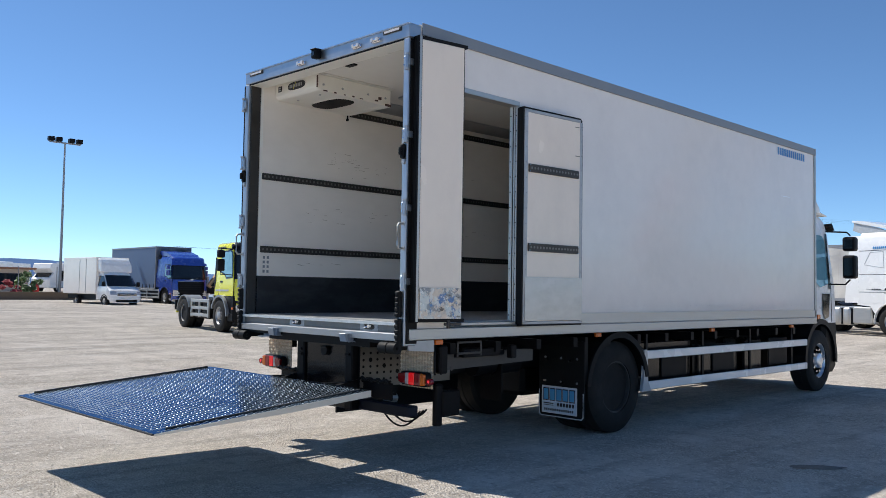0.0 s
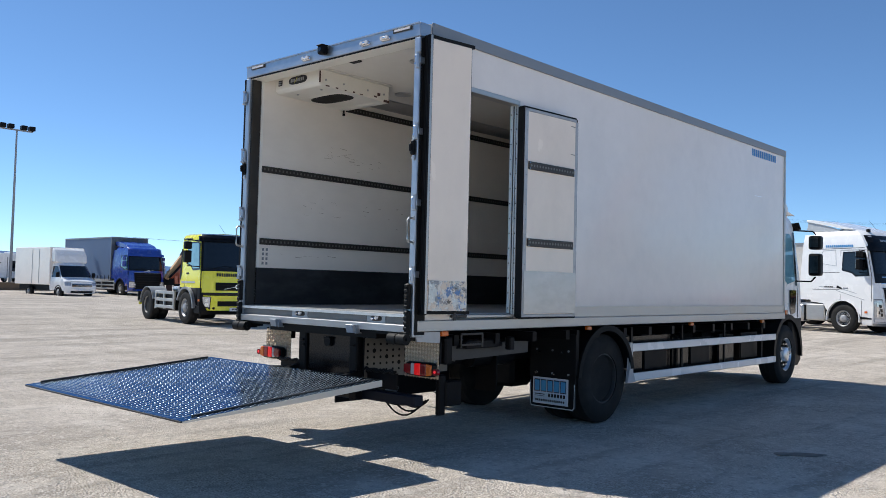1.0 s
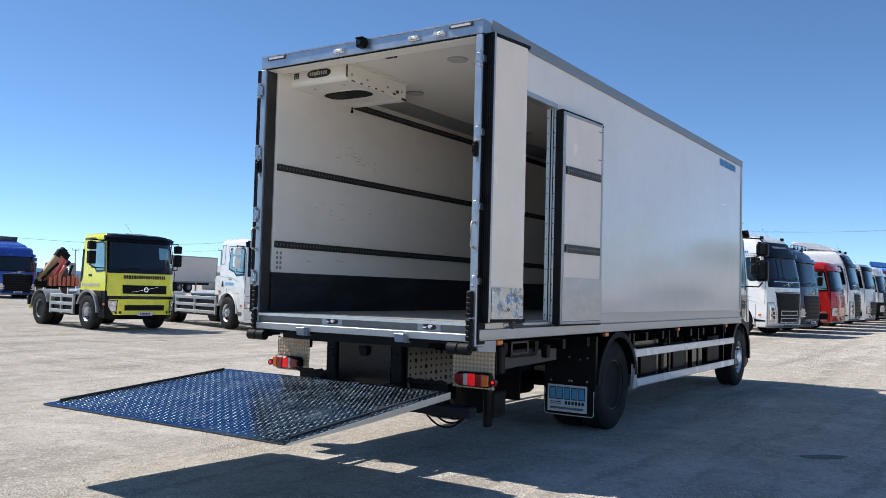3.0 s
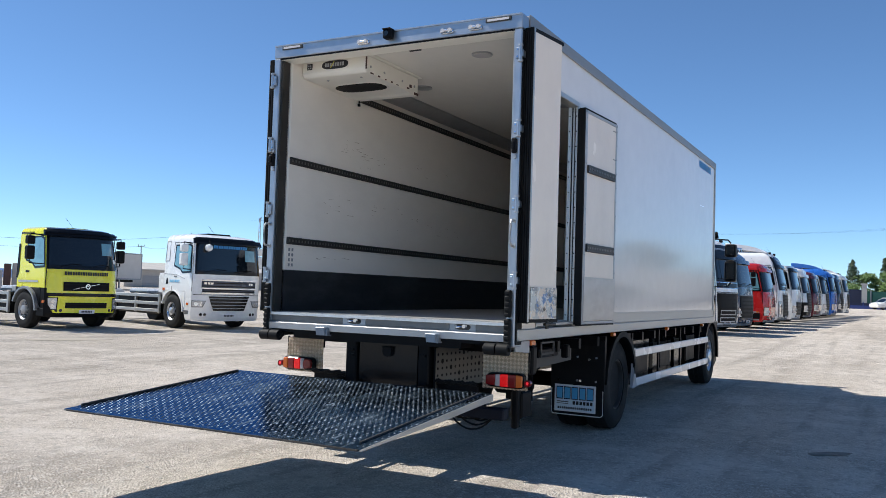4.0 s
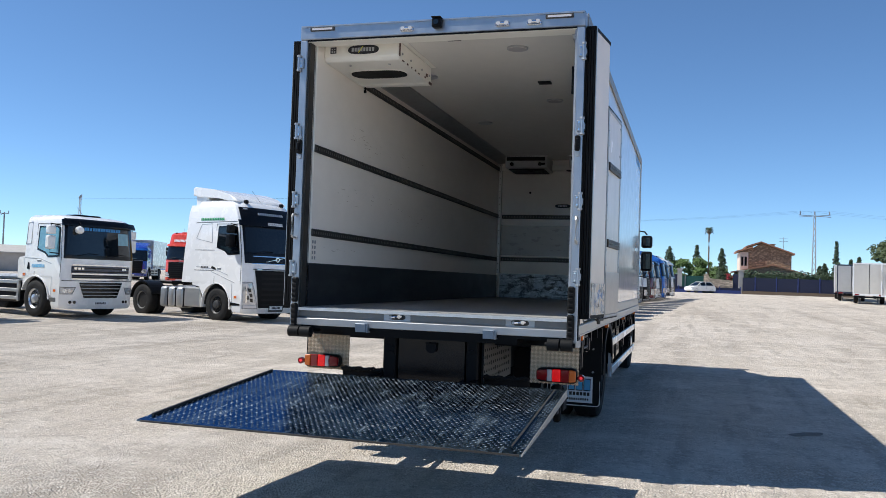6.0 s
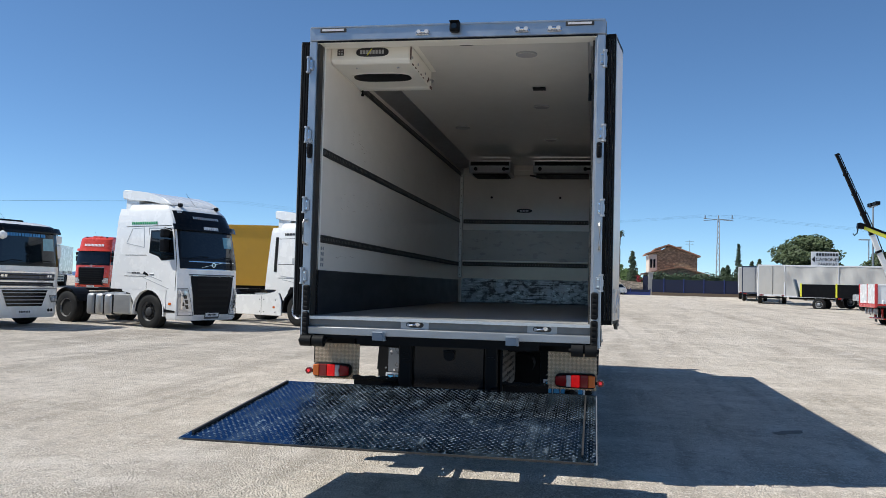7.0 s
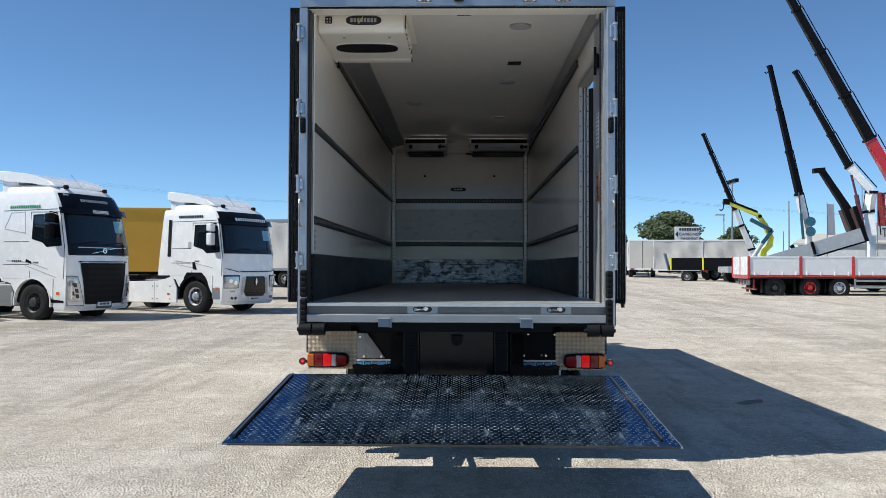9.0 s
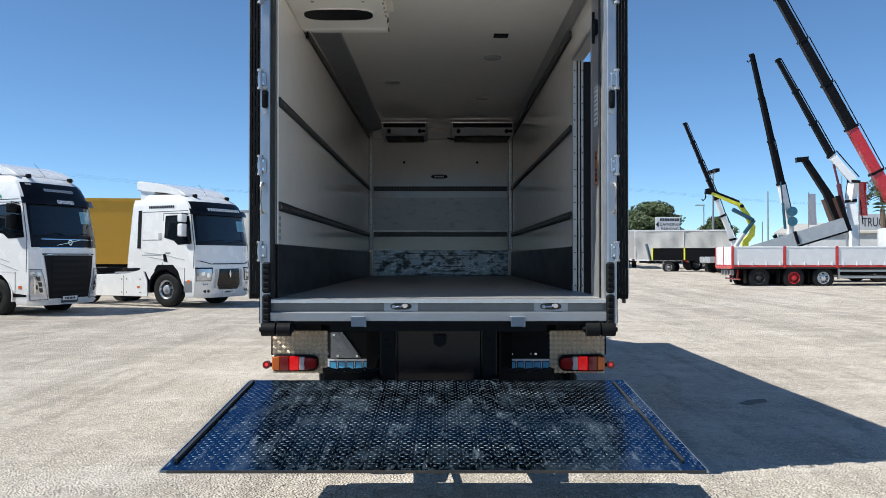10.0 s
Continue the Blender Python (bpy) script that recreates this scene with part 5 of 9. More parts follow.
# double-folded rear door leaves, swung back against the sides
for sg in (1, -1):
    a, b = sg * 1.308, sg * 1.402
    y0, y1 = min(a, b), max(a, b)
    d = one("rear_door_leaf", lambda bm: box(bm, 0.035, 0.495, y0 + 0.006, y1, 1.335, 3.735, 0.006), SKIN, T, "cream folded rear door leaf, open")
    many("door_seal", lambda bm: [box(bm, x, x + 0.035, y0 + 0.004 + k * 0.022, y0 + 0.020 + k * 0.022, 1.30, 3.76) for x, ks in ((0.0, range(4)), (0.495, (2, 3) if sg < 0 else (0, 1))) for k in ks], RUBBER, d, "black ribbed rubber seals")
    many("door_edge", lambda bm: (box(bm, 0.0, 0.53, y0 + 0.008, y1 - 0.008, 3.735, 3.765), box(bm, 0.0, 0.53, y0 + 0.008, y1 - 0.008, 1.305, 1.335)), RUBBER, d)
    one("door_edge_trim", lambda bm: box(bm, 0.008, 0.03, y1 - 0.012 if sg > 0 else y0, y1 if sg > 0 else y0 + 0.012, 1.31, 3.76), ALU, d)
    if sg < 0:
        one("scuff_plate", lambda bm: box(bm, 0.045, 0.485, y0 - 0.004, y0 + 0.005, 1.335, 1.60), SCUFF, d, "scratched shiny scuff plate")
        one("door_bolt", lambda bm: (box(bm, 0.32, 0.50, y0 - 0.0, y0 + 0.03, 1.275, 1.30, 0.005), cyl(bm, (0.36, y0 + 0.012, 1.25), (0.36, y0 + 0.012, 1.32), 0.016, 8)), RAIL, d)

    piv = Matrix.Translation((0.0, sg * 1.308, 0.0))
    d.matrix_basis = piv @ Matrix.Rotation(radians(sg * (8.5 if sg < 0 else 5.0)), 4, "Z") @ piv.inverted()

# side doorway and its door, folded flat against the wall
many("door_jamb", lambda bm: (box(bm, 1.395, 1.43, -HW - 0.006, -HW + 0.014, 1.25, 3.42, 0.004), box(bm, 1.398, 1.43, -HW + 0.024, -HW + 0.042, 1.25, 3.42, 0.004), box(bm, 1.395, 1.43, -IW - 0.034, -IW + 0.004, 1.25, 3.42, 0.004), box(bm, 0.43, 0.46, -HW - 0.004, -IW + 0.005, 1.25, 3.41), box(bm, 0.43, 1.43, -HW - 0.012, -IW + 0.005, 3.39, 3.44, 0.005), box(bm, 0.43, 1.43, -HW - 0.006, -IW, 1.262, 1.29, 0.004)), ALU, wall_r, "riveted metal door frame")
one("jamb_seal", lambda bm: box(bm, 1.408, 1.43, -HW + 0.012, -IW - 0.032, 1.29, 3.40), RUBBER, wall_r, "dark rubber seal strip")
many("rivet", lambda bm: [cyl(bm, (1.395, y, z), (1.390, y, z), 0.007, 6) for z in np.arange(1.35, 3.4, 0.15) for y in (-HW + 0.004, -IW - 0.015)], RAIL, wall_r)
DW = 0.875
sd = one("side_door", lambda bm: box(bm, 0.03, DW - 0.02, 0.006, 0.08, 1.285, 3.365, 0.006), SKIN, T, "cream side door leaf, folded open")
one("door_frame", lambda bm: (box(bm, 0.004, 0.055, 0.0, 0.085, 1.268, 3.365, 0.006), box(bm, DW - 0.045, DW - 0.004, 0.0, 0.085, 1.268, 3.34, 0.006), box(bm, 0.004, DW - 0.03, 0.0, 0.085, 3.335, 3.368, 0.006), box(bm, 0.004, DW - 0.004, 0.0, 0.085, 1.262, 1.296, 0.006)), ALUD, sd, "dull aluminium edging")
many("door_seal", lambda bm: (box(bm, -0.016, 0.004, 0.008, 0.085, 1.262, 3.375), box(bm, -0.01, DW - 0.03, 0.004, 0.07, 3.368, 3.383), box(bm, -0.01, DW, 0.008, 0.07, 1.248, 1.2615), box(bm, DW - 0.055, DW + 0.008, 0.002, 0.07, 3.325, 3.381, 0.02), box(bm, DW - 0.004, DW + 0.006, 0.01, 0.07, 1.262, 3.34)), RUBBER, sd, "black rubber seal")
one("scuff_plate", lambda bm: (box(bm, 0.02, DW - 0.012, -0.006, 0.0, 1.30, 1.725), box(bm, 0.03, DW - 0.02, -0.009, -0.005, 1.44, 1.455)), SCUFFD, sd, "scratched metal kick plate")
for z in (2.788, 2.012):
    r = one("lashing_rail", lambda bm: box(bm, 0.06, DW - 0.075, -0.016, 0.0055, z - 0.04, z + 0.04, 0.004), RAIL, sd, "dark slotted rail")
    tagged(one("perforation", lambda bm: [cyl(bm, (x, -0.016, z), (x, -0.019, z), 0.012, 8) for x in np.arange(0.09, DW - 0.09, 0.045)], SLOT, r), kind="stuff")
    many("rail_bolt", lambda bm: [cyl(bm, (x, -0.016, z + dz), (x, -0.02, z + dz), 0.006, 6) for x in (0.07, DW - 0.085) for dz in (-0.03, 0.03)], CHROME, r)
many("rivet", lambda bm: [cyl(bm, (x, 0.0, z), (x, -0.004, z), 0.006, 6) for z in np.arange(1.34, 3.3, 0.15) for x in (0.03, DW - 0.024)], GREYM, sd)
one("weather_strip", lambda bm: [box(bm, DW - 0.12, DW - 0.05, 0.002, 0.0055, z, z + 0.006) for z in (2.98, 3.28)], RAIL, sd)
sd.matrix_basis = Matrix.Translation((1.414, -1.388, 0)) @ Matrix.Rotation(radians(-4.0), 4, "Z")
# outside trims
for sg in (1, -1):
    w = wall_l if sg > 0 else wall_r
    one("roof_trim", lambda bm: box(bm, 0.10, XF + 0.01, min(sg * (HW + 0.004), sg * (HW + 0.018)), max(sg * (HW + 0.004), sg * (HW + 0.018)), 3.805, RZ + 0.006, 0.004), M("grey_trim", (0.30, 0.30, 0.30), 0.45, 0.5, var=0.08), w, "grey metal roof edge trim")
    one("lower_rave", lambda bm: (box(bm, 0.0, XF, min(sg * (HW - 0.1), sg * (HW + 0.022)), max(sg * (HW - 0.1), sg * (HW + 0.022)), 1.148, 1.246, 0.006), box(bm, 0.0, XF, min(sg * (HW + 0.02), sg * (HW + 0.03)), max(sg * (HW + 0.02), sg * (HW + 0.03)), 1.156, 1.166)), ALU, w, "aluminium side rave")
    one("kick_strip", lambda bm: (box(bm, 2.30 if sg < 0 else 0.1, XF, min(sg * (HW + 0.002), sg * (HW + 0.014)), max(sg * (HW + 0.002), sg * (HW + 0.014)), 1.25, 1.36, 0.004), box(bm, 2.30 if sg < 0 else 0.1, XF, min(sg * (HW + 0.012), sg * (HW + 0.02)), max(sg * (HW + 0.012), sg * (HW + 0.02)), 1.35, 1.365)), ALU, w, "aluminium kick strip")
    one("seam_bead", lambda bm: box(bm, 2.3 if sg < 0 else 0.1, XF, min(sg * HW, sg * (HW + 0.006)), max(sg * HW, sg * (HW + 0.006)), 1.425, 1.437), WHITE, w)
    one("front_trim", lambda bm: box(bm, XF - 0.05, XF + 0.012, min(sg * (HW + 0.003), sg * (HW + 0.014)), max(sg * (HW + 0.003), sg * (HW + 0.014)), 1.25, 3.805), ALU, w)
    tx = Vector((1, 0, 0)) if sg < 0 else Vector((-1, 0, 0))
    tagged(one("lettering", lambda bm: bars(bm, Vector((7.32 if sg < 0 else 8.3, sg * (HW + 0.002), 3.66)), tx, Vector((0, 0, 1)), 0.98, 0.11, 13), BLUEP, w, "row of blue bars in place of lettering"), kind="stuff")
    many("side_marker", lambda bm: [box(bm, x, x + 0.09, min(sg * 1.27, sg * 1.315), max(sg * 1.27, sg * 1.315), 1.10, 1.146, 0.008) for x in (0.33, 2.75, 5.3, 7.75)], ORANGE, T)
one("repair_patch", lambda bm: [bm.faces.new([bm.verts.new((7.44 + 0.3 * u, -HW - 0.0015, 3.05 + 0.02 * v)) for u, v in ((0, 0), (1.0, 0.2), (1.0, 0.7), (0, 0.4))])], WHITEP, wall_r)
# tail-lamp boards
LENSG = M("grey_lens", (0.46, 0.43, 0.44), 0.15, var=0.2, scale=30, coat=0.4)
for sg in (1, -1):
    y0, y1 = (0.862, 1.286) if sg > 0 else (-1.286, -0.862)
    pl = one("lamp_board", lambda bm: box(bm, 0.32, 0.325, y0, y1, 0.712, 1.037), DIAM, T, "diamond-pattern aluminium lamp board")
    def diamonds(bm):
        pitch = 0.0365
        for i in range(12):
            for j in range(9):
                y, z = y0 + 0.012 + i * pitch, 0.724 + j * pitch
                if y > y1 - 0.01 or z > 1.03:
                    continue
                s = 1 if (i + j) % 2 else -1
                d1, d2 = Vector((0, 0.0125, 0.0125 * s)), Vector((0, -0.0028 * s, 0.0028))
                for k in (-1, 0, 1):
                    c = Vector((0.3195, y, z)) + Vector((0, -s, 1)).normalized() * (0.0095 * k)
                    top = bm.verts.new(c + Vector((-0.004, 0, 0)))
                    vs = [bm.verts.new(p_) for p_ in (c - d1, c + d2, c + d1, c - d2)]
                    for m_ in range(4):
                        bm.faces.new((vs[m_], vs[(m_ + 1) % 4], top))
    tagged(one("raised_pattern", diamonds, DIAMH, pl), kind="stuff")
    one("board_bracket", lambda bm: box(bm, 0.326, 0.42, y0 + 0.05, y1 - 0.05, 0.95, 1.138), BLACK, T)
    one("board_edge", lambda bm: box(bm, 0.3255, 0.34, min(sg * 1.284, sg * 1.30), max(sg * 1.284, sg * 1.30), 0.85, 1.05), BLACK, T)
    zc = 0.795
    def shell(bm, g, x0, x1, bev):
        pts = [(1.274 + g, zc - 0.046 - g), (1.274 + g, zc + 0.046 + g), (1.25, zc + 0.061 + g), (0.955, zc + 0.054 + g), (0.932 - g, zc + 0.036), (0.932 - g, zc - 0.036), (0.955, zc - 0.056 - g), (1.25, zc - 0.061 - g)]
        prism(bm, [(sg * y, z) for y, z in pts], "x", x0, x1, bev)
    lamp = one("tail_lamp", lambda bm: shell(bm, 0.005, 0.245, 0.318, 0.012), BLACK, T, "red tail lamp cluster in a black housing")
    for k, (c, w, h0, h1, mt) in enumerate(((1.244, 0.029, 0.047, 0.055, ORANGE), (1.178, 0.036, 0.055, 0.054, RED), (1.105, 0.036, 0.054, 0.052, REDLIT), (1.045, 0.021, 0.052, 0.051, LENSG), (0.977, 0.044, 0.050, 0.036, RED))):
        many("lamp_lens", lambda bm: prism(bm, [(sg * (c + w), zc - h0), (sg * (c + w), zc + h0), (sg * (c - w), zc + h1), (sg * (c - w), zc - h1)], "x", 0.224, 0.25, 0.006), mt, lamp)
    one("reversing_lens_curve", lambda bm: cyl(bm, (0.2215, sg * 0.985, zc), (0.226, sg * 0.985, zc), 0.043, 20), RED, lamp)
    one("marker_stalk", lambda bm: (tube(bm, [(0.28, sg * 1.27, zc - 0.018), (0.27, sg * 1.29, zc - 0.016), (0.26, sg * 1.31, zc - 0.012)], 0.014, 8)), BLACK, T)
    em = one("end_marker", lambda bm: (cyl(bm, (0.235, sg * 1.318, zc - 0.012), (0.275, sg * 1.318, zc - 0.012), 0.030, 18)), RED, T, "round red end marker", smooth=True)
    one("marker_glow", lambda bm: cyl(bm, (0.2325, sg * 1.318, zc - 0.010), (0.236, sg * 1.318, zc - 0.010), 0.013, 12), REDHOT, em, "glowing red centre")
# chassis under the box
for sg in (1, -1):
    one("chassis_rail", lambda bm: box(bm, 0.3, 9.6, sg * 0.42 - 0.04, sg * 0.42 + 0.04, 0.72, 1.0), BLACK, T)
many("cross_bearer", lambda bm: [box(bm, x, x + 0.07, -1.22, 1.22, 1.0, 1.10) for x in np.arange(0.6, 8.5, 0.62)], BLACK, T)
one("subframe_plate", lambda bm: box(bm, 0.5, 0.55, -0.45, 0.45, 0.55, 1.02), BLACK, T)
lb = one("lift_housing", lambda bm: (box(bm, 0.14, 0.5, -0.435, 0.435, 0.45, 1.10, 0.012), box(bm, 0.118, 0.14, -0.32, 0.31, 0.50, 1.085, 0.008)), GLOSSB, T, "glossy black tail-lift housing")
many("housing_post", lambda bm: [box(bm, 0.09, 0.20, y0, y1, 0.45, 1.10, 0.012) for y0, y1 in ((0.322, 0.44), (-0.44, -0.332))], BLACK, lb)
one("housing_boss", lambda bm: (cyl(bm, (0.118, -0.01, 0.985), (0.085, -0.01, 0.985), 0.048, 18), box(bm, 0.075, 0.118, -0.06, 0.04, 1.01, 1.028, 0.004)), BLACK, lb)
many("post_clip", lambda bm: [box(bm, 0.075, 0.092, y - 0.03, y + 0.03, z - 0.012, z + 0.012, 0.003) for y, z in ((0.38, 0.98), (0.37, 0.93), (-0.38, 0.97))], BLACK, lb)
# Added black sheets close the gaps where bright ground would show through.
many("gap_filler", lambda bm: [box(bm, 1.9, 1.92, min(sg * 0.40, sg * 0.70), max(sg * 0.40, sg * 0.70), 0.42, 1.08) for sg in (1, -1)], BLACK, T, "black panel added to keep the gap under the floor dark")
perf = one("perforated_bracket", lambda bm: (box(bm, 0.16, 1.35, -0.475, -0.46, 0.66, 1.04),), M("bronze_bracket_steel", (0.17, 0.15, 0.125), 0.4, 0.4, var=0.3), T, "bronze-grey perforated steel bracket")
one("bracket_edge", lambda bm: box(bm, 0.153, 0.1595, -0.477, -0.458, 0.655, 1.045), BLACK, perf)
many("bracket_hole", lambda bm: [cyl(bm, (0.2 + 0.085 * i, -0.476, 0.73 + 0.062 * j), (0.2 + 0.085 * i, -0.479, 0.73 + 0.062 * j), 0.013 + 0.009 * ((i * 5 + j * 3) % 7 == 0), 8) for i in range(13) for j in range(5)], BLACK, perf)
one("side_bracket", lambda bm: (prism(bm, [(0.35, 0.84), (1.9, 0.88), (1.9, 1.0), (0.35, 1.0)], "y", -1.12, -1.10), [cyl(bm, (x, -1.121, 0.86), (x, -1.125, 0.86), 0.02, 8) for x in (0.62, 0.72)]), M("brown_black_steel", (0.075, 0.068, 0.06), 0.5, var=0.3, spec=0.3), T)
one("control_box", lambda bm: (box(bm, 0.40, 0.50, -1.30, -1.22, 0.84, 1.09, 0.015), box(bm, 0.395, 0.40, -1.275, -1.255, 0.88, 1.02)), BLACK, T, "black control box")
one("corner_gusset", lambda bm: prism(bm, [(0.02, 1.06), (0.32, 1.04), (0.32, 1.142), (0.0, 1.142)], "y", -1.296, -1.28), ALUD, T, "pale metal gusset under the sill corner")
one("latch_frame", lambda bm: [box(bm, 0.62, 0.95, -1.29, -1.275, z, z + 0.02, 0.004) for z in (1.0, 1.10)] + [box(bm, x, x + 0.02, -1.29, -1.275, 0.98, 1.12, 0.004) for x in (0.62, 0.93)], RAIL, T, "dark latch frame under the floor")
one("gear_under_floor", lambda bm: [box(bm, 0.8, 1.3, -1.2, -1.05, 0.96, 1.04, 0.01), box(bm, 1.42, 1.5, -1.25, -1.18, 0.93, 1.06, 0.01), cyl(bm, (0.75, -1.1, 0.98), (1.45, -1.1, 0.98), 0.03, 8)], BLACK, T)
# Added black sheet blocks sight of the far flap and the sunlit ground.
one("view_blocker", lambda bm: box(bm, 0.56, 2.35, 0.38, 0.40, 0.30, 0.74), BLACK, T, "black panel added to hide the lit ground beyond")
one("stay_plate", lambda bm: prism(bm, [(1.135, 0.56), (0.82, 0.56), (1.02, 0.84), (1.135, 0.84)], "x", 2.57, 2.583), M("pale_steel_plate", (0.20, 0.21, 0.225), 0.3, 0.6, var=0.2), T, "grey triangular steel stay plate")
many("stay_rivet", lambda bm: [cyl(bm, (2.57, y, z), (2.56, y, z), 0.014, 8) for y, z in ((1.06, 0.58), (0.86, 0.58), (1.10, 0.80), (0.70, 0.58), (-0.75, 0.60), (-1.0, 0.60), (-0.80, 0.84), (-1.1, 0.84))], CHROME, T)
one("under_bracket", lambda bm: (box(bm, 0.62, 0.85, -1.12, -1.0, 0.42, 0.66, 0.015), box(bm, 0.55, 0.64, -1.10, -1.04, 0.34, 0.72, 0.012)), BLACK, T, "black step bracket below the floor")
# underrun bar and lift arms
one("underrun_bar", lambda bm: box(bm, 0.18, 0.30, -1.13, 1.13, 0.46, 0.555, 0.01), M("blue_black_paint", (0.008, 0.010, 0.018), 0.5, spec=0.2), T, "blue-black underrun bar")
for y in (0.58, -0.30):
    one("lift_arm", lambda bm: (beam(bm, (0.75, y, 0.6), (-0.42, y, 0.66), 0.07, 0.13), beam(bm, (0.7, y - 0.12, 0.80), (-0.3, y - 0.12, 0.62), 0.05, 0.07)), BLACK, T)
for y in (0.3, -0.26):
    one("lift_ram", lambda bm: (cyl(bm, (0.8, y, 0.5), (0.1, y, 0.56), 0.045, 12), cyl(bm, (0.1, y, 0.56), (-0.35, y, 0.6), 0.025, 10)), GREYM, T)
for y0, y1 in ((0.40, 0.875), (-0.875, -0.47)):
    lp = one("loom_plate", lambda bm: box(bm, 0.205, 0.225, y0, y1, 0.58, 0.735, 0.004), BLACK, T, "black plate under the cable loom")
    many("cable_loom", lambda bm: [tube(bm, [(0.19 - 0.012 * k, y0 + (y1 - y0) * i / 12, 0.742 + 0.014 * math.sin(1.9 * i + 2.1 * k + 5 * y0) + 0.006 * k) for i in range(13)], 0.011, 6) for k in range(3)], RUBBER, lp)
for k in range(4):
    pts = [(0.38 + 0.06 * k + 0.1 * i / 10, -0.42 - 0.05 * k - (0.5 - 0.07 * k) * i / 10, 0.46 - (0.05 + 0.035 * ((k * 3) % 4)) * math.sin(math.pi * i / 10) ** 0.8) for i in range(11)]
    one("loose_cable", lambda bm: tube(bm, pts, 0.009, 6), RUBBER, T)
# wheels, mudguards and flaps
for sg in (1, -1):
    wheel(T, 3.30, sg * 1.20, 0.52, 0.29, sg, RIMD, twin=True)
    one("mudguard", lambda bm: arch(bm, 3.24, sg * 0.64, sg * 1.275, 0.565, 0.60, 8, 176, 0.53), BLACK, T, smooth=True)
    one("mudguard_edge", lambda bm: arch(bm, 3.24, sg * 1.262, sg * 1.285, 0.55, 0.615, 8, 176, 0.53), RUBBER, T, smooth=True)
    y0, y1 = (0.645, 1.262) if sg > 0 else (-1.262, -0.645)
    b0, b1 = (0.695, 1.17) if sg > 0 else (-1.17, -0.695)
    fl = one("mud_flap", lambda bm: prism(bm, [(y0 + 0.03, 0.205), (y0, 0.235), (y0, 1.05), (y1, 1.05), (y1, 0.235), (y1 - 0.03, 0.205)], "x", 2.60, 2.612), RUBBER, T, "black rubber mud flap")
    bd = one("flap_board", lambda bm: box(bm, 2.592, 2.60, b0, b1, 0.25, 0.547), WHITEP, fl, "white board with blue block shapes")
    one("board_panel", lambda bm: box(bm, 2.5905, 2.592, b0 + 0.012, b1 - 0.012, 0.262, 0.535), M("board_pale_blue", (0.66, 0.76, 0.84), 0.5, var=0.05), bd)
    many("board_shape_edge", lambda bm: bars(bm, Vector((2.5895, b1 - 0.022, 0.385)), Vector((0, -1, 0)), Vector((0, 0, 1)), 0.44, 0.14, 5, 0.10), P_NAVY, bd)
    many("board_shape", lambda bm: bars(bm, Vector((2.587, b1 - 0.031, 0.396)), Vector((0, -1, 0)), Vector((0, 0, 1)), 0.44, 0.118, 5, 0.28), CYANP, bd)
    many("board_line", lambda bm: (bars(bm, Vector((2.5885, b1 - 0.215, 0.332)), Vector((0, -1, 0)), Vector((0, 0, 1)), 0.24, 0.038, 6), bars(bm, Vector((2.5885, b1 - 0.04, 0.278)), Vector((0, -1, 0)), Vector((0, 0, 1)), 0.40, 0.024, 16), bars(bm, Vector((2.5885, b1 - 0.03, 0.352)), Vector((0, -1, 0)), Vector((0, 0, 1)), 0.19, 0.010, 1), bars(bm, Vector((2.5885, b1 - 0.03, 0.334)), Vector((0, -1, 0)), Vector((0, 0, 1)), 0.19, 0.006, 1)), DARKP, bd)
    one("flap_edge", lambda bm: tube(bm, [(2.597, y1 - 0.012, 0.50), (2.597, y1 - 0.012, 0.24), (2.597, y1 - 0.035, 0.217), (2.597, y0 + 0.035, 0.217), (2.597, y0 + 0.012, 0.24), (2.597, y0 + 0.012, 0.50 if sg < 0 else 0.30)], 0.005, 6), WHITEP, fl, "thin white edge line")
    many("flap_bolt", lambda bm: [cyl(bm, (2.60, y0 + (y1 - y0) * f, z), (2.59, y0 + (y1 - y0) * f, z), 0.012, 8) for f in (0.15, 0.5, 0.85) for z in (0.60, 0.86)], GREYM, fl)
    one("flap_plate", lambda bm: box(bm, 2.612, 2.66, y0, y1, 0.6, 1.10), BLACK, T)
    # side guard
    yy = sg * 1.255
    g = one("side_guard", lambda bm: [box(bm, 3.83, 8.44, yy - 0.018, yy + 0.018, z, z + 0.098, 0.008) for z in (0.452, 0.812)], P_WHITE if sg < 0 else ALU, T, "white painted side guard rails")
    one("guard_post", lambda bm: prism(bm, [(3.72, 0.44), (3.92, 0.44), (3.84, 0.56), (3.83, 0.925), (3.765, 0.925), (3.765, 0.62)], "y", yy - 0.02, yy + 0.02, 0.006), P_GREY, g)
    many("guard_stay", lambda bm: [box(bm, x, x + 0.04, yy - sg * 0.06 - 0.012, yy - sg * 0.06 + 0.012, 0.46, 1.1) for x in (3.9, 5.25, 6.6, 8.0)], BLACK, g)
    many("side_locker", lambda bm: (box(bm, 3.85, 5.15, sg * 0.85 - 0.25, sg * 0.85 + 0.25, 0.42, 1.0, 0.02), box(bm, 5.3, 6.5, sg * 0.85 - 0.25, sg * 0.85 + 0.25, 0.40, 0.98, 0.06), box(bm, 6.65, 7.2, sg * 0.9 - 0.2, sg * 0.9 + 0.2, 0.45, 0.95, 0.02)), GLOSSB, T, "glossy black lockers and tank")
    many("battery_cover", lambda bm: [box(bm, x0, x1, sg * 1.11 - 0.012, sg * 1.11 + 0.012, 0.55, z1, 0.01) for x0, x1, z1 in ((4.4, 5.0, 0.85), (5.7, 6.3, 0.86), (7.4, 8.05, 0.95))], BLACK, T)
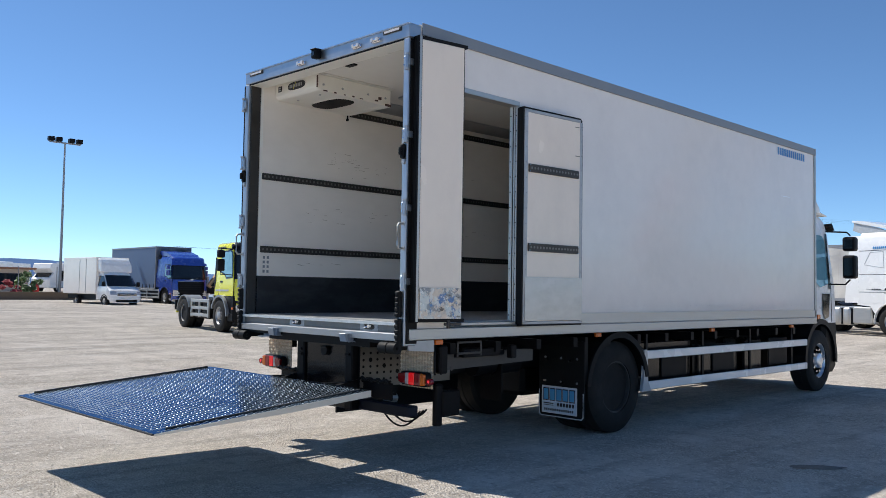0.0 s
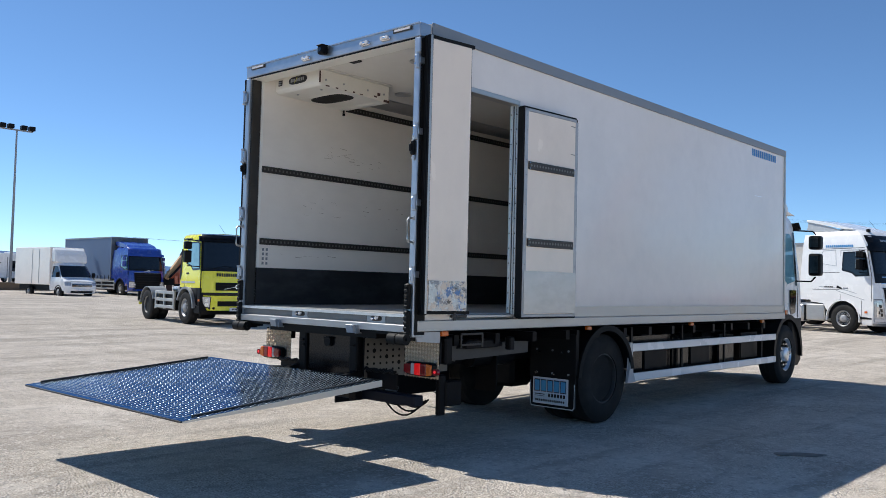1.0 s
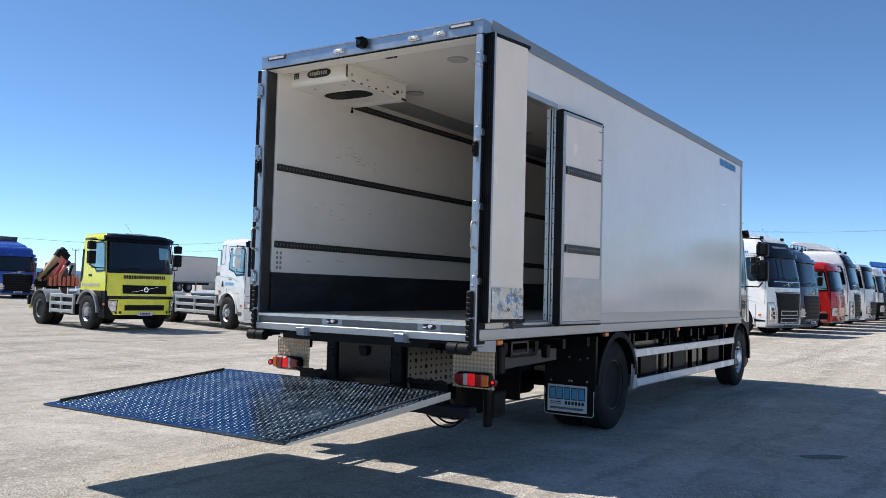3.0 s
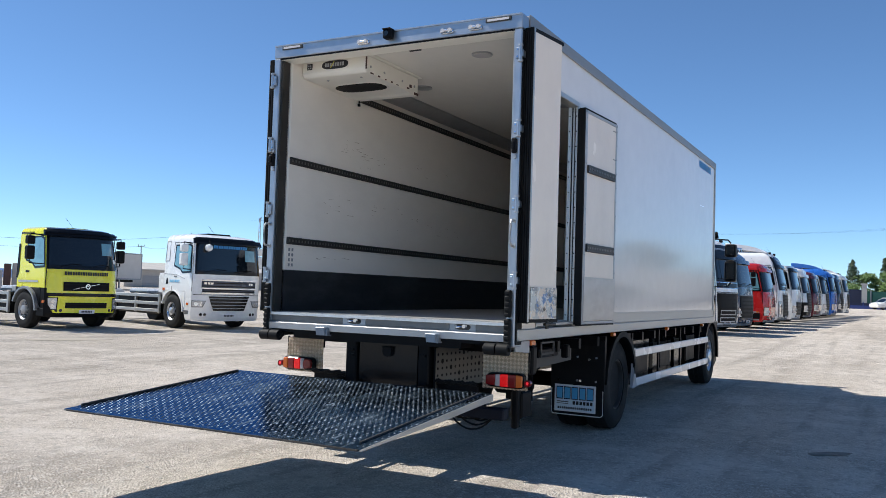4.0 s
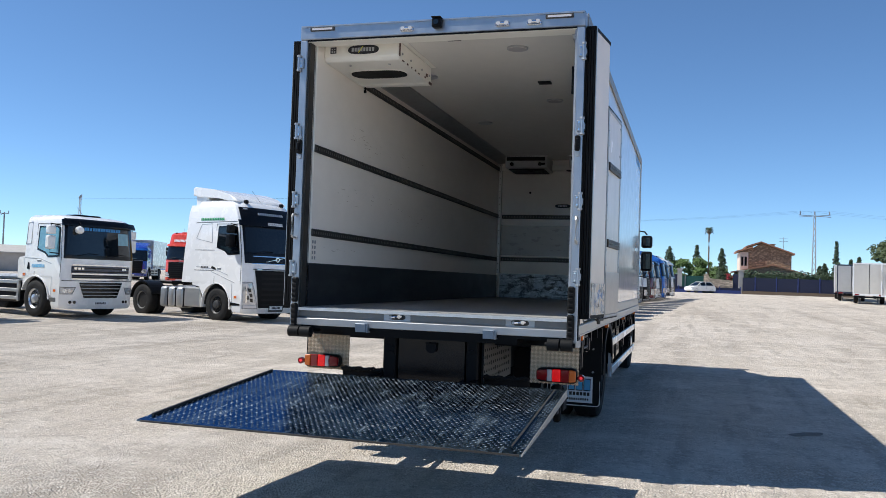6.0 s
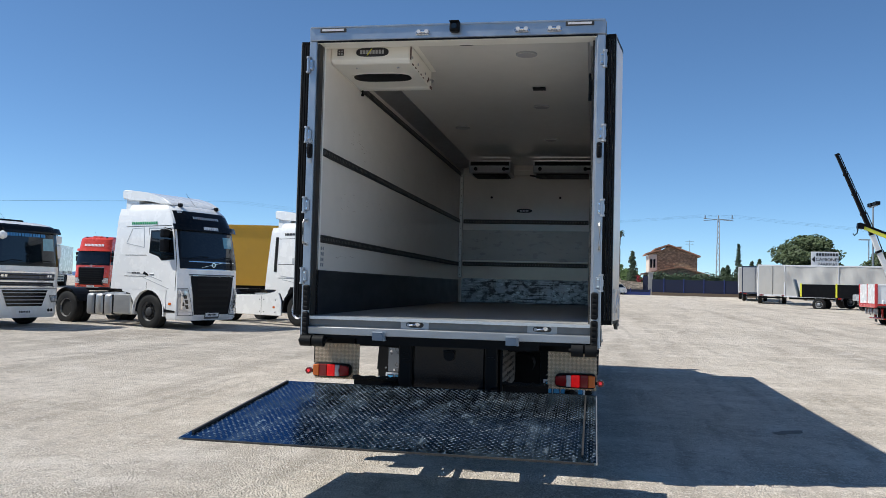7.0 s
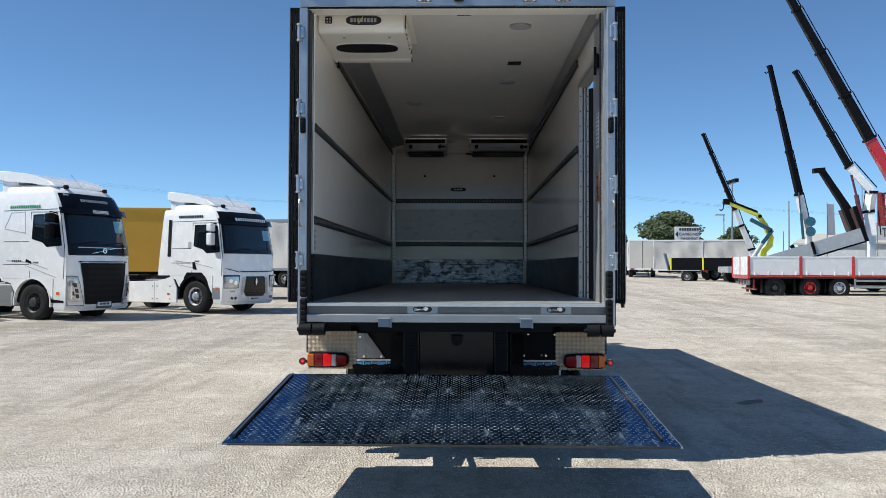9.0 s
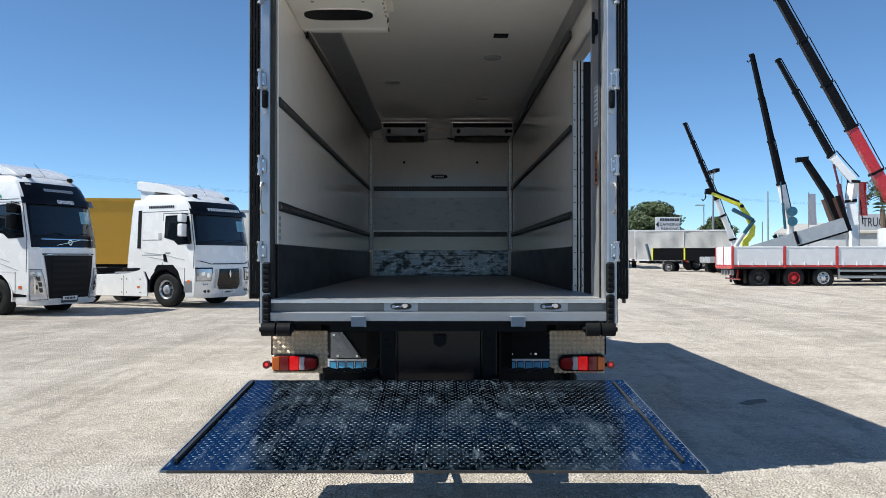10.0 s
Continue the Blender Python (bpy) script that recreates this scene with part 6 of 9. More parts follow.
    one("wheel_arch", lambda bm: arch(bm, 9.20, sg * 0.8, sg * 1.20, 0.58, 0.66, -6, 186, 0.55), BLACK, T)
    wheel(T, 9.20, sg * 1.16, 0.50, 0.31, sg, RIMB, lift=0.035)
one("spare_axle", lambda bm: (cyl(bm, (3.25, -0.7, 0.53), (3.25, 0.7, 0.53), 0.09, 12), box(bm, 2.85, 3.27, -0.2, 0.2, 0.35, 0.72, 0.05)), BLACK, T)
many("air_tank", lambda bm: [cyl(bm, (1.6, y, 0.80), (2.3, y, 0.80), 0.11, 16) for y in (-0.54, 0.54)], BLACK, T, smooth=True)
# cab
def main_cab():
    lv = [(z, 8.78 + xf, w, 8.78 + xb) for z, xf, w, xb in cab_levels(2.95, 1.16, 0.0, "low")]
    cab = Cab(lv)
    body = one("cab_body", lambda bm: cab.shell(bm, 1.14, 2.95), P_WHITE, T, "white cab", smooth=True)
    one("bumper", lambda bm: cab.shell(bm, 0.32, 1.14, xb=9.42), BLACK, T, smooth=True)
    one("windscreen", lambda bm: cab.fpatch(bm, -0.93, 0.93, 1.80, 2.66, 0.012), GLASS, T)
    one("grille", lambda bm: cab.fpatch(bm, -0.7, 0.7, 0.7, 1.6, 0.012), GLOSSB, T)
    for sg in (1, -1):
        one("door_window", lambda bm: cab.spatch(bm, [(9.55, 1.78), (9.50, 2.5), (9.4, 2.58), (8.9, 2.58), (8.87, 1.92), (9.2, 1.72)], sg), GLASSL, T, "blue-tinted side glass")
        one("lower_window", lambda bm: cab.spatch(bm, [(9.3, 1.62), (9.62, 1.62), (9.58, 1.24), (9.4, 1.2), (9.33, 1.3)], sg), GLASS, T)
        one("quarter_pillar", lambda bm: cab.spatch(bm, [(9.66, 1.7), (9.6, 2.62), (9.53, 2.62), (9.57, 1.7)], sg, 0.014), GLOSSB, T)
        one("door_seam", lambda bm: [beam(bm, cab.side(a, z0, sg), cab.side(b, z1, sg), 0.012, 0.012) for a, z0, b, z1 in ((8.84, 1.15, 8.84, 2.62), (9.72, 1.15, 9.68, 1.8))], BLACK, T)
        mx, my = 9.95, sg * 1.38
        many("mirror_arm", lambda bm: (tube(bm, [cab.side(9.6, 2.66, sg, -0.02), (mx, my - sg * 0.05, 2.66), (mx + 0.02, my, 2.6)], 0.014), tube(bm, [cab.side(9.6, 1.78, sg, -0.02), (mx - 0.1, my - sg * 0.04, 1.78), (mx, my, 1.86)], 0.014)), BLACK, T)
        mm = one("mirror", lambda bm: (box(bm, mx - 0.08, mx + 0.1, my - 0.105, my + 0.105, 1.88, 2.27, 0.04, 2), box(bm, mx - 0.08, mx + 0.1, my - 0.105, my + 0.105, 2.34, 2.58, 0.04, 2)), BLACK, T, "black mirror housing")
        many("mirror_glass", lambda bm: (box(bm, mx - 0.09, mx - 0.082, my - 0.07, my + 0.07, 1.93, 2.22), box(bm, mx - 0.09, mx - 0.082, my - 0.07, my + 0.07, 2.38, 2.54)), GLASS, mm)
        one("headlamp", lambda bm: grid(bm, lambda u, v: cab.front(sg * (0.66 + 0.31 * u), 0.6 + 0.3 * v, 0.02), 5, 2), HEADL, T)
        one("indicator", lambda bm: box(bm, 9.1, 9.2, sg * 1.16 - 0.02, sg * 1.16 + 0.02, 1.2, 1.28), ORANGE, T)
    one("roof_deflector", lambda bm: prism(bm, [(9.75, 2.92), (9.25, 3.0), (9.1, 3.2), (8.84, 3.42), (8.8, 2.9)], "y", -1.14, 1.14, 0.04), P_WHITE, T)
    one("visor", lambda bm: cab.fpatch(bm, -0.98, 0.98, 2.68, 2.8, 0.12, 10, 2, thick=0.03), GLOSSB, T)
main_cab()

# tail-lift platform, lowered behind the truck
PX0, PZ0, PX1, PZ1 = -2.24, 0.60, -0.38, 0.755
pf = thing("lift_platform", pose(TX, TY, 0, 0, 0, 0), "dark steel tread-plate tail-lift platform lowered behind the truck", "tail lift")
def pz(x):
    return PZ0 + (PZ1 - PZ0) * (x - PX0) / (PX1 - PX0)
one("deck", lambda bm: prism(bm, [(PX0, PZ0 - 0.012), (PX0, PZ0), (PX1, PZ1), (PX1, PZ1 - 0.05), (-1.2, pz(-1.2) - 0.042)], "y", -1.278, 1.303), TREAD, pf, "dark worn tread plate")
one("edge_rail", lambda bm: [prism(bm, [(PX0, PZ0 - 0.014), (PX0, PZ0 - 0.003), (PX1, PZ1 - 0.003), (PX1, PZ1 - 0.054), (-1.2, pz(-1.2) - 0.046)], "y", a, b) for a, b in ((-1.287, -1.2785),)], ALU, pf, "pale aluminium edge")
one("edge_rail", lambda bm: prism(bm, [(PX0, PZ0 - 0.014), (PX0, PZ0 - 0.003), (PX1, PZ1 - 0.003), (PX1, PZ1 - 0.054), (-1.2, pz(-1.2) - 0.046)], "y", 1.3035, 1.312), ALU, pf, "pale aluminium edge")
one("edge_ridge", lambda bm: [beam(bm, (PX0 + 0.12, y, pz(PX0 + 0.12) + 0.006), (PX1 - 0.05, y, pz(PX1 - 0.05) + 0.004), 0.016, 0.022) for y in (1.268,)], RAIL, pf)
one("edge_ridge", lambda bm: beam(bm, (PX0 + 0.12, -1.20, pz(PX0 + 0.12) + 0.004), (PX1 - 0.05, -1.20, pz(PX1 - 0.05) + 0.004), 0.012, 0.012), RAIL, pf)
one("hinge_tube", lambda bm: cyl(bm, (PX1 + 0.02, -1.15, PZ1 - 0.05), (PX1 + 0.02, 1.15, PZ1 - 0.05), 0.035, 12), BLACK, pf)
one("tip_strip", lambda bm: box(bm, PX0 - 0.012, PX0 + 0.002, -1.27, 1.27, PZ0 - 0.012, PZ0 - 0.001), RAIL, pf)
def lozenges(bm):
    slope = (PZ1 - PZ0) / (PX1 - PX0)
    nx, ny = 50, 64
    for i in range(nx):
        for j in range(ny):
            x = PX0 + 0.06 + (PX1 - PX0 - 0.12) * i / (nx - 1)
            y = -1.268 + 2.55 * (j + 0.5 * (i % 2)) / ny
            if -1.214 < y < -1.186 or y > 1.25:
                continue
            a, b = (0.0160, 0.0048) if (i + j) % 2 else (0.0055, 0.0120)
            z = pz(x) + 0.0003
            vs = [bm.verts.new((x + dx, y + dy, z + slope * dx)) for dx, dy in ((-a, 0), (0, -b), (a, 0), (0, b))]
            t = bm.verts.new((x, y, z + 0.0024))
            for k in range(4):
                bm.faces.new((vs[k], vs[(k + 1) % 4], t))
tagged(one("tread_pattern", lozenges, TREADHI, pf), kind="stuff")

# ---- parked lorries in the yard ----
ROW = "lorries parked in the far row"
FAN = "lorries parked beside the truck"


def yellow_fittings(L, cab, back, length):
    one("panel_gap", lambda bm: cab.fpatch(bm, -0.93, 0.93, 0.94, 1.02, 0.014), GLOSSB, L)
    one("lower_panel", lambda bm: cab.fpatch(bm, -0.96, 0.96, 1.022, 1.18, 0.004), P_YELLOW, L)
    for sg in (1, -1):
        h = one("headlamp", lambda bm: cab.ftrap(bm, 0.57, sg * 0.79, sg * 0.93, 0.88, sg * 0.77, sg * 0.94, 0.022), HEADL, L, "clear twin-reflector headlamp", smooth=True)
        many("reflector", lambda bm: [cyl(bm, cab.front(sg * 0.855, z, 0.02), cab.front(sg * 0.855, z, 0.032), 0.055, 12) for z in (0.65, 0.79)], CHROME, h)
        one("lamp_surround", lambda bm: cab.ftrap(bm, 0.55, sg * 0.77, sg * 0.945, 0.90, sg * 0.75, sg * 0.955, 0.016), GLOSSB, h)
        one("corner_guard", lambda bm: cab.ftrap(bm, 0.36, sg * 0.80, sg, 0.74, sg * 0.95, sg, 0.024), BLACK, L)
        one("rear_quarter_panel", lambda bm: cab.spatch(bm, [(back + 0.03, 1.42), (back + 0.03, 2.40), (back + 0.13, 2.40), (back + 0.17, 1.62), (back + 0.1, 1.42)], sg, 0.010), BLACK, L)
        one("grab_strip", lambda bm: cab.spatch(bm, [(back + 0.16, 1.30), (back + 0.16, 1.36), (0.62, 1.36), (0.62, 1.31)], sg, 0.010), P_GREY, L)
        tagged(one("roof_lettering", lambda bm: cab.sbars(bm, back + 0.1, 0.7, 2.68, 0.06, 12, sg, 0.01), DARKP, L, "row of plain bars in place of lettering"), kind="stuff")
        one("pillar_step", lambda bm: box(bm, 0.55, 1.0, sg * 1.06 - 0.05, sg * 1.06 + 0.05, 0.36, 0.60, 0.03), BLACK, L)
    one("brow_lip", lambda bm: cab.fpatch(bm, -0.97, 0.97, 2.70, 2.74, 0.13, thick=0.05), GLOSSB, L)
    one("screen_sticker", lambda bm: cab.fpatch(bm, 0.80, 0.90, 1.90, 2.02, 0.02), WHITEP, L)


lorry(stand(15.03, 24.02, -98), "lime-yellow day-cab chassis lorry with a black visor", P_YELLOW, 2.88, "low", -0.62, width=1.10, visor=GLOSSB, mirror=BLACK, rim=RIMS, tail="chassis", low=BLACK, bumper=BLACK, band_w=0.93,
      levels=[(0.34, 1.20, 1.05), (0.46, 1.26, 1.09), (1.0, 1.27, 1.10), (1.5, 1.24, 1.10), (1.8, 1.20, 1.09), (2.62, 1.05, 1.045), (2.74, 1.0, 1.03), (2.83, 0.92, 0.98), (2.88, 0.66, 0.86)], d=0.32, wheel_y=1.17, lamps=False, steps=False, mirror_dy=0.30, screen_s=0.97,
      split_grille=[(0.60, 0.76, 0.58), (1.09, 1.34, 0.64)], band=(0.47, 0.93, P_YELLOW), text=(1.53, 1.5, DARKP), length=3.1, group=FAN, arch_mat=GREYM, far_daylight=True, lower_lip=BLACK, base=yellow_fittings)


def quarter_fittings(L, cab, back, length):
    one("bumper_crease", lambda bm: cab.fpatch(bm, -0.97, 0.97, 1.055, 1.075, 0.006), SEAM, L)
    g = one("lower_grille", lambda bm: cab.ftrap(bm, 0.58, -0.46, 0.46, 1.02, -0.60, 0.60, 0.018), GLOSSB, L, "dark trapezoid air intake")
    many("grille_slat", lambda bm: [cab.ftrap(bm, z, -0.46 - 0.3 * (z - 0.58), 0.46 + 0.3 * (z - 0.58), z + 0.025, -0.47 - 0.3 * (z - 0.58), 0.47 + 0.3 * (z - 0.58), 0.03) for z in (0.64, 0.74, 0.84, 0.94)], GREYM, g)
    many("grille_trim", lambda bm: [cab.fpatch(bm, -0.80, 0.80, z, z + 0.035, 0.03) for z in (1.10, 1.245, 1.50)], CHROME, L, "bright trim strips between the grilles")
    tagged(one("badge_lettering", lambda bm: (cab.fbars(bm, -0.74, -0.48, 1.385, 0.06, 3, 0.034), cab.fbars(bm, 0.56, 0.70, 1.385, 0.06, 2, 0.034)), CHROME, L), kind="stuff")
    one("front_mirror", lambda bm: lathe(bm, [(-0.10, 0.02), (-0.085, 0.085), (0.0, 0.12), (0.085, 0.085), (0.10, 0.02)], (cab.front(-0.74, 2.5, 0.18).x, cab.front(-0.74, 2.5).y, 2.50), 14, closed=True), P_WHITE, L, "white rounded front mirror", smooth=True)
    one("mirror_stalk", lambda bm: tube(bm, [cab.front(-0.66, 2.78, 0.0), cab.front(-0.68, 2.66, 0.17), cab.front(-0.74, 2.52, 0.17)], 0.014), BLACK, L)
    one("roof_spoiler_lip", lambda bm: box(bm, 0.1, 0.62, -0.42, 0.42, 2.90, 2.99, 0.035, 2), GLOSSB, L, "low black roof hatch")
    for sg in (1, -1):
        h = one("headlamp", lambda bm: cab.ftrap(bm, 0.70, sg * 0.76, sg * 0.975, 0.87, sg * 0.68, sg * 0.985, 0.016), HEADL, L, "clear headlamp with a bright bowl", smooth=True)
        many("reflector", lambda bm: [cyl(bm, cab.front(sg * u, 0.785, 0.012), cab.front(sg * u, 0.785, 0.026), 0.06, 12) for u in (0.80, 0.90)], CHROME, h)
        one("lamp_surround", lambda bm: cab.ftrap(bm, 0.68, sg * 0.74, sg * 0.985, 0.885, sg * 0.66, sg * 0.992, 0.010), SEAM, h)
        one("rear_quarter", lambda bm: prism(bm, [(back - 0.26, 1.08), (back - 0.26, 1.62), (back - 0.20, 1.70), (back + 0.08, 1.72), (back + 0.08, 1.08)], "y", sg * 1.05, sg * 1.205, 0.02), P_WHITE, L)
        one("quarter_recess", lambda bm: cab.line(bm, [(back + 0.07, 2.08), (back + 0.10, 2.70), (back + 0.30, 2.72), (back + 0.32, 2.10), (back + 0.07, 2.08)], sg, 0.012), P_GREY, L)
        one("side_crease", lambda bm: cab.line(bm, [(back + 0.02, 1.69), (0.2, 1.66), (0.72, 1.53)], sg), P_GREY, L)
        one("air_intake", lambda bm: cab.spatch(bm, [(back + 0.2, 1.36), (back + 0.34, 1.36), (back + 0.31, 1.54), (back + 0.24, 1.56)], sg, 0.008), BLACK, L)
        one("side_marker", lambda bm: box(bm, back + 0.02, back + 0.14, sg * 1.205 - 0.01, sg * 1.205 + 0.012, 1.16, 1.24), ORANGE, L)
        one("entry_step", lambda bm: box(bm, 0.70, 0.98, sg * 1.18 - 0.03, sg * 1.18 + 0.03, 0.46, 0.58, 0.01), SEAM, L)


lorry(stand(18.8, 22.0, -105.0), "white sleeper-cab chassis lorry with chrome grille strips", P_WHITE, 2.93, "low", -0.62, width=1.20, lower_lip=P_WHITE, grille=P_NAVY, visor=GLOSSB, mirror=P_WHITE, rim=RIMB, tail="chassis",
      levels=[(0.26, 1.25, 1.16), (0.38, 1.31, 1.20), (1.05, 1.33, 1.205), (1.60, 1.35, 1.20), (1.76, 1.35, 1.19), (2.66, 1.27, 1.14), (2.78, 1.21, 1.12), (2.87, 1.08, 1.06), (2.93, 0.78, 0.94)], d=0.2, wheel_y=1.22, lamps=False, steps=False, mirror_dy=0.16, screen_s=0.965, badge=False, arch_mat=P_WHITE,
      split_grille=[(1.14, 1.24, 0.78), (1.29, 1.49, 0.80)], windscreen_text=(2.50, 1.3, BLUEP), side_text=(0.42, 1.42, 0.6, CYANP), length=4.6, group=FAN, far_daylight=True, base=quarter_fittings)

HIGH_ROOF = [(0.30, 1.30, 1.15), (0.40, 1.36, 1.19), (1.0, 1.40, 1.19), (1.74, 1.38, 1.19), (2.08, 1.33, 1.19), (2.95, 1.14, 1.15), (3.18, 1.05, 1.14), (3.47, 0.88, 1.10), (3.63, 0.70, 1.04), (3.71, 0.45, 0.95), (3.75, 0.15, 0.85)]


def high_roof_fittings(L, cab, back, length):
    one("grille_header", lambda bm: cab.fpatch(bm, -0.76, 0.76, 1.605, 1.64, 0.02), GLOSSB, L)
    tagged(one("header_bars", lambda bm: (cab.fbars(bm, -0.66, -0.5, 1.607, 0.02, 3, 0.026), cab.fbars(bm, 0.58, 0.66, 1.607, 0.02, 1, 0.026)), CHROME, L), kind="stuff")
    one("lower_strip", lambda bm: cab.fpatch(bm, -0.80, 0.80, 1.785, 1.805, 0.016), CHROME, L)
    tagged(one("roof_lettering", lambda bm: cab.fbars(bm, -0.46, 0.46, 3.27, 0.075, 12, 0.03), P_GREY, L, "row of plain bars in place of lettering"), kind="stuff")
    many("roof_slit", lambda bm: [cab.fpatch(bm, a, a + 0.12, 3.42, 3.47, 0.02) for a in (-0.86, 0.74)], P_GREY, L)
    one("plate_recess", lambda bm: cab.fpatch(bm, -0.25, 0.25, 0.345, 0.475, 0.024), SEAM, L)
    for sg in (1, -1):
        h = one("headlamp", lambda bm: cab.ftrap(bm, 0.56, sg * 0.64, sg * 0.955, 1.17, sg * 0.80, sg * 0.985, 0.018, 6, 6), HEADL, L, "tall clear headlamp with bright segments", smooth=True)
        one("lamp_surround", lambda bm: cab.ftrap(bm, 0.44, sg * 0.59, sg * 0.97, 1.24, sg * 0.775, sg * 0.993, 0.010, 6, 6), SEAM, h)
        one("lamp_bezel", lambda bm: cab.ftrap(bm, 0.455, sg * 0.605, sg * 0.965, 1.225, sg * 0.785, sg * 0.99, 0.014, 6, 6), P_GREY, h)
        many("lamp_segment", lambda bm: [cab.ftrap(bm, z, sg * (0.74 + k), sg * (0.80 + k), z + 0.11, sg * (0.755 + k), sg * (0.83 + k), 0.026) for z, k in ((0.64, 0.0), (0.79, 0.02), (0.94, 0.06), (0.72, 0.1))], GLASS, h)
        one("light_blade", lambda bm: cab.ftrap(bm, 0.62, sg * 0.88, sg * 0.915, 1.10, sg * 0.90, sg * 0.93, 0.028), CHROME, h)
        one("turn_lamp", lambda bm: cab.ftrap(bm, 0.465, sg * 0.63, sg * 0.95, 0.545, sg * 0.64, sg * 0.95, 0.024), CLEAR, L)
        one("upper_panel_line", lambda bm: cab.line(bm, [(-1.02, 2.54), (-0.80, 2.96), (-0.30, 2.98), (-0.26, 2.40), (-1.02, 2.52)], sg), P_GREY, L)
        one("roof_line", lambda bm: cab.line(bm, [(back + 0.04, 3.02), (0.72, 3.04)], sg), SEAM, L)
        one("side_crease", lambda bm: cab.line(bm, [(-0.95, 1.66), (-0.1, 1.60), (0.55, 1.42)], sg), P_GREY, L)
        one("lower_crease", lambda bm: cab.line(bm, [(-0.25, 1.52), (0.85, 1.20)], sg), P_GREY, L)
        one("handle_recess", lambda bm: cab.spatch(bm, [(-0.24, 1.62), (-0.02, 1.56), (-0.02, 1.62), (-0.20, 1.70)], sg, 0.010), BLACK, L)
        tagged(one("side_bars", lambda bm: cab.sbars(bm, -0.72, 0.36, 1.62, 0.05, 5, sg, 0.01), DARKP, L), kind="stuff")
        one("bumper_strip", lambda bm: cab.spatch(bm, [(0.68, 0.52), (0.68, 0.62), (1.12, 0.58), (1.12, 0.53)], sg, 0.008), BLACK, L)


lorry(stand(21.45, 17.7, -109.5, -0.05), "white high-roof tractor unit with a black grille and visor", P_WHITE, 3.75, "tall", -1.12, visor=GLOSSB, spoiler=True, mirror=BLACK, rim=RIMD, lower_lip=P_WHITE, tail="tractor", grille_z=(0.47, 1.59), grille_w=0.58, grille_taper=-0.24,
      levels=HIGH_ROOF, width=1.19, d=0.22, glassz=(2.12, 2.92), lamps=False, steps=False, recess=False, badge_z=1.93, screen_s=0.95, arch_mat=P_WHITE,
      band=(1.80, 2.13, GLOSSB), band_w=0.95, side_text=(0.25, 3.08, 1.1, GREENP), mirrors=(-1,), windscreen_text=(2.96, 0.62, WHITEP), length=3.65, group=FAN, far_daylight=True, base=high_roof_fittings)


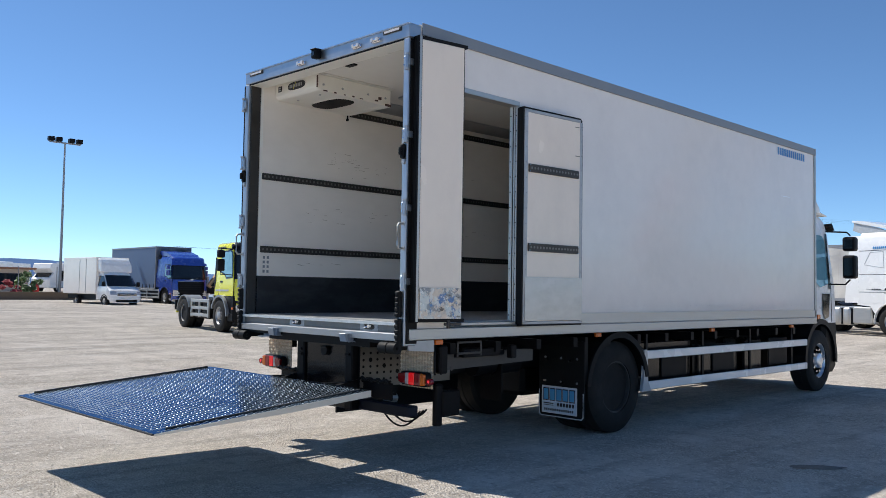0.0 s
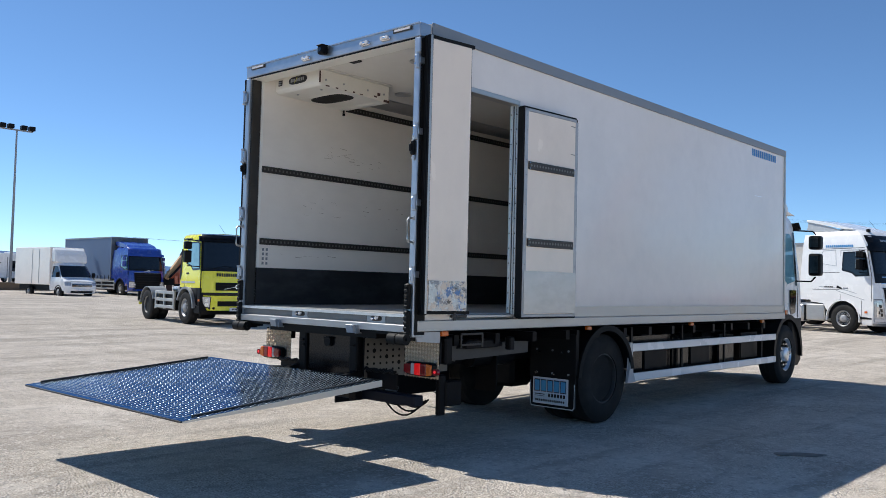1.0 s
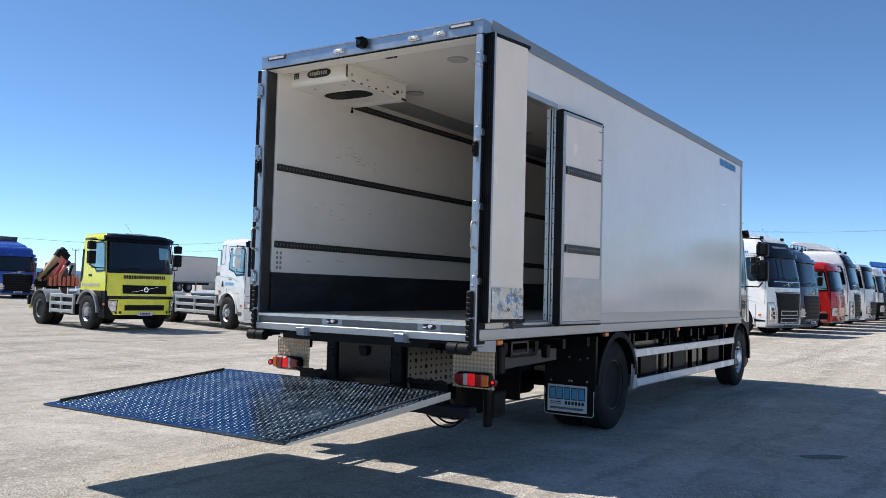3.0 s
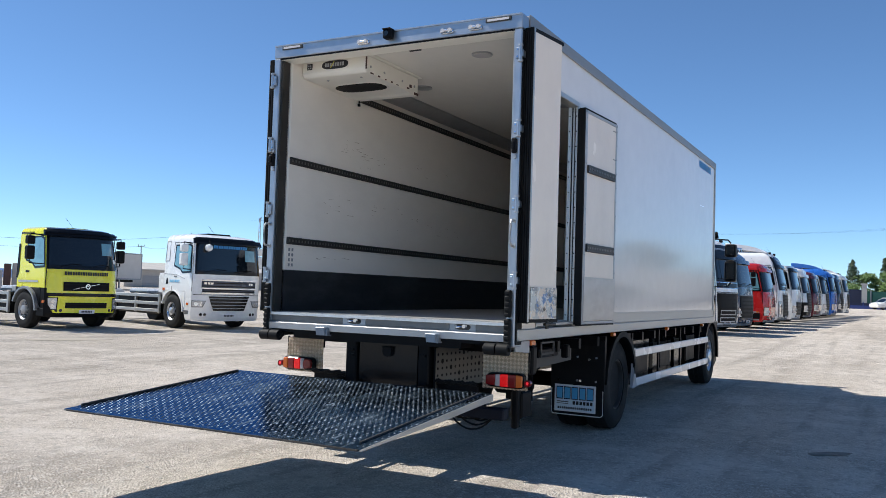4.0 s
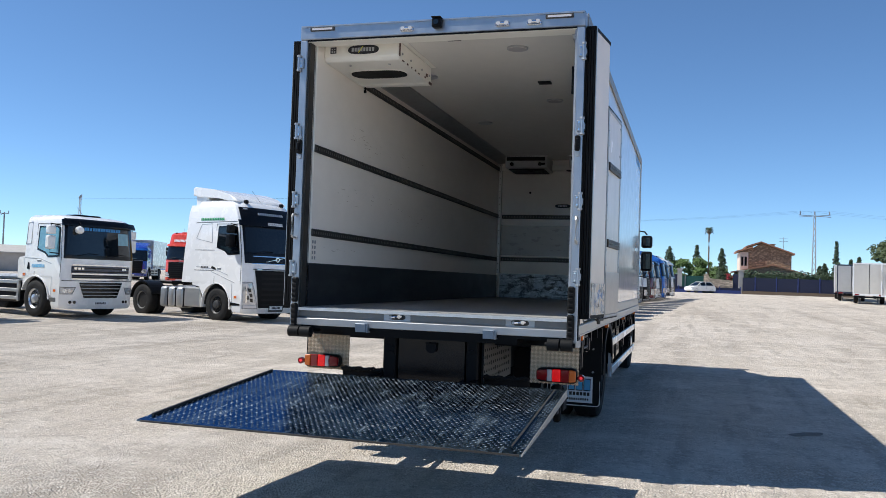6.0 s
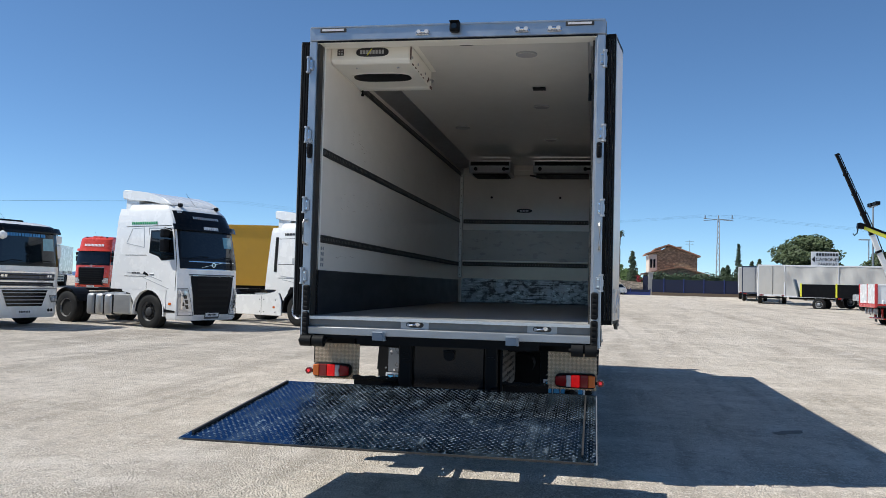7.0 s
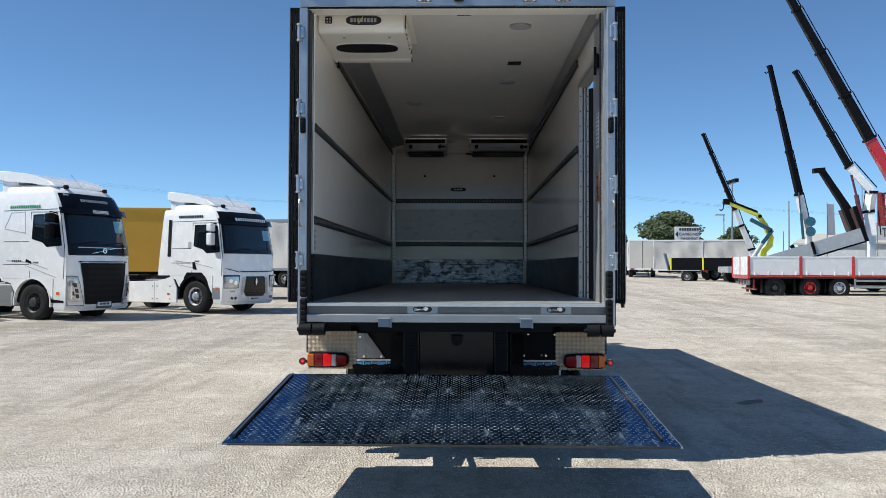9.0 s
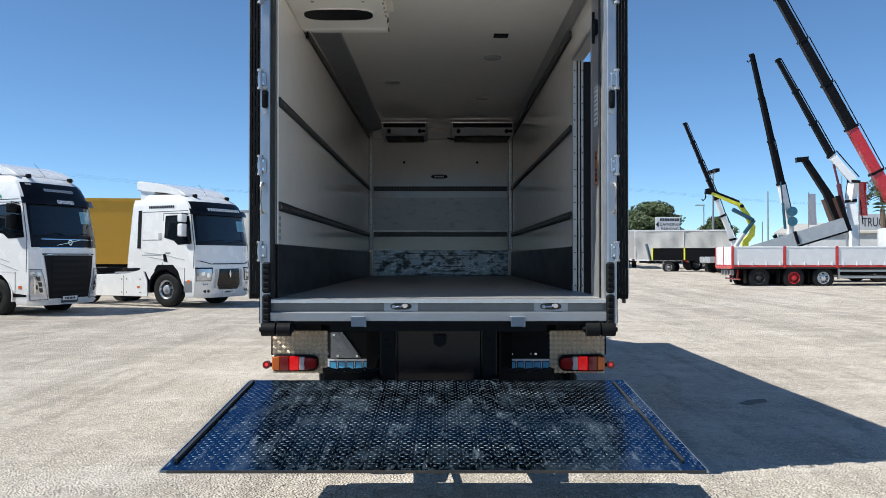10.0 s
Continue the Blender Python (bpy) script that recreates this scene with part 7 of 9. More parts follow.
def skirted_fittings(L, cab, back, length):
    one("screen_panel_edge", lambda bm: (cab.ftrap(bm, 1.27, -0.58, 0.58, 1.30, -0.58, 0.58, 0.018), cab.ftrap(bm, 1.27, -0.62, -0.55, 1.38, -0.97, -0.90, 0.018), cab.ftrap(bm, 1.27, 0.55, 0.62, 1.38, 0.90, 0.97, 0.018)), BLACK, L, "black line above the grille")
    one("badge_diamond", lambda bm: prism(bm, [(-0.05, 0.98), (0.0, 1.10), (0.05, 0.98), (0.0, 0.86)], "x", cab.front(0, 0.98, 0.03).x, cab.front(0, 0.98, 0.05).x), CHROME, L)
    g = one("hex_grille", lambda bm: (cab.ftrap(bm, 0.52, -0.34, 0.34, 0.66, -0.42, 0.42, 0.022), cab.ftrap(bm, 0.66, -0.42, 0.42, 1.14, -0.36, 0.36, 0.022)), GLOSSB, L, "black six-sided grille")
    many("grille_slat", lambda bm: [cab.ftrap(bm, z, -0.33, 0.33, z + 0.03, -0.33, 0.33, 0.032) for z in (0.60, 0.70, 0.80, 1.06)], GLOSSB, g)
    many("grille_post", lambda bm: [cab.ftrap(bm, 0.58, sg * 0.47, sg * 0.53, 1.12, sg * 0.42, sg * 0.48, 0.03) for sg in (1, -1)], P_GREY, g)
    tagged(one("lip_bars", lambda bm: cab.fbars(bm, -0.2, 0.2, 0.44, 0.03, 6, 0.02), P_GREY, L), kind="stuff")
    for sg in (1, -1):
        h = one("headlamp", lambda bm: cab.ftrap(bm, 0.80, sg * 0.64, sg * 0.97, 1.14, sg * 0.60, sg * 0.985, 0.018), HEADL, L, "clear swept headlamp", smooth=True)
        one("lamp_surround", lambda bm: cab.ftrap(bm, 0.78, sg * 0.62, sg * 0.98, 1.18, sg * 0.57, sg * 0.993, 0.012), GLOSSB, h)
        many("reflector", lambda bm: [cyl(bm, cab.front(sg * u, z, 0.014), cab.front(sg * u, z, 0.03), 0.065, 12) for u, z in ((0.72, 0.95), (0.85, 1.0))], CHROME, h)
        tagged(one("lamp_mark", lambda bm: cab.fbars(bm, *sorted((sg * 0.70, sg * 0.84)), 0.66, 0.05, 3, 0.016), GREYM, L), kind="stuff")
        one("side_crease", lambda bm: (cab.line(bm, [(back + 0.2, 1.62), (0.0, 1.55), (0.75, 1.40)], sg), cab.line(bm, [(back + 0.3, 1.50), (0.1, 1.38)], sg)), P_GREY, L)
        one("handle_recess", lambda bm: cab.spatch(bm, [(-0.06, 1.36), (0.10, 1.34), (0.02, 1.58), (-0.08, 1.58)], sg, 0.010), BLACK, L)
        one("side_label", lambda bm: cab.spatch(bm, [(-0.28, 2.02), (-0.28, 2.2), (-0.15, 2.2), (-0.15, 2.02)], sg, 0.010), P_GREY, L)
        one("step_panel", lambda bm: cab.spatch(bm, [(0.72, 0.46), (0.72, 0.78), (1.02, 0.80), (1.02, 0.46)], sg, 0.010), GREYM, L)
        one("arch_block", lambda bm: prism(bm, [(-0.42, 1.10), (-0.30, 1.26), (0.30, 1.26), (0.48, 1.08), (0.55, 0.92), (0.45, 0.95), (0.0, 1.16), (-0.4, 1.02)], "y", sg * 1.15, sg * 1.245, 0.01), BLACK, L)
        many("skirt_bolt", lambda bm: [cyl(bm, (x, sg * 1.214, z), (x, sg * 1.222, z), 0.022, 8) for x in (-1.0, -1.55, -1.75) for z in (0.42, 0.82)], SEAM, L)
        one("skirt_seam", lambda bm: box(bm, -1.68, -1.665, sg * 1.213 - 0.004, sg * 1.213 + 0.004, 0.32, 0.94), SEAM, L)
        one("side_marker", lambda bm: box(bm, -1.12, -1.02, sg * 1.216 - 0.006, sg * 1.216 + 0.008, 0.55, 0.61), ORANGE, L)


lorry(stand(24.72, 14.2, -115.5), "white tractor unit with side skirts and a low black grille", P_WHITE, 3.40, "tall", -1.0, lower_lip=P_WHITE, visor=GLOSSB, spoiler=True, mirror=P_WHITE, rim=RIMB, tail="tractor_skirt", split_grille=[(0.55, 0.66, 0.34)],
      levels=[(0.28, 1.25, 1.18), (0.40, 1.33, 1.22), (1.0, 1.38, 1.22), (1.7, 1.33, 1.22), (1.95, 1.30, 1.215), (2.80, 1.14, 1.17), (3.05, 1.02, 1.15), (3.2, 0.86, 1.11), (3.3, 0.68, 1.06), (3.37, 0.45, 0.98), (3.40, 0.15, 0.86)], d=0.24, glassz=(1.95, 2.74), lamps=False, steps=False, recess=False, screen_s=0.96, mirror_dy=0.10,
      windscreen_text=(2.86, 1.5, WHITEP), side_text=(0.3, 2.95, 1.0, DARKP), length=3.7, group=FAN, badge=False, far_daylight=True, base=skirted_fittings)

def winged_fittings(L, cab, back, length):
    """The high-roof fittings and a raised two-part wing on the roof."""
    high_roof_fittings(L, cab, back, length)
    one("roof_wing", lambda bm: prism(bm, [(0.35, 3.70), (0.2, 3.76), (-0.4, 3.93), (-1.25, 4.12), (-1.62, 4.14), (-1.6, 4.06), (-0.6, 3.86), (0.0, 3.72)], "y", -1.04, 1.04, 0.02), P_WHITE, L, "raised white roof wing")
    for sg in (1, -1):
        one("wing_support", lambda bm: prism(bm, [(-0.2, 3.68), (-0.6, 3.84), (-1.55, 4.07), (-1.60, 3.78), (-1.3, 3.66)], "y", sg * 0.98 - 0.02, sg * 0.98 + 0.02), P_GREY, L)


ROWS_ = [
    (P_WHITE, 3.75, "tall", dict(spoiler=True, deflector=False, visor=GLOSSB, grille_z=(0.47, 1.59), grille_w=0.58, grille_taper=-0.24, levels=HIGH_ROOF, width=1.19, back=-1.3, glassz=(2.12, 2.92), lamps=False, steps=False, recess=False, badge_z=1.93, screen_s=0.95, arch_mat=P_WHITE,
                                 band=(1.80, 2.13, GLOSSB), band_w=0.95, side_text=(0.4, 3.08, 1.1, BLUEP), rim=RIMS, loops=((0.5, 0.68), (0.76, 0.95)), base=winged_fittings), "white high-roof tractor unit with a raised roof deflector"),
    (P_NAVY, 3.5, "tall", dict(visor=P_NAVY, roof_lights=True, grille_z=(0.55, 1.5)), "dark navy tractor unit with a roof lamp bar"),
    (P_RED, 3.02, "low", dict(visor=P_RED, grille=P_RED, grille_z=(0.6, 1.5), windscreen_text=(2.74, 1.2, WHITEP)), "bright red tractor unit with a low roof"),
    (P_WHITE, 3.75, "tall", dict(spoiler=True, visor=GLOSSB, grille_z=(0.47, 1.59), grille_w=0.58, grille_taper=-0.24, levels=HIGH_ROOF, width=1.19, glassz=(2.12, 2.92), lamps=False, steps=False, recess=False, badge_z=1.93, screen_s=0.95, arch_mat=P_WHITE, band=(1.80, 2.13, GLOSSB), band_w=0.95, base=high_roof_fittings), "white tractor unit with a dark visor"),
    (P_WHITE, 3.2, "tall", dict(visor=GLOSSB, grille_z=(0.5, 1.2)), "white tractor unit with black bumper"),
    (P_WHITE, 3.15, "low", dict(visor=P_WHITE, bumper=BLACK, roof_lights=False), "white lorry with a black bumper"),
    (P_MAROON, 3.05, "low", dict(visor=P_MAROON, grille=P_MAROON), "dark maroon lorry with a low roof"),
    (P_WHITE, 2.95, "low", dict(visor=GLOSSB), "white day-cab lorry with a black visor"),
    (P_BLUE2, 3.45, "tall", dict(spoiler=True, visor=P_BLUE2, grille=P_BLUE2), "bright blue tractor unit with a roof spoiler"),
    (P_NAVY, 3.2, "low", dict(visor=P_NAVY), "dark navy-blue lorry with a low roof"),
    (P_WHITE, 3.4, "tall", dict(spoiler=True, visor=P_WHITE), "white tractor unit with a roof spoiler"),
]
for i, (c, rf, st, kw, lab) in enumerate(ROWS_):
    x = 32.6 + 4.0 * i
    out = (0.0, 0.2, -0.1)[i] if i < 3 else 0.0
    lorry(stand(x - (0.15 if i == 2 else 0.0), 9.35 - 0.062 * (x - 32.9) + out, (-108, -98, -92)[min(i, 2)]), lab, c, rf, st, group=ROW, mirror=kw.pop("mirror", BLACK), **kw)


def rig_box(mat, height, x0, x1, front=None, z0=1.05):
    def fn(L, cab, back, length):
        b = one("cargo_box", lambda bm: box(bm, x0, x1, -1.27, 1.27, z0, height, 0.02), mat, L)
        one("box_frame", lambda bm: [box(bm, x, x + 0.08, -1.285, 1.285, z0, height + 0.01, 0.01) for x in (x0, x1 - 0.08)] + [box(bm, x0, x1, sg * 1.275 - 0.015, sg * 1.275 + 0.015, z, z + 0.09) for sg in (1, -1) for z in (z0, height - 0.09)], front or GREYM, b)
        many("buckle", lambda bm: [box(bm, x, x + 0.05, sg * 1.285 - 0.01, sg * 1.285 + 0.01, z0 + 0.02, z0 + 0.3) for x in np.arange(x0 + 0.3, x1 - 0.2, 0.55) for sg in (1, -1)], BLACK, b)
    return fn


lorry(stand(27.2, 52.2, -91, -0.1), "blue curtain-sided lorry with a roof deflector", P_BLUE, 3.2, "low", -0.8, visor=P_BLUE, spoiler=True, mirror=P_BLUE, tail="rigid", length=5.2, base=rig_box(TARP_B, 3.9, -8.4, -1.25, GREYM), grille_z=(0.5, 1.55), windscreen_text=None, group="lorries at the far side")
lorry(stand(61.65, 51.3, -156), "blue box lorry with a white body", P_BLUE, 2.95, "low", -0.7, visor=P_BLUE2, spoiler=True, mirror=P_BLUE, tail="rigid", length=4.6, base=rig_box(P_WHITE, 3.6, -7.2, -1.1, P_WHITE), group="lorries at the far side")
lorry(stand(52.6, 40.0, -174), "red tractor unit with a high roof and sun visor", P_SCARLET, 3.92, "tall", -1.1, visor=P_SCARLET, windscreen_text=(3.2, 1.5, WHITEP), mirror=BLACK, grille_z=(0.5, 1.7), group="lorries at the far side")
lorry(stand(58.6, 41.6, -150), "amber yellow crane lorry with a day cab", P_AMBER, 3.0, "low", -0.7, visor=BLACK, length=4.5, tail="chassis", group="lorries at the far side")


# ---- delivery van ----
def van(m):
    V = thing("box_van", m, "white delivery van with a box body", "van")
    lv = [(0.28, 0.84, 0.93, -1.1), (0.5, 0.92, 0.98, -1.1), (0.8, 0.92, 1.0, -1.1), (1.0, 0.84, 1.0, -1.1), (1.14, 0.62, 0.99, -1.1), (1.22, 0.40, 0.98, -1.1), (1.95, -0.16, 0.88, -1.1), (2.12, -0.34, 0.84, -1.1), (2.22, -0.62, 0.76, -1.1)]
    c = Cab(lv, 0.22)
    one("cab_body", lambda bm: c.shell(bm, 0.45, 2.2), P_WHITE, V, smooth=True)
    one("bumper", lambda bm: c.fpatch(bm, -0.98, 0.98, 0.3, 0.60, 0.02, 10, 2, thick=0.1), P_WHITE, V)
    one("lower_intake", lambda bm: c.fpatch(bm, -0.7, 0.7, 0.33, 0.45, 0.03), GLOSSB, V)
    one("bonnet_seam", lambda bm: c.fpatch(bm, -0.9, 0.9, 1.005, 1.02, 0.006), SEAM, V)
    one("windscreen", lambda bm: c.fpatch(bm, -0.93, 0.93, 1.27, 1.95, 0.012), GLASS, V)
    one("grille", lambda bm: c.fpatch(bm, -0.62, 0.62, 0.70, 0.86, 0.015), GLOSSB, V)
    many("grille_slat", lambda bm: [c.fpatch(bm, -0.6, 0.6, z, z + 0.015, 0.022) for z in (0.735, 0.79, 0.84)], CHROME, V)
    one("number_plate", lambda bm: c.fpatch(bm, -0.25, 0.25, 0.46, 0.56, 0.045, 4, 1), WHITEP, V)
    for sg in (1, -1):
        one("headlamp", lambda bm: grid(bm, lambda u, v: c.front(sg * (0.66 + 0.31 * u), 0.76 + 0.2 * v, 0.012), 4, 2), HEADL, V)
        one("door_window", lambda bm: c.spatch(bm, [(0.18, 1.28), (-0.3, 1.9), (-0.85, 1.92), (-0.85, 1.25)], sg, 0.01), GLASS, V)
        one("mirror", lambda bm: box(bm, 0.05, 0.2, sg * 1.12 - 0.1, sg * 1.12 + 0.1, 1.25, 1.55, 0.04), BLACK, V)
        wheel(V, 0, sg * 1.0, 0.35, 0.23, sg, RIMS)
        wheel(V, -3.6, sg * 1.02, 0.35, 0.23, sg, RIMS)
        one("wheel_arch", lambda bm: arch(bm, 0, sg * 0.75, sg * 1.015, 0.38, 0.43, 0, 180, 0.35), BLACK, V)
    b = one("cargo_box", lambda bm: box(bm, -5.3, -0.95, -1.08, 1.08, 0.78, 3.05, 0.03), WHITE, V)
    one("box_door", lambda bm: [box(bm, x, x + 0.03, -1.09, -1.082, 0.85, 2.95) for x in (-3.1, -2.25)], GREYM, b)
    one("roof_fairing", lambda bm: prism(bm, [(-0.97, 3.02), (-0.97, 2.15), (-0.35, 2.1), (-0.45, 2.6), (-0.75, 2.95)], "y", -1.0, 1.0, 0.08), P_WHITE, V)
    many("chassis_rail", lambda bm: box(bm, -5.2, -0.8, -0.8, 0.8, 0.45, 0.78), BLACK, V)
van(stand(22.3, 50.6, -86, -0.15))


# ---- trailers ----
def trailer(m, label, length, mat, top=3.95, z0=1.15, frame_mat=GREYM, group="parked trailers", axles=2, ribs=0, front_plain=True, tarp=True):
    T2 = thing("trailer", m, label, "trailer", group)
    h = length / 2
    def cloth(bm):
        def sheet(sg):
            def fn(u, v):
                x, z = -h + length * u, z0 + (top - z0) * v
                y = sg * (1.25 + ((0.06 * math.sin(u * length * 2.1 + 2.5 * v) + 0.035 * math.sin(u * length * 5.7 - 6 * v)) * math.sin(v * 3.1) if tarp else 0))
                return Vector((x, y, z))
            grid(bm, fn, int(length * 8), 10, sg > 0)
        sheet(1), sheet(-1)
        for x in (-h, h):
            bm.faces.new([bm.verts.new((x, y, z)) for y, z in ((-1.25, z0), (1.25, z0), (1.25, top), (-1.25, top))])
        for z in (z0, top):
            bm.faces.new([bm.verts.new((x, y, z)) for x, y in ((-h, -1.25), (h, -1.25), (h, 1.25), (-h, 1.25))])
    b = one("cargo_body", cloth, mat, T2)
    def fr(bm):
        for x in (-h - 0.01, h - 0.09):
            for sg in (1, -1):
                box(bm, x, x + 0.1, sg * 1.24 - 0.05, sg * 1.24 + 0.05, z0, top, 0.01)
            box(bm, x, x + 0.1, -1.26, 1.26, top - 0.1, top + 0.02)
            box(bm, x, x + 0.1, -1.26, 1.26, z0 - 0.05, z0 + 0.12)
        for sg in (1, -1):
            box(bm, -h, h, sg * 1.26 - 0.02, sg * 1.26 + 0.02, top - 0.1, top + 0.015)
            box(bm, -h, h, sg * 1.26 - 0.025, sg * 1.26 + 0.025, z0 - 0.12, z0 + 0.02)
            for k in range(ribs):
                x = -h + length * (k + 1) / (ribs + 1)
                box(bm, x - 0.03, x + 0.03, sg * 1.275 - 0.02, sg * 1.275 + 0.02, z0, top)
    one("body_frame", fr, frame_mat, b)
    many("rear_seam", lambda bm: [box(bm, x, x + 0.012, -0.015, 0.015, z0 + 0.1, top - 0.1) for x in (-h - 0.02, h + 0.01)], BLACK, b)
    many("chassis_rail", lambda bm: [box(bm, -h + 0.3, h - 0.4, sg * 0.5 - 0.06, sg * 0.5 + 0.06, min(0.75, z0 - 0.3), z0 - 0.04) for sg in (1, -1)] + [box(bm, -h, -h + 0.12, -1.2, 1.2, 0.5, 0.65)], BLACK, T2)
    for k in range(axles):
        for sg in (1, -1):
            wheel(T2, -h + 1.4 + 1.3 * k, sg * 1.22, 0.5, 0.34, sg, RIMS)
    many("leg", lambda bm: [box(bm, h - 2.6, h - 2.48, sg * 0.8 - 0.06, sg * 0.8 + 0.06, 0.0, z0) for sg in (1, -1)], GREYM, T2)
    many("tail_lamp", lambda bm: [box(bm, -h - 0.03, -h, sg * 0.95 - 0.18, sg * 0.95 + 0.18, 0.72, 0.84) for sg in (1, -1)], RED, T2)
    return T2


trailer(stand(33.0, 20.6, 98), "amber yellow box trailer with a pale edge strip", 9.2, TARP_Y, 3.72, 1.25, TARP_Y, tarp=False)
trailer(stand(49.0, 18.6, 75), "white curtain trailer parked behind the tractor units", 7.0, TARP_W, 4.0, 1.1, GREYM)
trailer(stand(68.0, 46.5, 30), "grey box body behind the red tractor unit", 6.0, TARP_G, 3.9, 1.1, GREYM, tarp=False)
trailer(stand(55.6, 70.0, 6), "white box body standing behind the yellow lorry", 6.6, TARP_W, 3.6, 1.1, GREYM, tarp=False)
trailer(stand(75.9, -15.6, 76), "long white curtain trailer with wrinkled tarpaulin", 8.6, TARP_W, 3.5, 0.82, WHITEP, ribs=1)
trailer(stand(83.4, -11.6, -10), "white curtain trailer with its closed end towards the yard", 9.0, TARP_W, 3.55, 0.75, WHITEP)
trailer(stand(93.9, -11.9, -9.5), "dark-framed trailer with a grey tarpaulin", 9.0, TARP_G, 3.6, 0.8, P_NAVY)
trailer(stand(103.6, -13.1, -9.5), "white box trailer parked far away", 9.0, TARP_W, 3.7, 0.8, WHITEP)


# ---- flatbed with white dropsides ----
def dropside_truck(m):
    F = thing("dropside_trailer", m, "flatbed with white drop sides and red posts", "trailer")
    ln, z0, z1 = 12.15, 1.07, 1.99
    one("deck", lambda bm: box(bm, -ln, 0, -1.25, 1.25, 0.95, z0, 0.01), RAIL, F)
    n = 5
    for k in range(n):
        a, b = -ln + ln * k / n, -ln + ln * (k + 1) / n
        for sg in (1, -1):
            p = one("drop_side", lambda bm: (box(bm, a + 0.07, b - 0.07, sg * 1.24 - 0.02, sg * 1.24 + 0.02, z0 + 0.04, z1, 0.008), box(bm, a + 0.07, b - 0.07, sg * 1.26 - 0.012, sg * 1.26 + 0.012, z1 - 0.06, z1 - 0.02)), P_WHITE, F)
            many("latch", lambda bm: [box(bm, a + (b - a) * f - 0.04, a + (b - a) * f + 0.04, sg * 1.27 - 0.02, sg * 1.27 + 0.02, z0 + 0.02, z0 + 0.20, 0.02) for f in (0.09, 0.35, 0.62, 0.88)], WHITEP, p)
    for k in range(n + 1):
        for sg in (1, -1):
            x = -ln + ln * k / n
            one("post", lambda bm: box(bm, x - 0.055, x + 0.055, sg * 1.25 - 0.05, sg * 1.25 + 0.05, z0 - 0.1, z1 + 0.01, 0.01), P_RED, F, "red post")
    many("side_rail", lambda bm: [box(bm, -ln, 0, sg * 1.255 - 0.03, sg * 1.255 + 0.03, z0 - 0.05, z0 + 0.02, 0.005) for sg in (1, -1)], P_RED, F, "red side rail")
    for sg in (1, -1):
        one("tailgate", lambda bm: box(bm, -0.03, 0.03, *sorted((sg * 0.03, sg * 1.19)), z0 + 0.04, z1, 0.008), P_WHITE, F)
    one("centre_post", lambda bm: box(bm, -0.02, 0.05, -0.03, 0.03, z0, z1 + 0.01), P_RED, F, "slim red post")
    one("tail_beam", lambda bm: box(bm, -0.06, 0.05, -1.2, 1.2, z0 - 0.14, z0 + 0.03, 0.01), P_RED, F)
    many("tail_fitting", lambda bm: [box(bm, -0.3, -0.1, -0.9 + 0.45 * k, -0.78 + 0.45 * k, 0.62, 0.9, 0.03) for k in range(4)], ALUD, F)
    many("chassis_rail", lambda bm: [box(bm, -ln, -0.4, sg * 0.45 - 0.06, sg * 0.45 + 0.06, 0.7, 0.95) for sg in (1, -1)], BLACK, F)
    one("rear_bumper", lambda bm: (box(bm, -0.45, -0.35, -1.1, 1.1, 0.40, 0.48, 0.02), box(bm, -0.5, -0.42, -0.6, -0.5, 0.44, 0.9, 0.01), box(bm, -0.5, -0.42, 0.5, 0.6, 0.44, 0.9, 0.01)), P_RED, F)
    many("hose_coil", lambda bm: [tube(bm, [(-0.3 - 0.1 * k, -0.9 + 0.05 * i + 0.3 * k, 0.85 - 0.25 * math.sin(math.pi * i / 8)) for i in range(9)], 0.025, 5) for k in range(4)], RUBBER, F)
    for k, rm in enumerate((RIMD, RIMR, RIMB)):
        x = (-1.25, -2.88, -4.25)[k]
        for sg in (1, -1):
            wheel(F, x, sg * 1.2, 0.51, 0.36, sg, rm)
    many("mud_flap", lambda bm: [box(bm, x, x + 0.02, sg * 1.05 - 0.18, sg * 1.05 + 0.18, 0.25, 0.9) for x in (-0.65, -2.2, -3.58) for sg in (1, -1)], BLACK, F)
    one("side_guard", lambda bm: [box(bm, -10.2, -4.95, sg * 1.2 - 0.02, sg * 1.2 + 0.02, z, z + 0.1) for z in (0.5, 0.8) for sg in (1, -1)] + [box(bm, x, x + 0.08, sg * 1.18 - 0.03, sg * 1.18 + 0.03, 0.45, 1.1) for x in (-10.1, -7.8, -5.0) for sg in (1, -1)], ALU, F)
dropside_truck(stand(39.45, -7.2, 88.5, -0.13))


# ---- cranes on lorries ----
def boom(parent, name, pts, w0, w1, mats, lines=True):
    """A telescopic boom along pts: each stretch its own section, thinner towards the tip."""
    n = len(pts) - 1
    for i, (a, b) in enumerate(zip(pts, pts[1:])):
        wa = w0 + (w1 - w0) * i / n
        wb = w0 + (w1 - w0) * (i + 0.6) / n
        s = one("boom_section", lambda bm: beam(bm, a, b, wa, wa * 1.15, wb, wb * 1.15), mats[min(i, len(mats) - 1)], parent)
        d = (Vector(b) - Vector(a)).normalized()
        u, v = basis(d)
        one("collar", lambda bm: beam(bm, Vector(b) - d * 0.1, Vector(b) + d * 0.06, wb * 1.2, wb * 1.45), BLACK, s)
        if lines:
            one("hose", lambda bm: tube(bm, [Vector(a) - v * wa * 1.0, Vector(b) - v * wb * 1.1], 0.035, 5), BLACK, s)


def split(a, b, n):
    return [tuple(Vector(a).lerp(Vector(b), i / n)) for i in range(n + 1)]


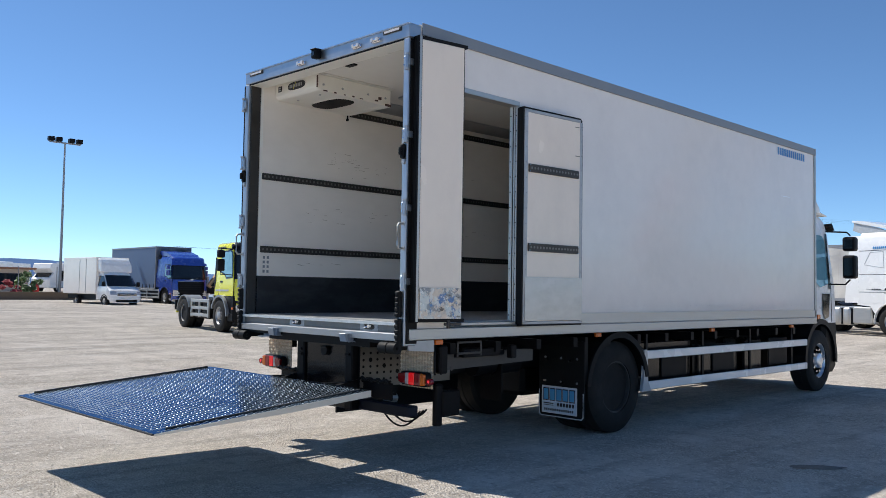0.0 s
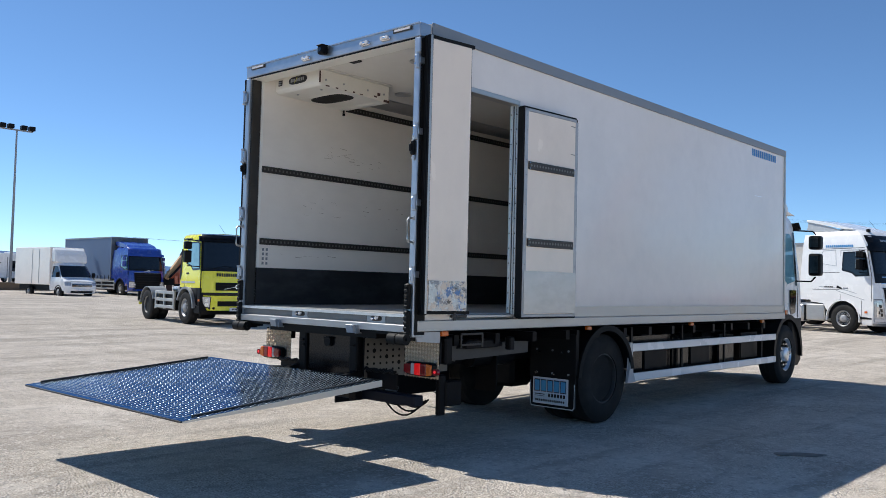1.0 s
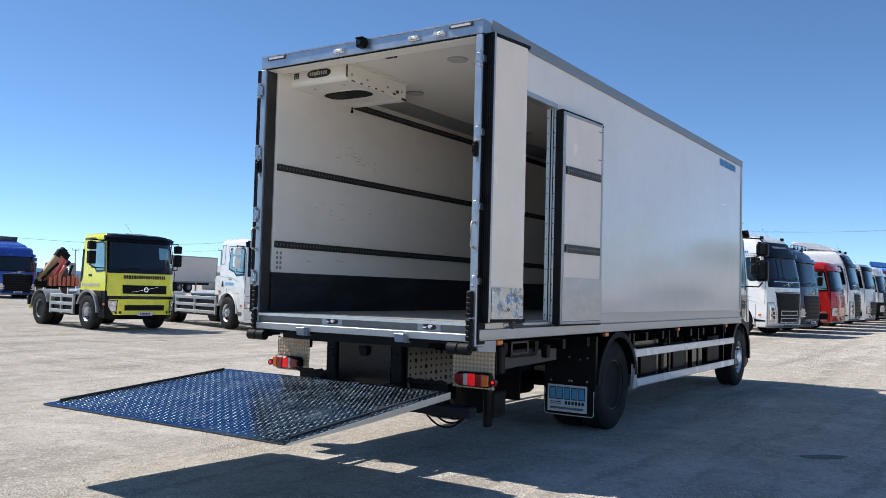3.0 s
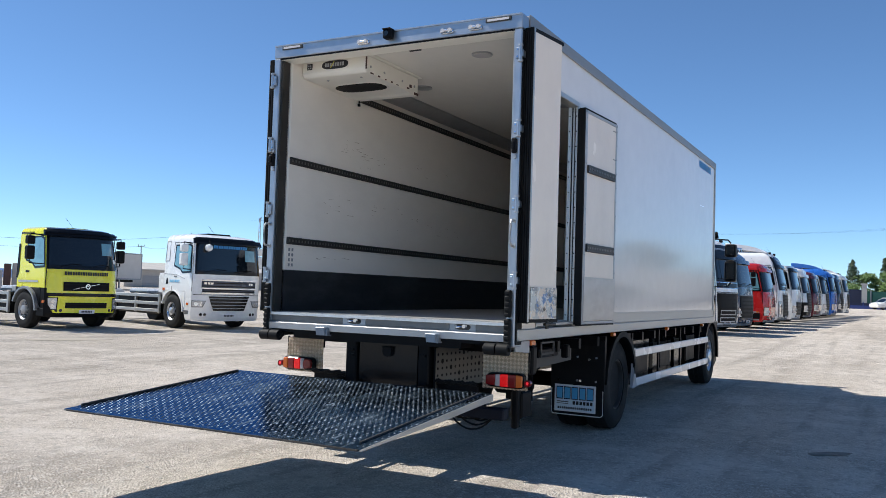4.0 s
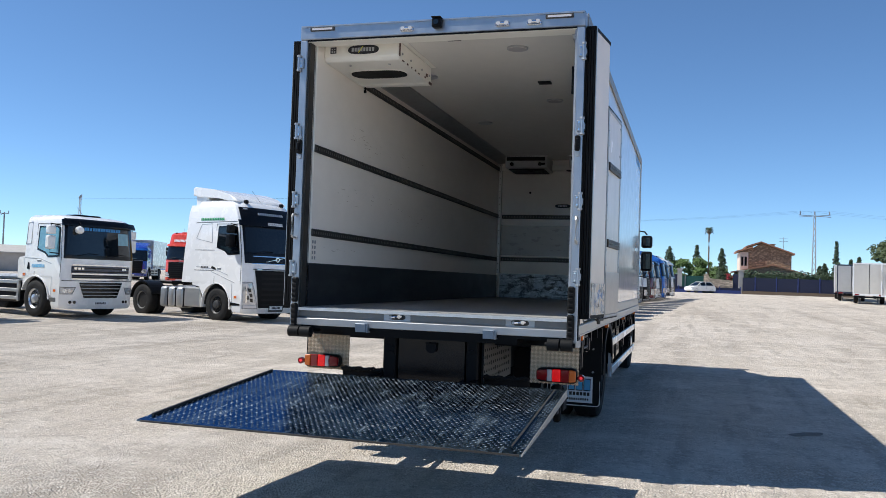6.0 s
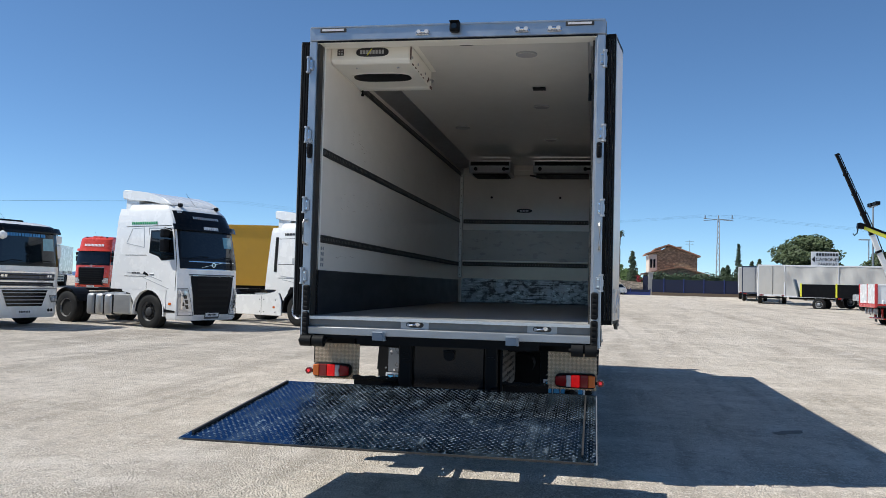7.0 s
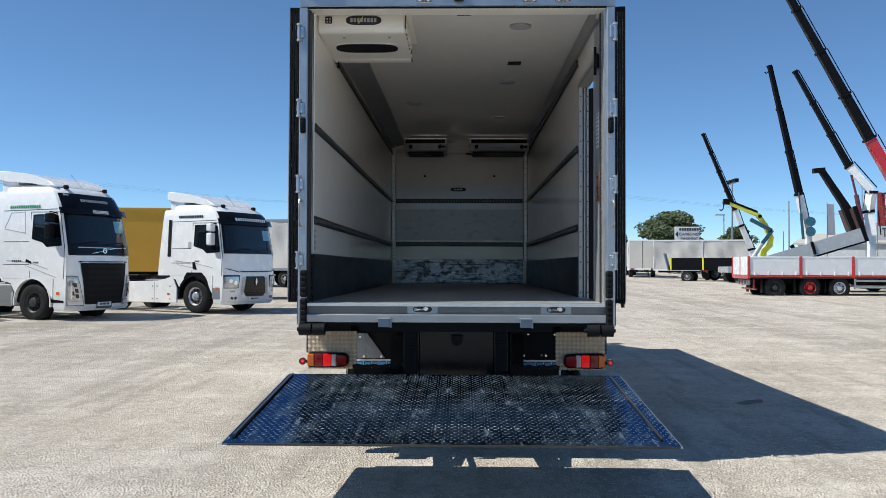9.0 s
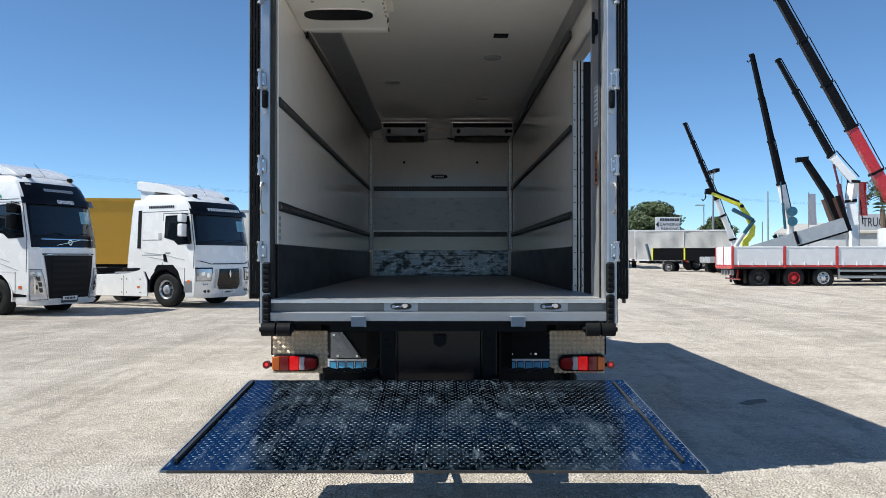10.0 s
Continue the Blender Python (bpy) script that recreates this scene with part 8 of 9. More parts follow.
def hook(parent, p):
    x, y, z = p
    one("hook", lambda bm: tube(bm, [(x, y, z), (x, y + 0.05, z - 0.35), (x, y + 0.2, z - 0.5), (x, y + 0.3, z - 0.38)], 0.04, 6), BLACK, parent)


def crane(label, base, tip, n, w0, w1, mats, foot_mat, lean=None):
    C = thing("loader_crane", Matrix.Identity(4), label, "crane", "cranes standing in the yard")
    gx, gy = base[0], base[1]
    g = rise(gx, gy)
    one("carrier_bed", lambda bm: box(bm, gx - 1.2, gx + 1.2, gy - 4.2, gy + 1.2, g + 0.75, g + 1.15, 0.03), foot_mat, C)
    for sg in (1, -1):
        for k in (0.2, -2.6):
            one("carrier_wheel", lambda bm: cyl(bm, (gx + sg * 0.85, gy + k, g + 0.5), (gx + sg * 1.2, gy + k, g + 0.5), 0.5, 20), TYRE, C)
    one("column", lambda bm: beam(bm, (gx, gy, g + 1.1), base, 0.4, 0.4, 0.34, 0.34), mats[0], C)
    one("slew_base", lambda bm: cyl(bm, (gx, gy, g + 1.1), (gx, gy, g + 1.6), 0.5, 16), BLACK, C)
    boom(C, "boom", split(base, tip, n), w0, w1, mats)
    hook(C, tip)
    return C


crane("tall dark folding crane with white lower arm", (54.2, -16.5, 3.7), (53.6, -13.75, 14.9), 4, 0.36, 0.17, [P_WHITE, BLACK, BLACK, BLACK], P_TEAL)
for k in (0.0, 0.66):
    DR = one("hose_reel", lambda bm: (cyl(bm, (53.6, -16.4, 3.98 + k), (54.0, -16.55, 3.98 + k), 0.22, 18), cyl(bm, (53.55, -16.38, 3.98 + k), (53.62, -16.41, 3.98 + k), 0.31, 18)), P_TEAL, bpy.data.objects["loader_crane"], "dark teal hose reel")
one("lift_ram", lambda bm: (cyl(bm, (53.8, -16.0, 3.5), (53.8, -15.85, 5.2), 0.09, 10), cyl(bm, (53.8, -15.85, 5.2), (53.8, -15.7, 6.6), 0.05, 8)), P_TEAL, bpy.data.objects["loader_crane"])
c3 = crane("dark telescopic crane with a white knuckle arm", (48.1, -17.7, 3.52), (48.16, -17.58, 4.96), 1, 0.50, 0.43, [P_WHITE], P_TEAL)
boom(c3, "boom", [(48.16, -17.58, 4.96), (47.97, -17.66, 6.12), (48.35, -16.49, 7.7)], 0.41, 0.34, [P_WHITE])
boom(c3, "boom", split((48.35, -16.49, 7.7), (48.68, -13.5, 13.4), 3), 0.31, 0.18, [BLACK])
one("lift_ram", lambda bm: (cyl(bm, (47.8, -17.1, 3.76), (48.04, -16.8, 5.92), 0.13, 10), cyl(bm, (48.04, -16.8, 5.92), (48.22, -16.6, 7.12), 0.07, 8)), P_MAROON, c3)
crane("very tall dark crane with a red lower boom", (51.9, -22.55, 4.21), (53.5, -12.4, 24.2), 7, 0.60, 0.29, [P_RED, P_RED, BLACK], P_RED)
yc = thing("loader_crane", Matrix.Identity(4), "yellow knuckle crane folded over with a dark jib", "crane", "cranes standing in the yard")
one("carrier_bed", lambda bm: box(bm, 54.8, 57.4, -19.0, -13.2, rise(56, -14) + 0.75, rise(56, -14) + 1.2, 0.03), P_GREY, yc)
for sg in (1, -1):
    for k in (-14.2, -17.6):
        one("carrier_wheel", lambda bm: cyl(bm, (56.1 + sg * 0.9, k, rise(56, -14) + 0.5), (56.1 + sg * 1.25, k, rise(56, -14) + 0.5), 0.5, 20), TYRE, yc)
YB = [Vector(p) for p in ((56.0, -14.05, 1.5), (56.0, -14.15, 2.7), (56.0, -14.60, 3.2), (56.0, -14.66, 3.7), (56.0, -14.28, 4.55), (56.0, -13.85, 5.15))]
one("boom", lambda bm: [beam(bm, p, q + (q - p).normalized() * 0.06, 0.32 - 0.02 * i, 0.40 - 0.03 * i) for i, (p, q) in enumerate(zip(YB, YB[1:]))], P_YELLOW, yc, "bent yellow main boom")
one("arm", lambda bm: beam(bm, (56.0, -13.95, 5.16), (56.0, -11.75, 6.06), 0.26, 0.26, 0.2, 0.2), P_YELLOW, yc, "yellow outer arm")
one("boom_pin", lambda bm: cyl(bm, (55.75, -13.88, 5.12), (56.25, -13.88, 5.12), 0.12, 12), BLACK, yc)
one("arm_top", lambda bm: beam(bm, (56.0, -13.75, 5.42), (56.0, -11.6, 6.28), 0.26, 0.14), BLACK, yc, "black hose tray along the arm")
one("arm_tip", lambda bm: beam(bm, (56.0, -11.85, 6.08), (56.0, -11.45, 6.14), 0.3, 0.34), BLACK, yc)
one("knuckle", lambda bm: beam(bm, (55.7, -13.2, 4.9), (55.7, -14.62, 4.14), 0.2, 0.24), P_TEAL, yc, "teal knuckle arm")
one("ram", lambda bm: beam(bm, (55.7, -14.66, 4.16), (55.7, -13.95, 3.2), 0.2, 0.22), P_TEAL, yc, "teal ram")
one("lift_cylinder", lambda bm: cyl(bm, (55.7, -13.95, 3.25), (55.7, -13.35, 2.3), 0.16, 12), P_GREY, yc)
hook(yc, (56.0, -11.5, 6.0))
dc = thing("loader_crane", Matrix.Identity(4), "tall crane with a white lower boom and black upper boom", "crane", "cranes standing in the yard")
one("carrier_bed", lambda bm: box(bm, 60.0, 62.4, -19.0, -13.0, rise(61, -15) + 0.75, rise(61, -15) + 1.2, 0.03), P_GREY, dc)
for sg in (1, -1):
    for k in (-14.0, -17.6):
        one("carrier_wheel", lambda bm: cyl(bm, (61.2 + sg * 0.9, k, rise(61, -15) + 0.5), (61.2 + sg * 1.25, k, rise(61, -15) + 0.5), 0.5, 20), TYRE, dc)
boom(dc, "boom", [(61.2, -15.45, 1.3), (61.2, -15.1, 3.0), (61.2, -14.35, 4.75), (61.2, -13.9, 6.0)], 0.32, 0.24, [P_WHITE])
boom(dc, "upper_boom", split((61.2, -13.9, 6.0), (61.2, -11.55, 11.6), 4), 0.26, 0.16, [BLACK])


def tipper():
    g = rise(43, -13)
    D = thing("tipper_lorry", Matrix.Identity(4), "grey tipper body raised at an angle with a brown headboard", "truck")
    one("tipping_body", lambda bm: (beam(bm, (42.9, -9.6, 1.83), (42.1, -14.38, 3.36), 0.10, 0.70), beam(bm, (45.3, -9.4, 1.45), (44.5, -14.0, 2.98), 0.10, 0.70), beam(bm, (44.1, -9.5, 1.55), (43.3, -14.2, 3.05), 2.3, 0.10)), P_GREY, D, "grey ribbed tipping body")
    one("body_rib", lambda bm: beam(bm, (42.42, -12.05, 2.32), (42.40, -11.86, 2.98), 0.12, 0.12), BLACK, D)
    one("board_catch", lambda bm: beam(bm, (45.1, -12.0, 2.62), (45.1, -11.85, 2.86), 0.14, 0.2), BLACK, D)
    one("lower_rail", lambda bm: beam(bm, (42.55, -12.0, 2.18), (42.1, -14.52, 3.0), 0.12, 0.10), BLACK, D)
    hb = one("headboard", lambda bm: prism(bm, [(-14.50, 3.05), (-13.90, 4.70), (-14.00, 4.74), (-14.60, 3.05)], "x", 42.15, 43.9), BROWN, D, "rusty brown headboard")
    one("headboard_frame", lambda bm: prism(bm, [(-14.46, 3.0), (-13.84, 4.80), (-14.06, 4.84), (-14.68, 3.0)], "x", 42.03, 42.15), BLACK, hb)
    one("crane_arm", lambda bm: (beam(bm, (42.8, -14.1, 4.4), (42.9, -12.55, 6.85), 0.36, 0.36, 0.26, 0.3), beam(bm, (42.85, -12.75, 6.8), (42.9, -12.15, 6.75), 0.3, 0.25), beam(bm, (42.7, -14.4, 3.2), (42.8, -13.7, 5.0), 0.35, 0.35)), BLACK, D)
    many("chassis_rail", lambda bm: box(bm, 42.2, 45.0, -17.5, -9.5, g + 0.7, g + 1.1), BLACK, D)
    for x in (42.4, 44.8):
        for y in (-10.4, -11.8, -16.2):
            one("wheel", lambda bm: cyl(bm, (x - 0.17, y, g + 0.5), (x + 0.17, y, g + 0.5), 0.5, 20), TYRE, D)
    one("cab_body", lambda bm: box(bm, 42.2, 44.9, -19.4, -17.4, g + 0.6, g + 2.9, 0.12, 2), P_WHITE, D, smooth=True)
tipper()


def side_board_lorry():
    x0, y0 = 67.1, -10.7
    g = rise(x0, y0)
    S = thing("dropside_lorry", pose(x0, y0, g - 0.15, 0, 0, -115), "low black drop-side body with yellow posts", "truck")
    for k in range(2):
        one("drop_side", lambda bm: box(bm, 0.2 + 2.5 * k, 2.6 + 2.5 * k, -1.25, -1.2, 1.15, 2.0, 0.01), BLACK, S)
        one("drop_side", lambda bm: box(bm, 0.2 + 2.5 * k, 2.6 + 2.5 * k, 1.2, 1.25, 1.15, 2.0, 0.01), BLACK, S)
    for k in range(3):
        for sg in (1, -1):
            one("post", lambda bm: box(bm, 0.08 + 2.5 * k, 0.2 + 2.5 * k, sg * 1.24 - 0.05, sg * 1.24 + 0.05, 1.05, 2.05), EMBER, S, "yellow post")
    one("deck", lambda bm: box(bm, 0.0, 5.2, -1.25, 1.25, 1.0, 1.15), BLACK, S)
    one("loading_ramp", lambda bm: beam(bm, (-0.1, -0.7, 1.0), (-0.45, -0.7, 2.35), 0.9, 0.08), GREYM, S)
    for sg in (1, -1):
        for x in (1.4, 4.6):
            wheel(S, x, sg * 1.2, 0.48, 0.3, sg, RIMS)
side_board_lorry()


def bare_chassis():
    S = thing("lorry_chassis", stand(68.6, -16.2, -91), "bare lorry chassis with teal hoses and black mudguards", "truck")
    one("chassis_rail", lambda bm: [box(bm, -2.4, 1.6, sg * 0.42 - 0.05, sg * 0.42 + 0.05, 0.7, 0.95) for sg in (1, -1)], P_RED, S)
    for sg in (1, -1):
        wheel(S, 0, sg * 1.2, 0.5, 0.3, sg, RIMB)
        wheel(S, -1.9, sg * 1.2, 0.5, 0.3, sg, RIMS)
        one("mudguard", lambda bm: [arch(bm, x, sg * 0.7, sg * 1.22, 0.56, 0.6, 15, 170, 0.5) for x in (0, -1.9)], BLACK, S)
    one("valve_block", lambda bm: [box(bm, -1.2, -0.7, -1.0, -0.5, 0.6, 1.05, 0.03), cyl(bm, (-1.3, 0.6, 0.8), (-0.4, 0.6, 0.8), 0.15, 12)], P_TEAL, S)
bare_chassis()


# ---- lamp posts, pylons, wires ----
def flood_post(x, y, h, label):
    P = thing("flood_lamp", stand(x, y), label, "lamp post", "floodlight masts")
    one("mast", lambda bm: cyl(bm, (0, 0, 0), (0, 0, h), 0.11, 12, 0.06), GREYM, P)
    one("cross_arm", lambda bm: box(bm, -1.1, 1.1, -0.05, 0.05, h - 0.1, h, 0.01), GREYM, P)
    for k in (-1.0, -0.45, 0.45, 1.0):
        one("flood_head", lambda bm: box(bm, k - 0.2, k + 0.2, -0.25, 0.15, h, h + 0.32, 0.03), BLACK, P)
flood_post(23.2, 62.7, 11.4, "tall grey mast with four floodlights")
flood_post(78.3, -19.15, 9.0, "grey mast with floodlights behind the trailers")


def plain_post(x, y, h, r=0.07, top=0):
    P = thing("post", stand(x, y), "slim plain grey steel post", "post", "slim posts")
    one("shaft", lambda bm: cyl(bm, (0, 0, 0), (0, 0, h), r, 8, r * 0.7), GREYM, P)
    if top:
        one("street_light_head", lambda bm: box(bm, -0.2, 0.2, -0.15, 1.3, h - 0.05, h + 0.1, 0.04), GREYM, P)
plain_post(122.2, -31.9, 8.25, 0.10, top=-1)
plain_post(140.3, -48.3, 11.6, 0.14)
plain_post(156.5, -53.5, 7.2, 0.13)
plain_post(78.0, -31.2, 8.6, 0.06)
plain_post(70.5, -32.2, 11.0, 0.07)


def banner(x, y, z0, z1, mat, label):
    B = thing("banner_flag", stand(x, y, -70), label, "flag", "banner flags")
    g = rise(x, y)
    one("pole", lambda bm: cyl(bm, (0, 0, 0), (0, 0, z1 - g + 0.1), 0.04, 8, 0.025), GREYM, B)
    def cloth(bm):
        grid(bm, lambda u, v: Vector((0.05 + 0.62 * u, 0.05 * math.sin(5 * u + 3 * v), z0 - g + (z1 - z0) * v)), 6, 10)
        grid(bm, lambda u, v: Vector((0.05 + 0.62 * u, 0.012 + 0.05 * math.sin(5 * u + 3 * v), z0 - g + (z1 - z0) * v)), 6, 10, True)
    one("cloth", cloth, mat, B)
banner(52.1, -20.0, 4.3, 6.44, P_RED, "tall red advertising banner on a pole")
banner(57.05, -18.95, 3.9, 6.06, WHITEP, "tall white advertising banner on a pole")


def fascia():
    S = thing("fascia_sign", pose(66.1, -25.8, rise(65, -27), 0, 0, -131.2), "grey fascia board with dark capital letters", "sign")
    one("board", lambda bm: box(bm, -0.4, 5.6, 0.0, 0.15, 3.25, 4.5, 0.02), ALUD, S)
    many("leg", lambda bm: [box(bm, x, x + 0.15, 0.16, 0.3, 0, 4.4) for x in (0.0, 2.6, 5.2)], GREYM, S)
    cu = bpy.data.curves.new("lettering", "FONT")
    cu.body, cu.size, cu.extrude = "TRUCK", 1.0, 0.015
    o = new("lettering", cu)
    me = bpy.data.meshes.new_from_object(o)
    bpy.data.objects.remove(o)
    ob = new("lettering", me)
    me.materials.append(DARKP)
    ob.parent = S
    ob.matrix_local = pose(1.3, -0.02, 3.52, 90, 0, 0) @ Matrix.Diagonal((0.6, 1, 1, 1))
    ob["label"] = "dark capital letters"
fascia()


def pylon(x, y, h, az):
    P = thing("power_pylon", stand(x, y, az), "lattice steel power pylon with a cross arm", "pylon", "power pylons")
    def lattice(bm):
        for sx in (1, -1):
            for sy in (1, -1):
                beam(bm, (sx * 0.30, sy * 0.30, 0), (sx * 0.11, sy * 0.11, h), 0.06, 0.06)
        for i in range(14):
            z, z2 = h * i / 14, h * (i + 1) / 14
            a, b = 0.30 - 0.19 * i / 14, 0.30 - 0.19 * (i + 1) / 14
            s = 1 if i % 2 else -1
            for q in (1, -1):
                beam(bm, (-s * a, q * a, z), (s * b, q * b, z2), 0.035, 0.035)
                beam(bm, (q * a, -s * a, z), (q * b, s * b, z2), 0.035, 0.035)
    one("lattice", lattice, ALUD, P)
    one("cross_arm", lambda bm: (beam(bm, (-2.1, 0, h - 0.3), (2.1, 0, h), 0.09, 0.09), beam(bm, (2.1, 0, h - 0.3), (-2.1, 0, h), 0.07, 0.07)), GREYM, P)
    many("insulator", lambda bm: [cyl(bm, (k, 0, h), (k, 0, h + 0.5), 0.08, 8) for k in (-1.9, 0, 1.9)], GREYM, P)
pylon(126.0, -12.5, 11.3, 90)
pylon(113.0, 100.0, 11.6, 45)
def wires(bm):
    for k in (-1.9, 0.0, 1.9):
        a, b = Vector((126.0, -12.5 + k, 12.9)), Vector((118.0, 60.0 + k, 13.5))
        pts = [a.lerp(b, i / 12) - Vector((0, 0, 2.4 * math.sin(math.pi * i / 12))) for i in range(13)]
        tube(bm, pts, 0.006, 3)
        a2, b2 = Vector((126.0, -12.5 + k, 12.9)), Vector((112.0, -90.0 + k, 8.5))
        tube(bm, [a2.lerp(b2, i / 12) - Vector((0, 0, 1.6 * math.sin(math.pi * i / 12))) for i in range(13)], 0.006, 3)
        a3, b3 = Vector((113.0, 100.0 + k, 12.8)), Vector((118.0, 60.0 + k, 13.5))
        tube(bm, [a3, b3], 0.006, 3)
    for a, b, sag in (((110.5, 172.4, 8.3), (138.9, 157.2, 9.7), 0.5), ((138.9, 157.2, 9.7), (112.7, 114.8, 10.2), 1.4), ((112.7, 114.8, 10.2), (60.0, 118.0, 7.5), 1.2)):
        a, b = Vector(a), Vector(b)
        tube(bm, [a.lerp(b, i / 10) - Vector((0, 0, sag * math.sin(math.pi * i / 10))) for i in range(11)], 0.02, 3)
def utility_pole(x, y, top):
    P = thing("utility_pole", stand(x, y), "slim grey pole carrying overhead wires", "pole", "utility poles")
    h = top - rise(x, y)
    one("shaft", lambda bm: cyl(bm, (0, 0, 0), (0, 0, h), 0.16, 8, 0.11), GREYM, P)
    one("bracket", lambda bm: beam(bm, (-0.5, 0.4, h - 0.25), (0.5, -0.4, h - 0.25), 0.12, 0.12), GREYM, P)
    many("insulator", lambda bm: [cyl(bm, (k * 0.5, -k * 0.4, h - 0.2), (k * 0.5, -k * 0.4, h + 0.25), 0.07, 8) for k in (-1, 1)], GREYM, P)
for x, y, top in ((138.9, 157.2, 9.9), (110.5, 172.4, 8.5), (112.7, 114.8, 10.4)):
    utility_pole(x, y, top)
pl_ = thing("power_line", Matrix.Identity(4), "thin sagging power lines", "cable")
many("wire", wires, BLACK, pl_)

# ---- trees ----
def leaves(bm, rng, centres, n, size, flat=0.6):
    for cx, cy, cz, r in centres:
        for _ in range(n):
            d = Vector((rng.gauss(0, 1), rng.gauss(0, 1), rng.gauss(0, 1)))
            d = d.normalized() * r * (0.55 + 0.5 * rng.random())
            p = Vector((cx, cy, cz)) + Vector((d.x, d.y, d.z * flat))
            u = Vector((rng.gauss(0, 1), rng.gauss(0, 1), rng.gauss(0, 0.6))).normalized()
            v = u.orthogonal().normalized()
            s = size * (0.6 + 0.8 * rng.random())
            bm.faces.new([bm.verts.new(p + u * a * s + v * b * s * 0.6) for a, b in ((-0.5, 0), (0, -0.5), (0.6, 0), (0, 0.5))])


def broad_tree(x, y, h, w, mat, label, seed, group="", clumps=26, n=60, size=0.42, bare=0.22):
    rng = random.Random(seed)
    P = thing("tree", stand(x, y), label, "tree", group)
    def trunk(bm):
        cyl(bm, (0, 0, -0.1), (0.15, 0.1, h * 0.5), 0.045 * h * 0.6, 9, 0.02 * h)
        for k in range(7):
            a = 2 * math.pi * k / 7 + rng.random()
            z = h * (bare + 0.12 * rng.random())
            cyl(bm, (0.1, 0.05, z), (0.3 * w * math.cos(a), 0.3 * w * math.sin(a), z + h * (0.2 + 0.15 * rng.random())), 0.012 * h, 6, 0.004 * h)
    one("trunk", trunk, BARK, P)
    cs = []
    for _ in range(clumps):
        a, rr = rng.uniform(0, 2 * math.pi), math.sqrt(rng.random()) * w / 2
        t = rng.random()
        k = math.sin(math.pi * (0.18 + 0.75 * t))
        cs.append((rr * k * math.cos(a), rr * k * math.sin(a), h * (bare + 0.06 + (0.92 - bare) * t), w * rng.uniform(0.10, 0.19)))
    one("crown", lambda bm: leaves(bm, rng, cs, n, size), mat, P)
    return P


def cypress(x, y, h, w, label, seed, group="dark slender conifers", drop=0.3):
    rng = random.Random(seed)
    P = thing("conifer", stand(x, y), label, "tree", group)
    one("trunk", lambda bm: cyl(bm, (0, 0, 0), (0, 0, h * 0.96), 0.12, 8, 0.02), BARK, P)
    def crown(bm):
        cs = []
        for k in range(44):
            t = (k + rng.random()) / 44
            r = w / 2 * (1 - t) ** 0.75 * (0.55 + 0.6 * rng.random())
            a = k * 2.4
            cs.append((r * 0.7 * math.cos(a), r * 0.7 * math.sin(a), h * (0.08 + 0.9 * t), 0.12 + r * 0.45))
        leaves(bm, rng, cs, 34, 0.3, 0.8)
    one("crown", crown, LEAFD, P)


def palm(x, y, h, label, seed, crown=1.6, n=26, girth=0.16):
    rng = random.Random(seed)
    P = thing("palm_tree", stand(x, y), label, "palm tree", "palms")
    one("trunk", lambda bm: tube(bm, [(0.06 * math.sin(i), 0, h * i / 10) for i in range(11)], girth, 9), BARK, P)
    def fronds(bm):
        for k in range(n):
            a, up = rng.uniform(0, 6.28), rng.uniform(-0.5, 1.1)
            d = Vector((math.cos(a), math.sin(a), 0))
            sdir = Vector((-math.sin(a), math.cos(a), 0))
            pts = [Vector((0, 0, h)) + d * crown * t + Vector((0, 0, crown * (up * t - 1.0 * t * t))) for t in (0, 0.25, 0.5, 0.75, 1.0)]
            for p, q in zip(pts, pts[1:]):
                for m_ in range(3):
                    s = p.lerp(q, m_ / 3)
                    for sg in (1, -1):
                        bm.faces.new([bm.verts.new(v) for v in (s, s + sdir * sg * 0.42 * crown / 1.6 + Vector((0, 0, -0.18)) + d * 0.15, s.lerp(q, 0.3))])
    one("fronds", fronds, LEAFD, P)
    one("dead_fronds", lambda bm: leaves(bm, rng, [(0, 0, h - 0.5, girth * 2.2)], 60, 0.4, 1.3), BARK, P)


broad_tree(104.5, -19.6, 7.4, 8.0, LEAFP, "wide-crowned dark green stone pine", 11, clumps=70, n=170, size=0.36, bare=0.36)
broad_tree(110.0, -29.8, 5.8, 5.2, LEAFP, "green tree behind the cranes", 12, clumps=40, n=110, size=0.36)
broad_tree(119.5, 8.8, 3.3, 4.6, LEAF, "leafy light green tree behind the fence", 13, "leafy trees behind the fence", clumps=44, n=120, size=0.3, bare=0.08)
broad_tree(120.5, 5.4, 4.3, 5.2, LEAF, "leafy light green tree behind the fence", 14, "leafy trees behind the fence", clumps=44, n=120, size=0.3, bare=0.08)
broad_tree(121.5, 2.6, 4.5, 4.6, LEAF, "leafy light green tree behind the fence", 15, "leafy trees behind the fence", clumps=44, n=120, size=0.3, bare=0.08)
broad_tree(121.0, 0.0, 3.3, 4.0, LEAF, "leafy light green tree behind the fence", 17, "leafy trees behind the fence", clumps=44, n=120, size=0.3, bare=0.08)
broad_tree(119.0, -0.9, 2.6, 2.6, FLOWER, "low shrub with red flowers", 16, clumps=14, size=0.28, bare=0.1)
cypress(120.5, 7.0, 6.3, 3.4, "tall dark conifer with layered branches", 21)
cypress(123.5, 3.3, 6.7, 2.2, "tall dark conifer behind the trees", 22)
cypress(117.2, 0.1, 6.1, 2.0, "single slender dark green cypress", 23)
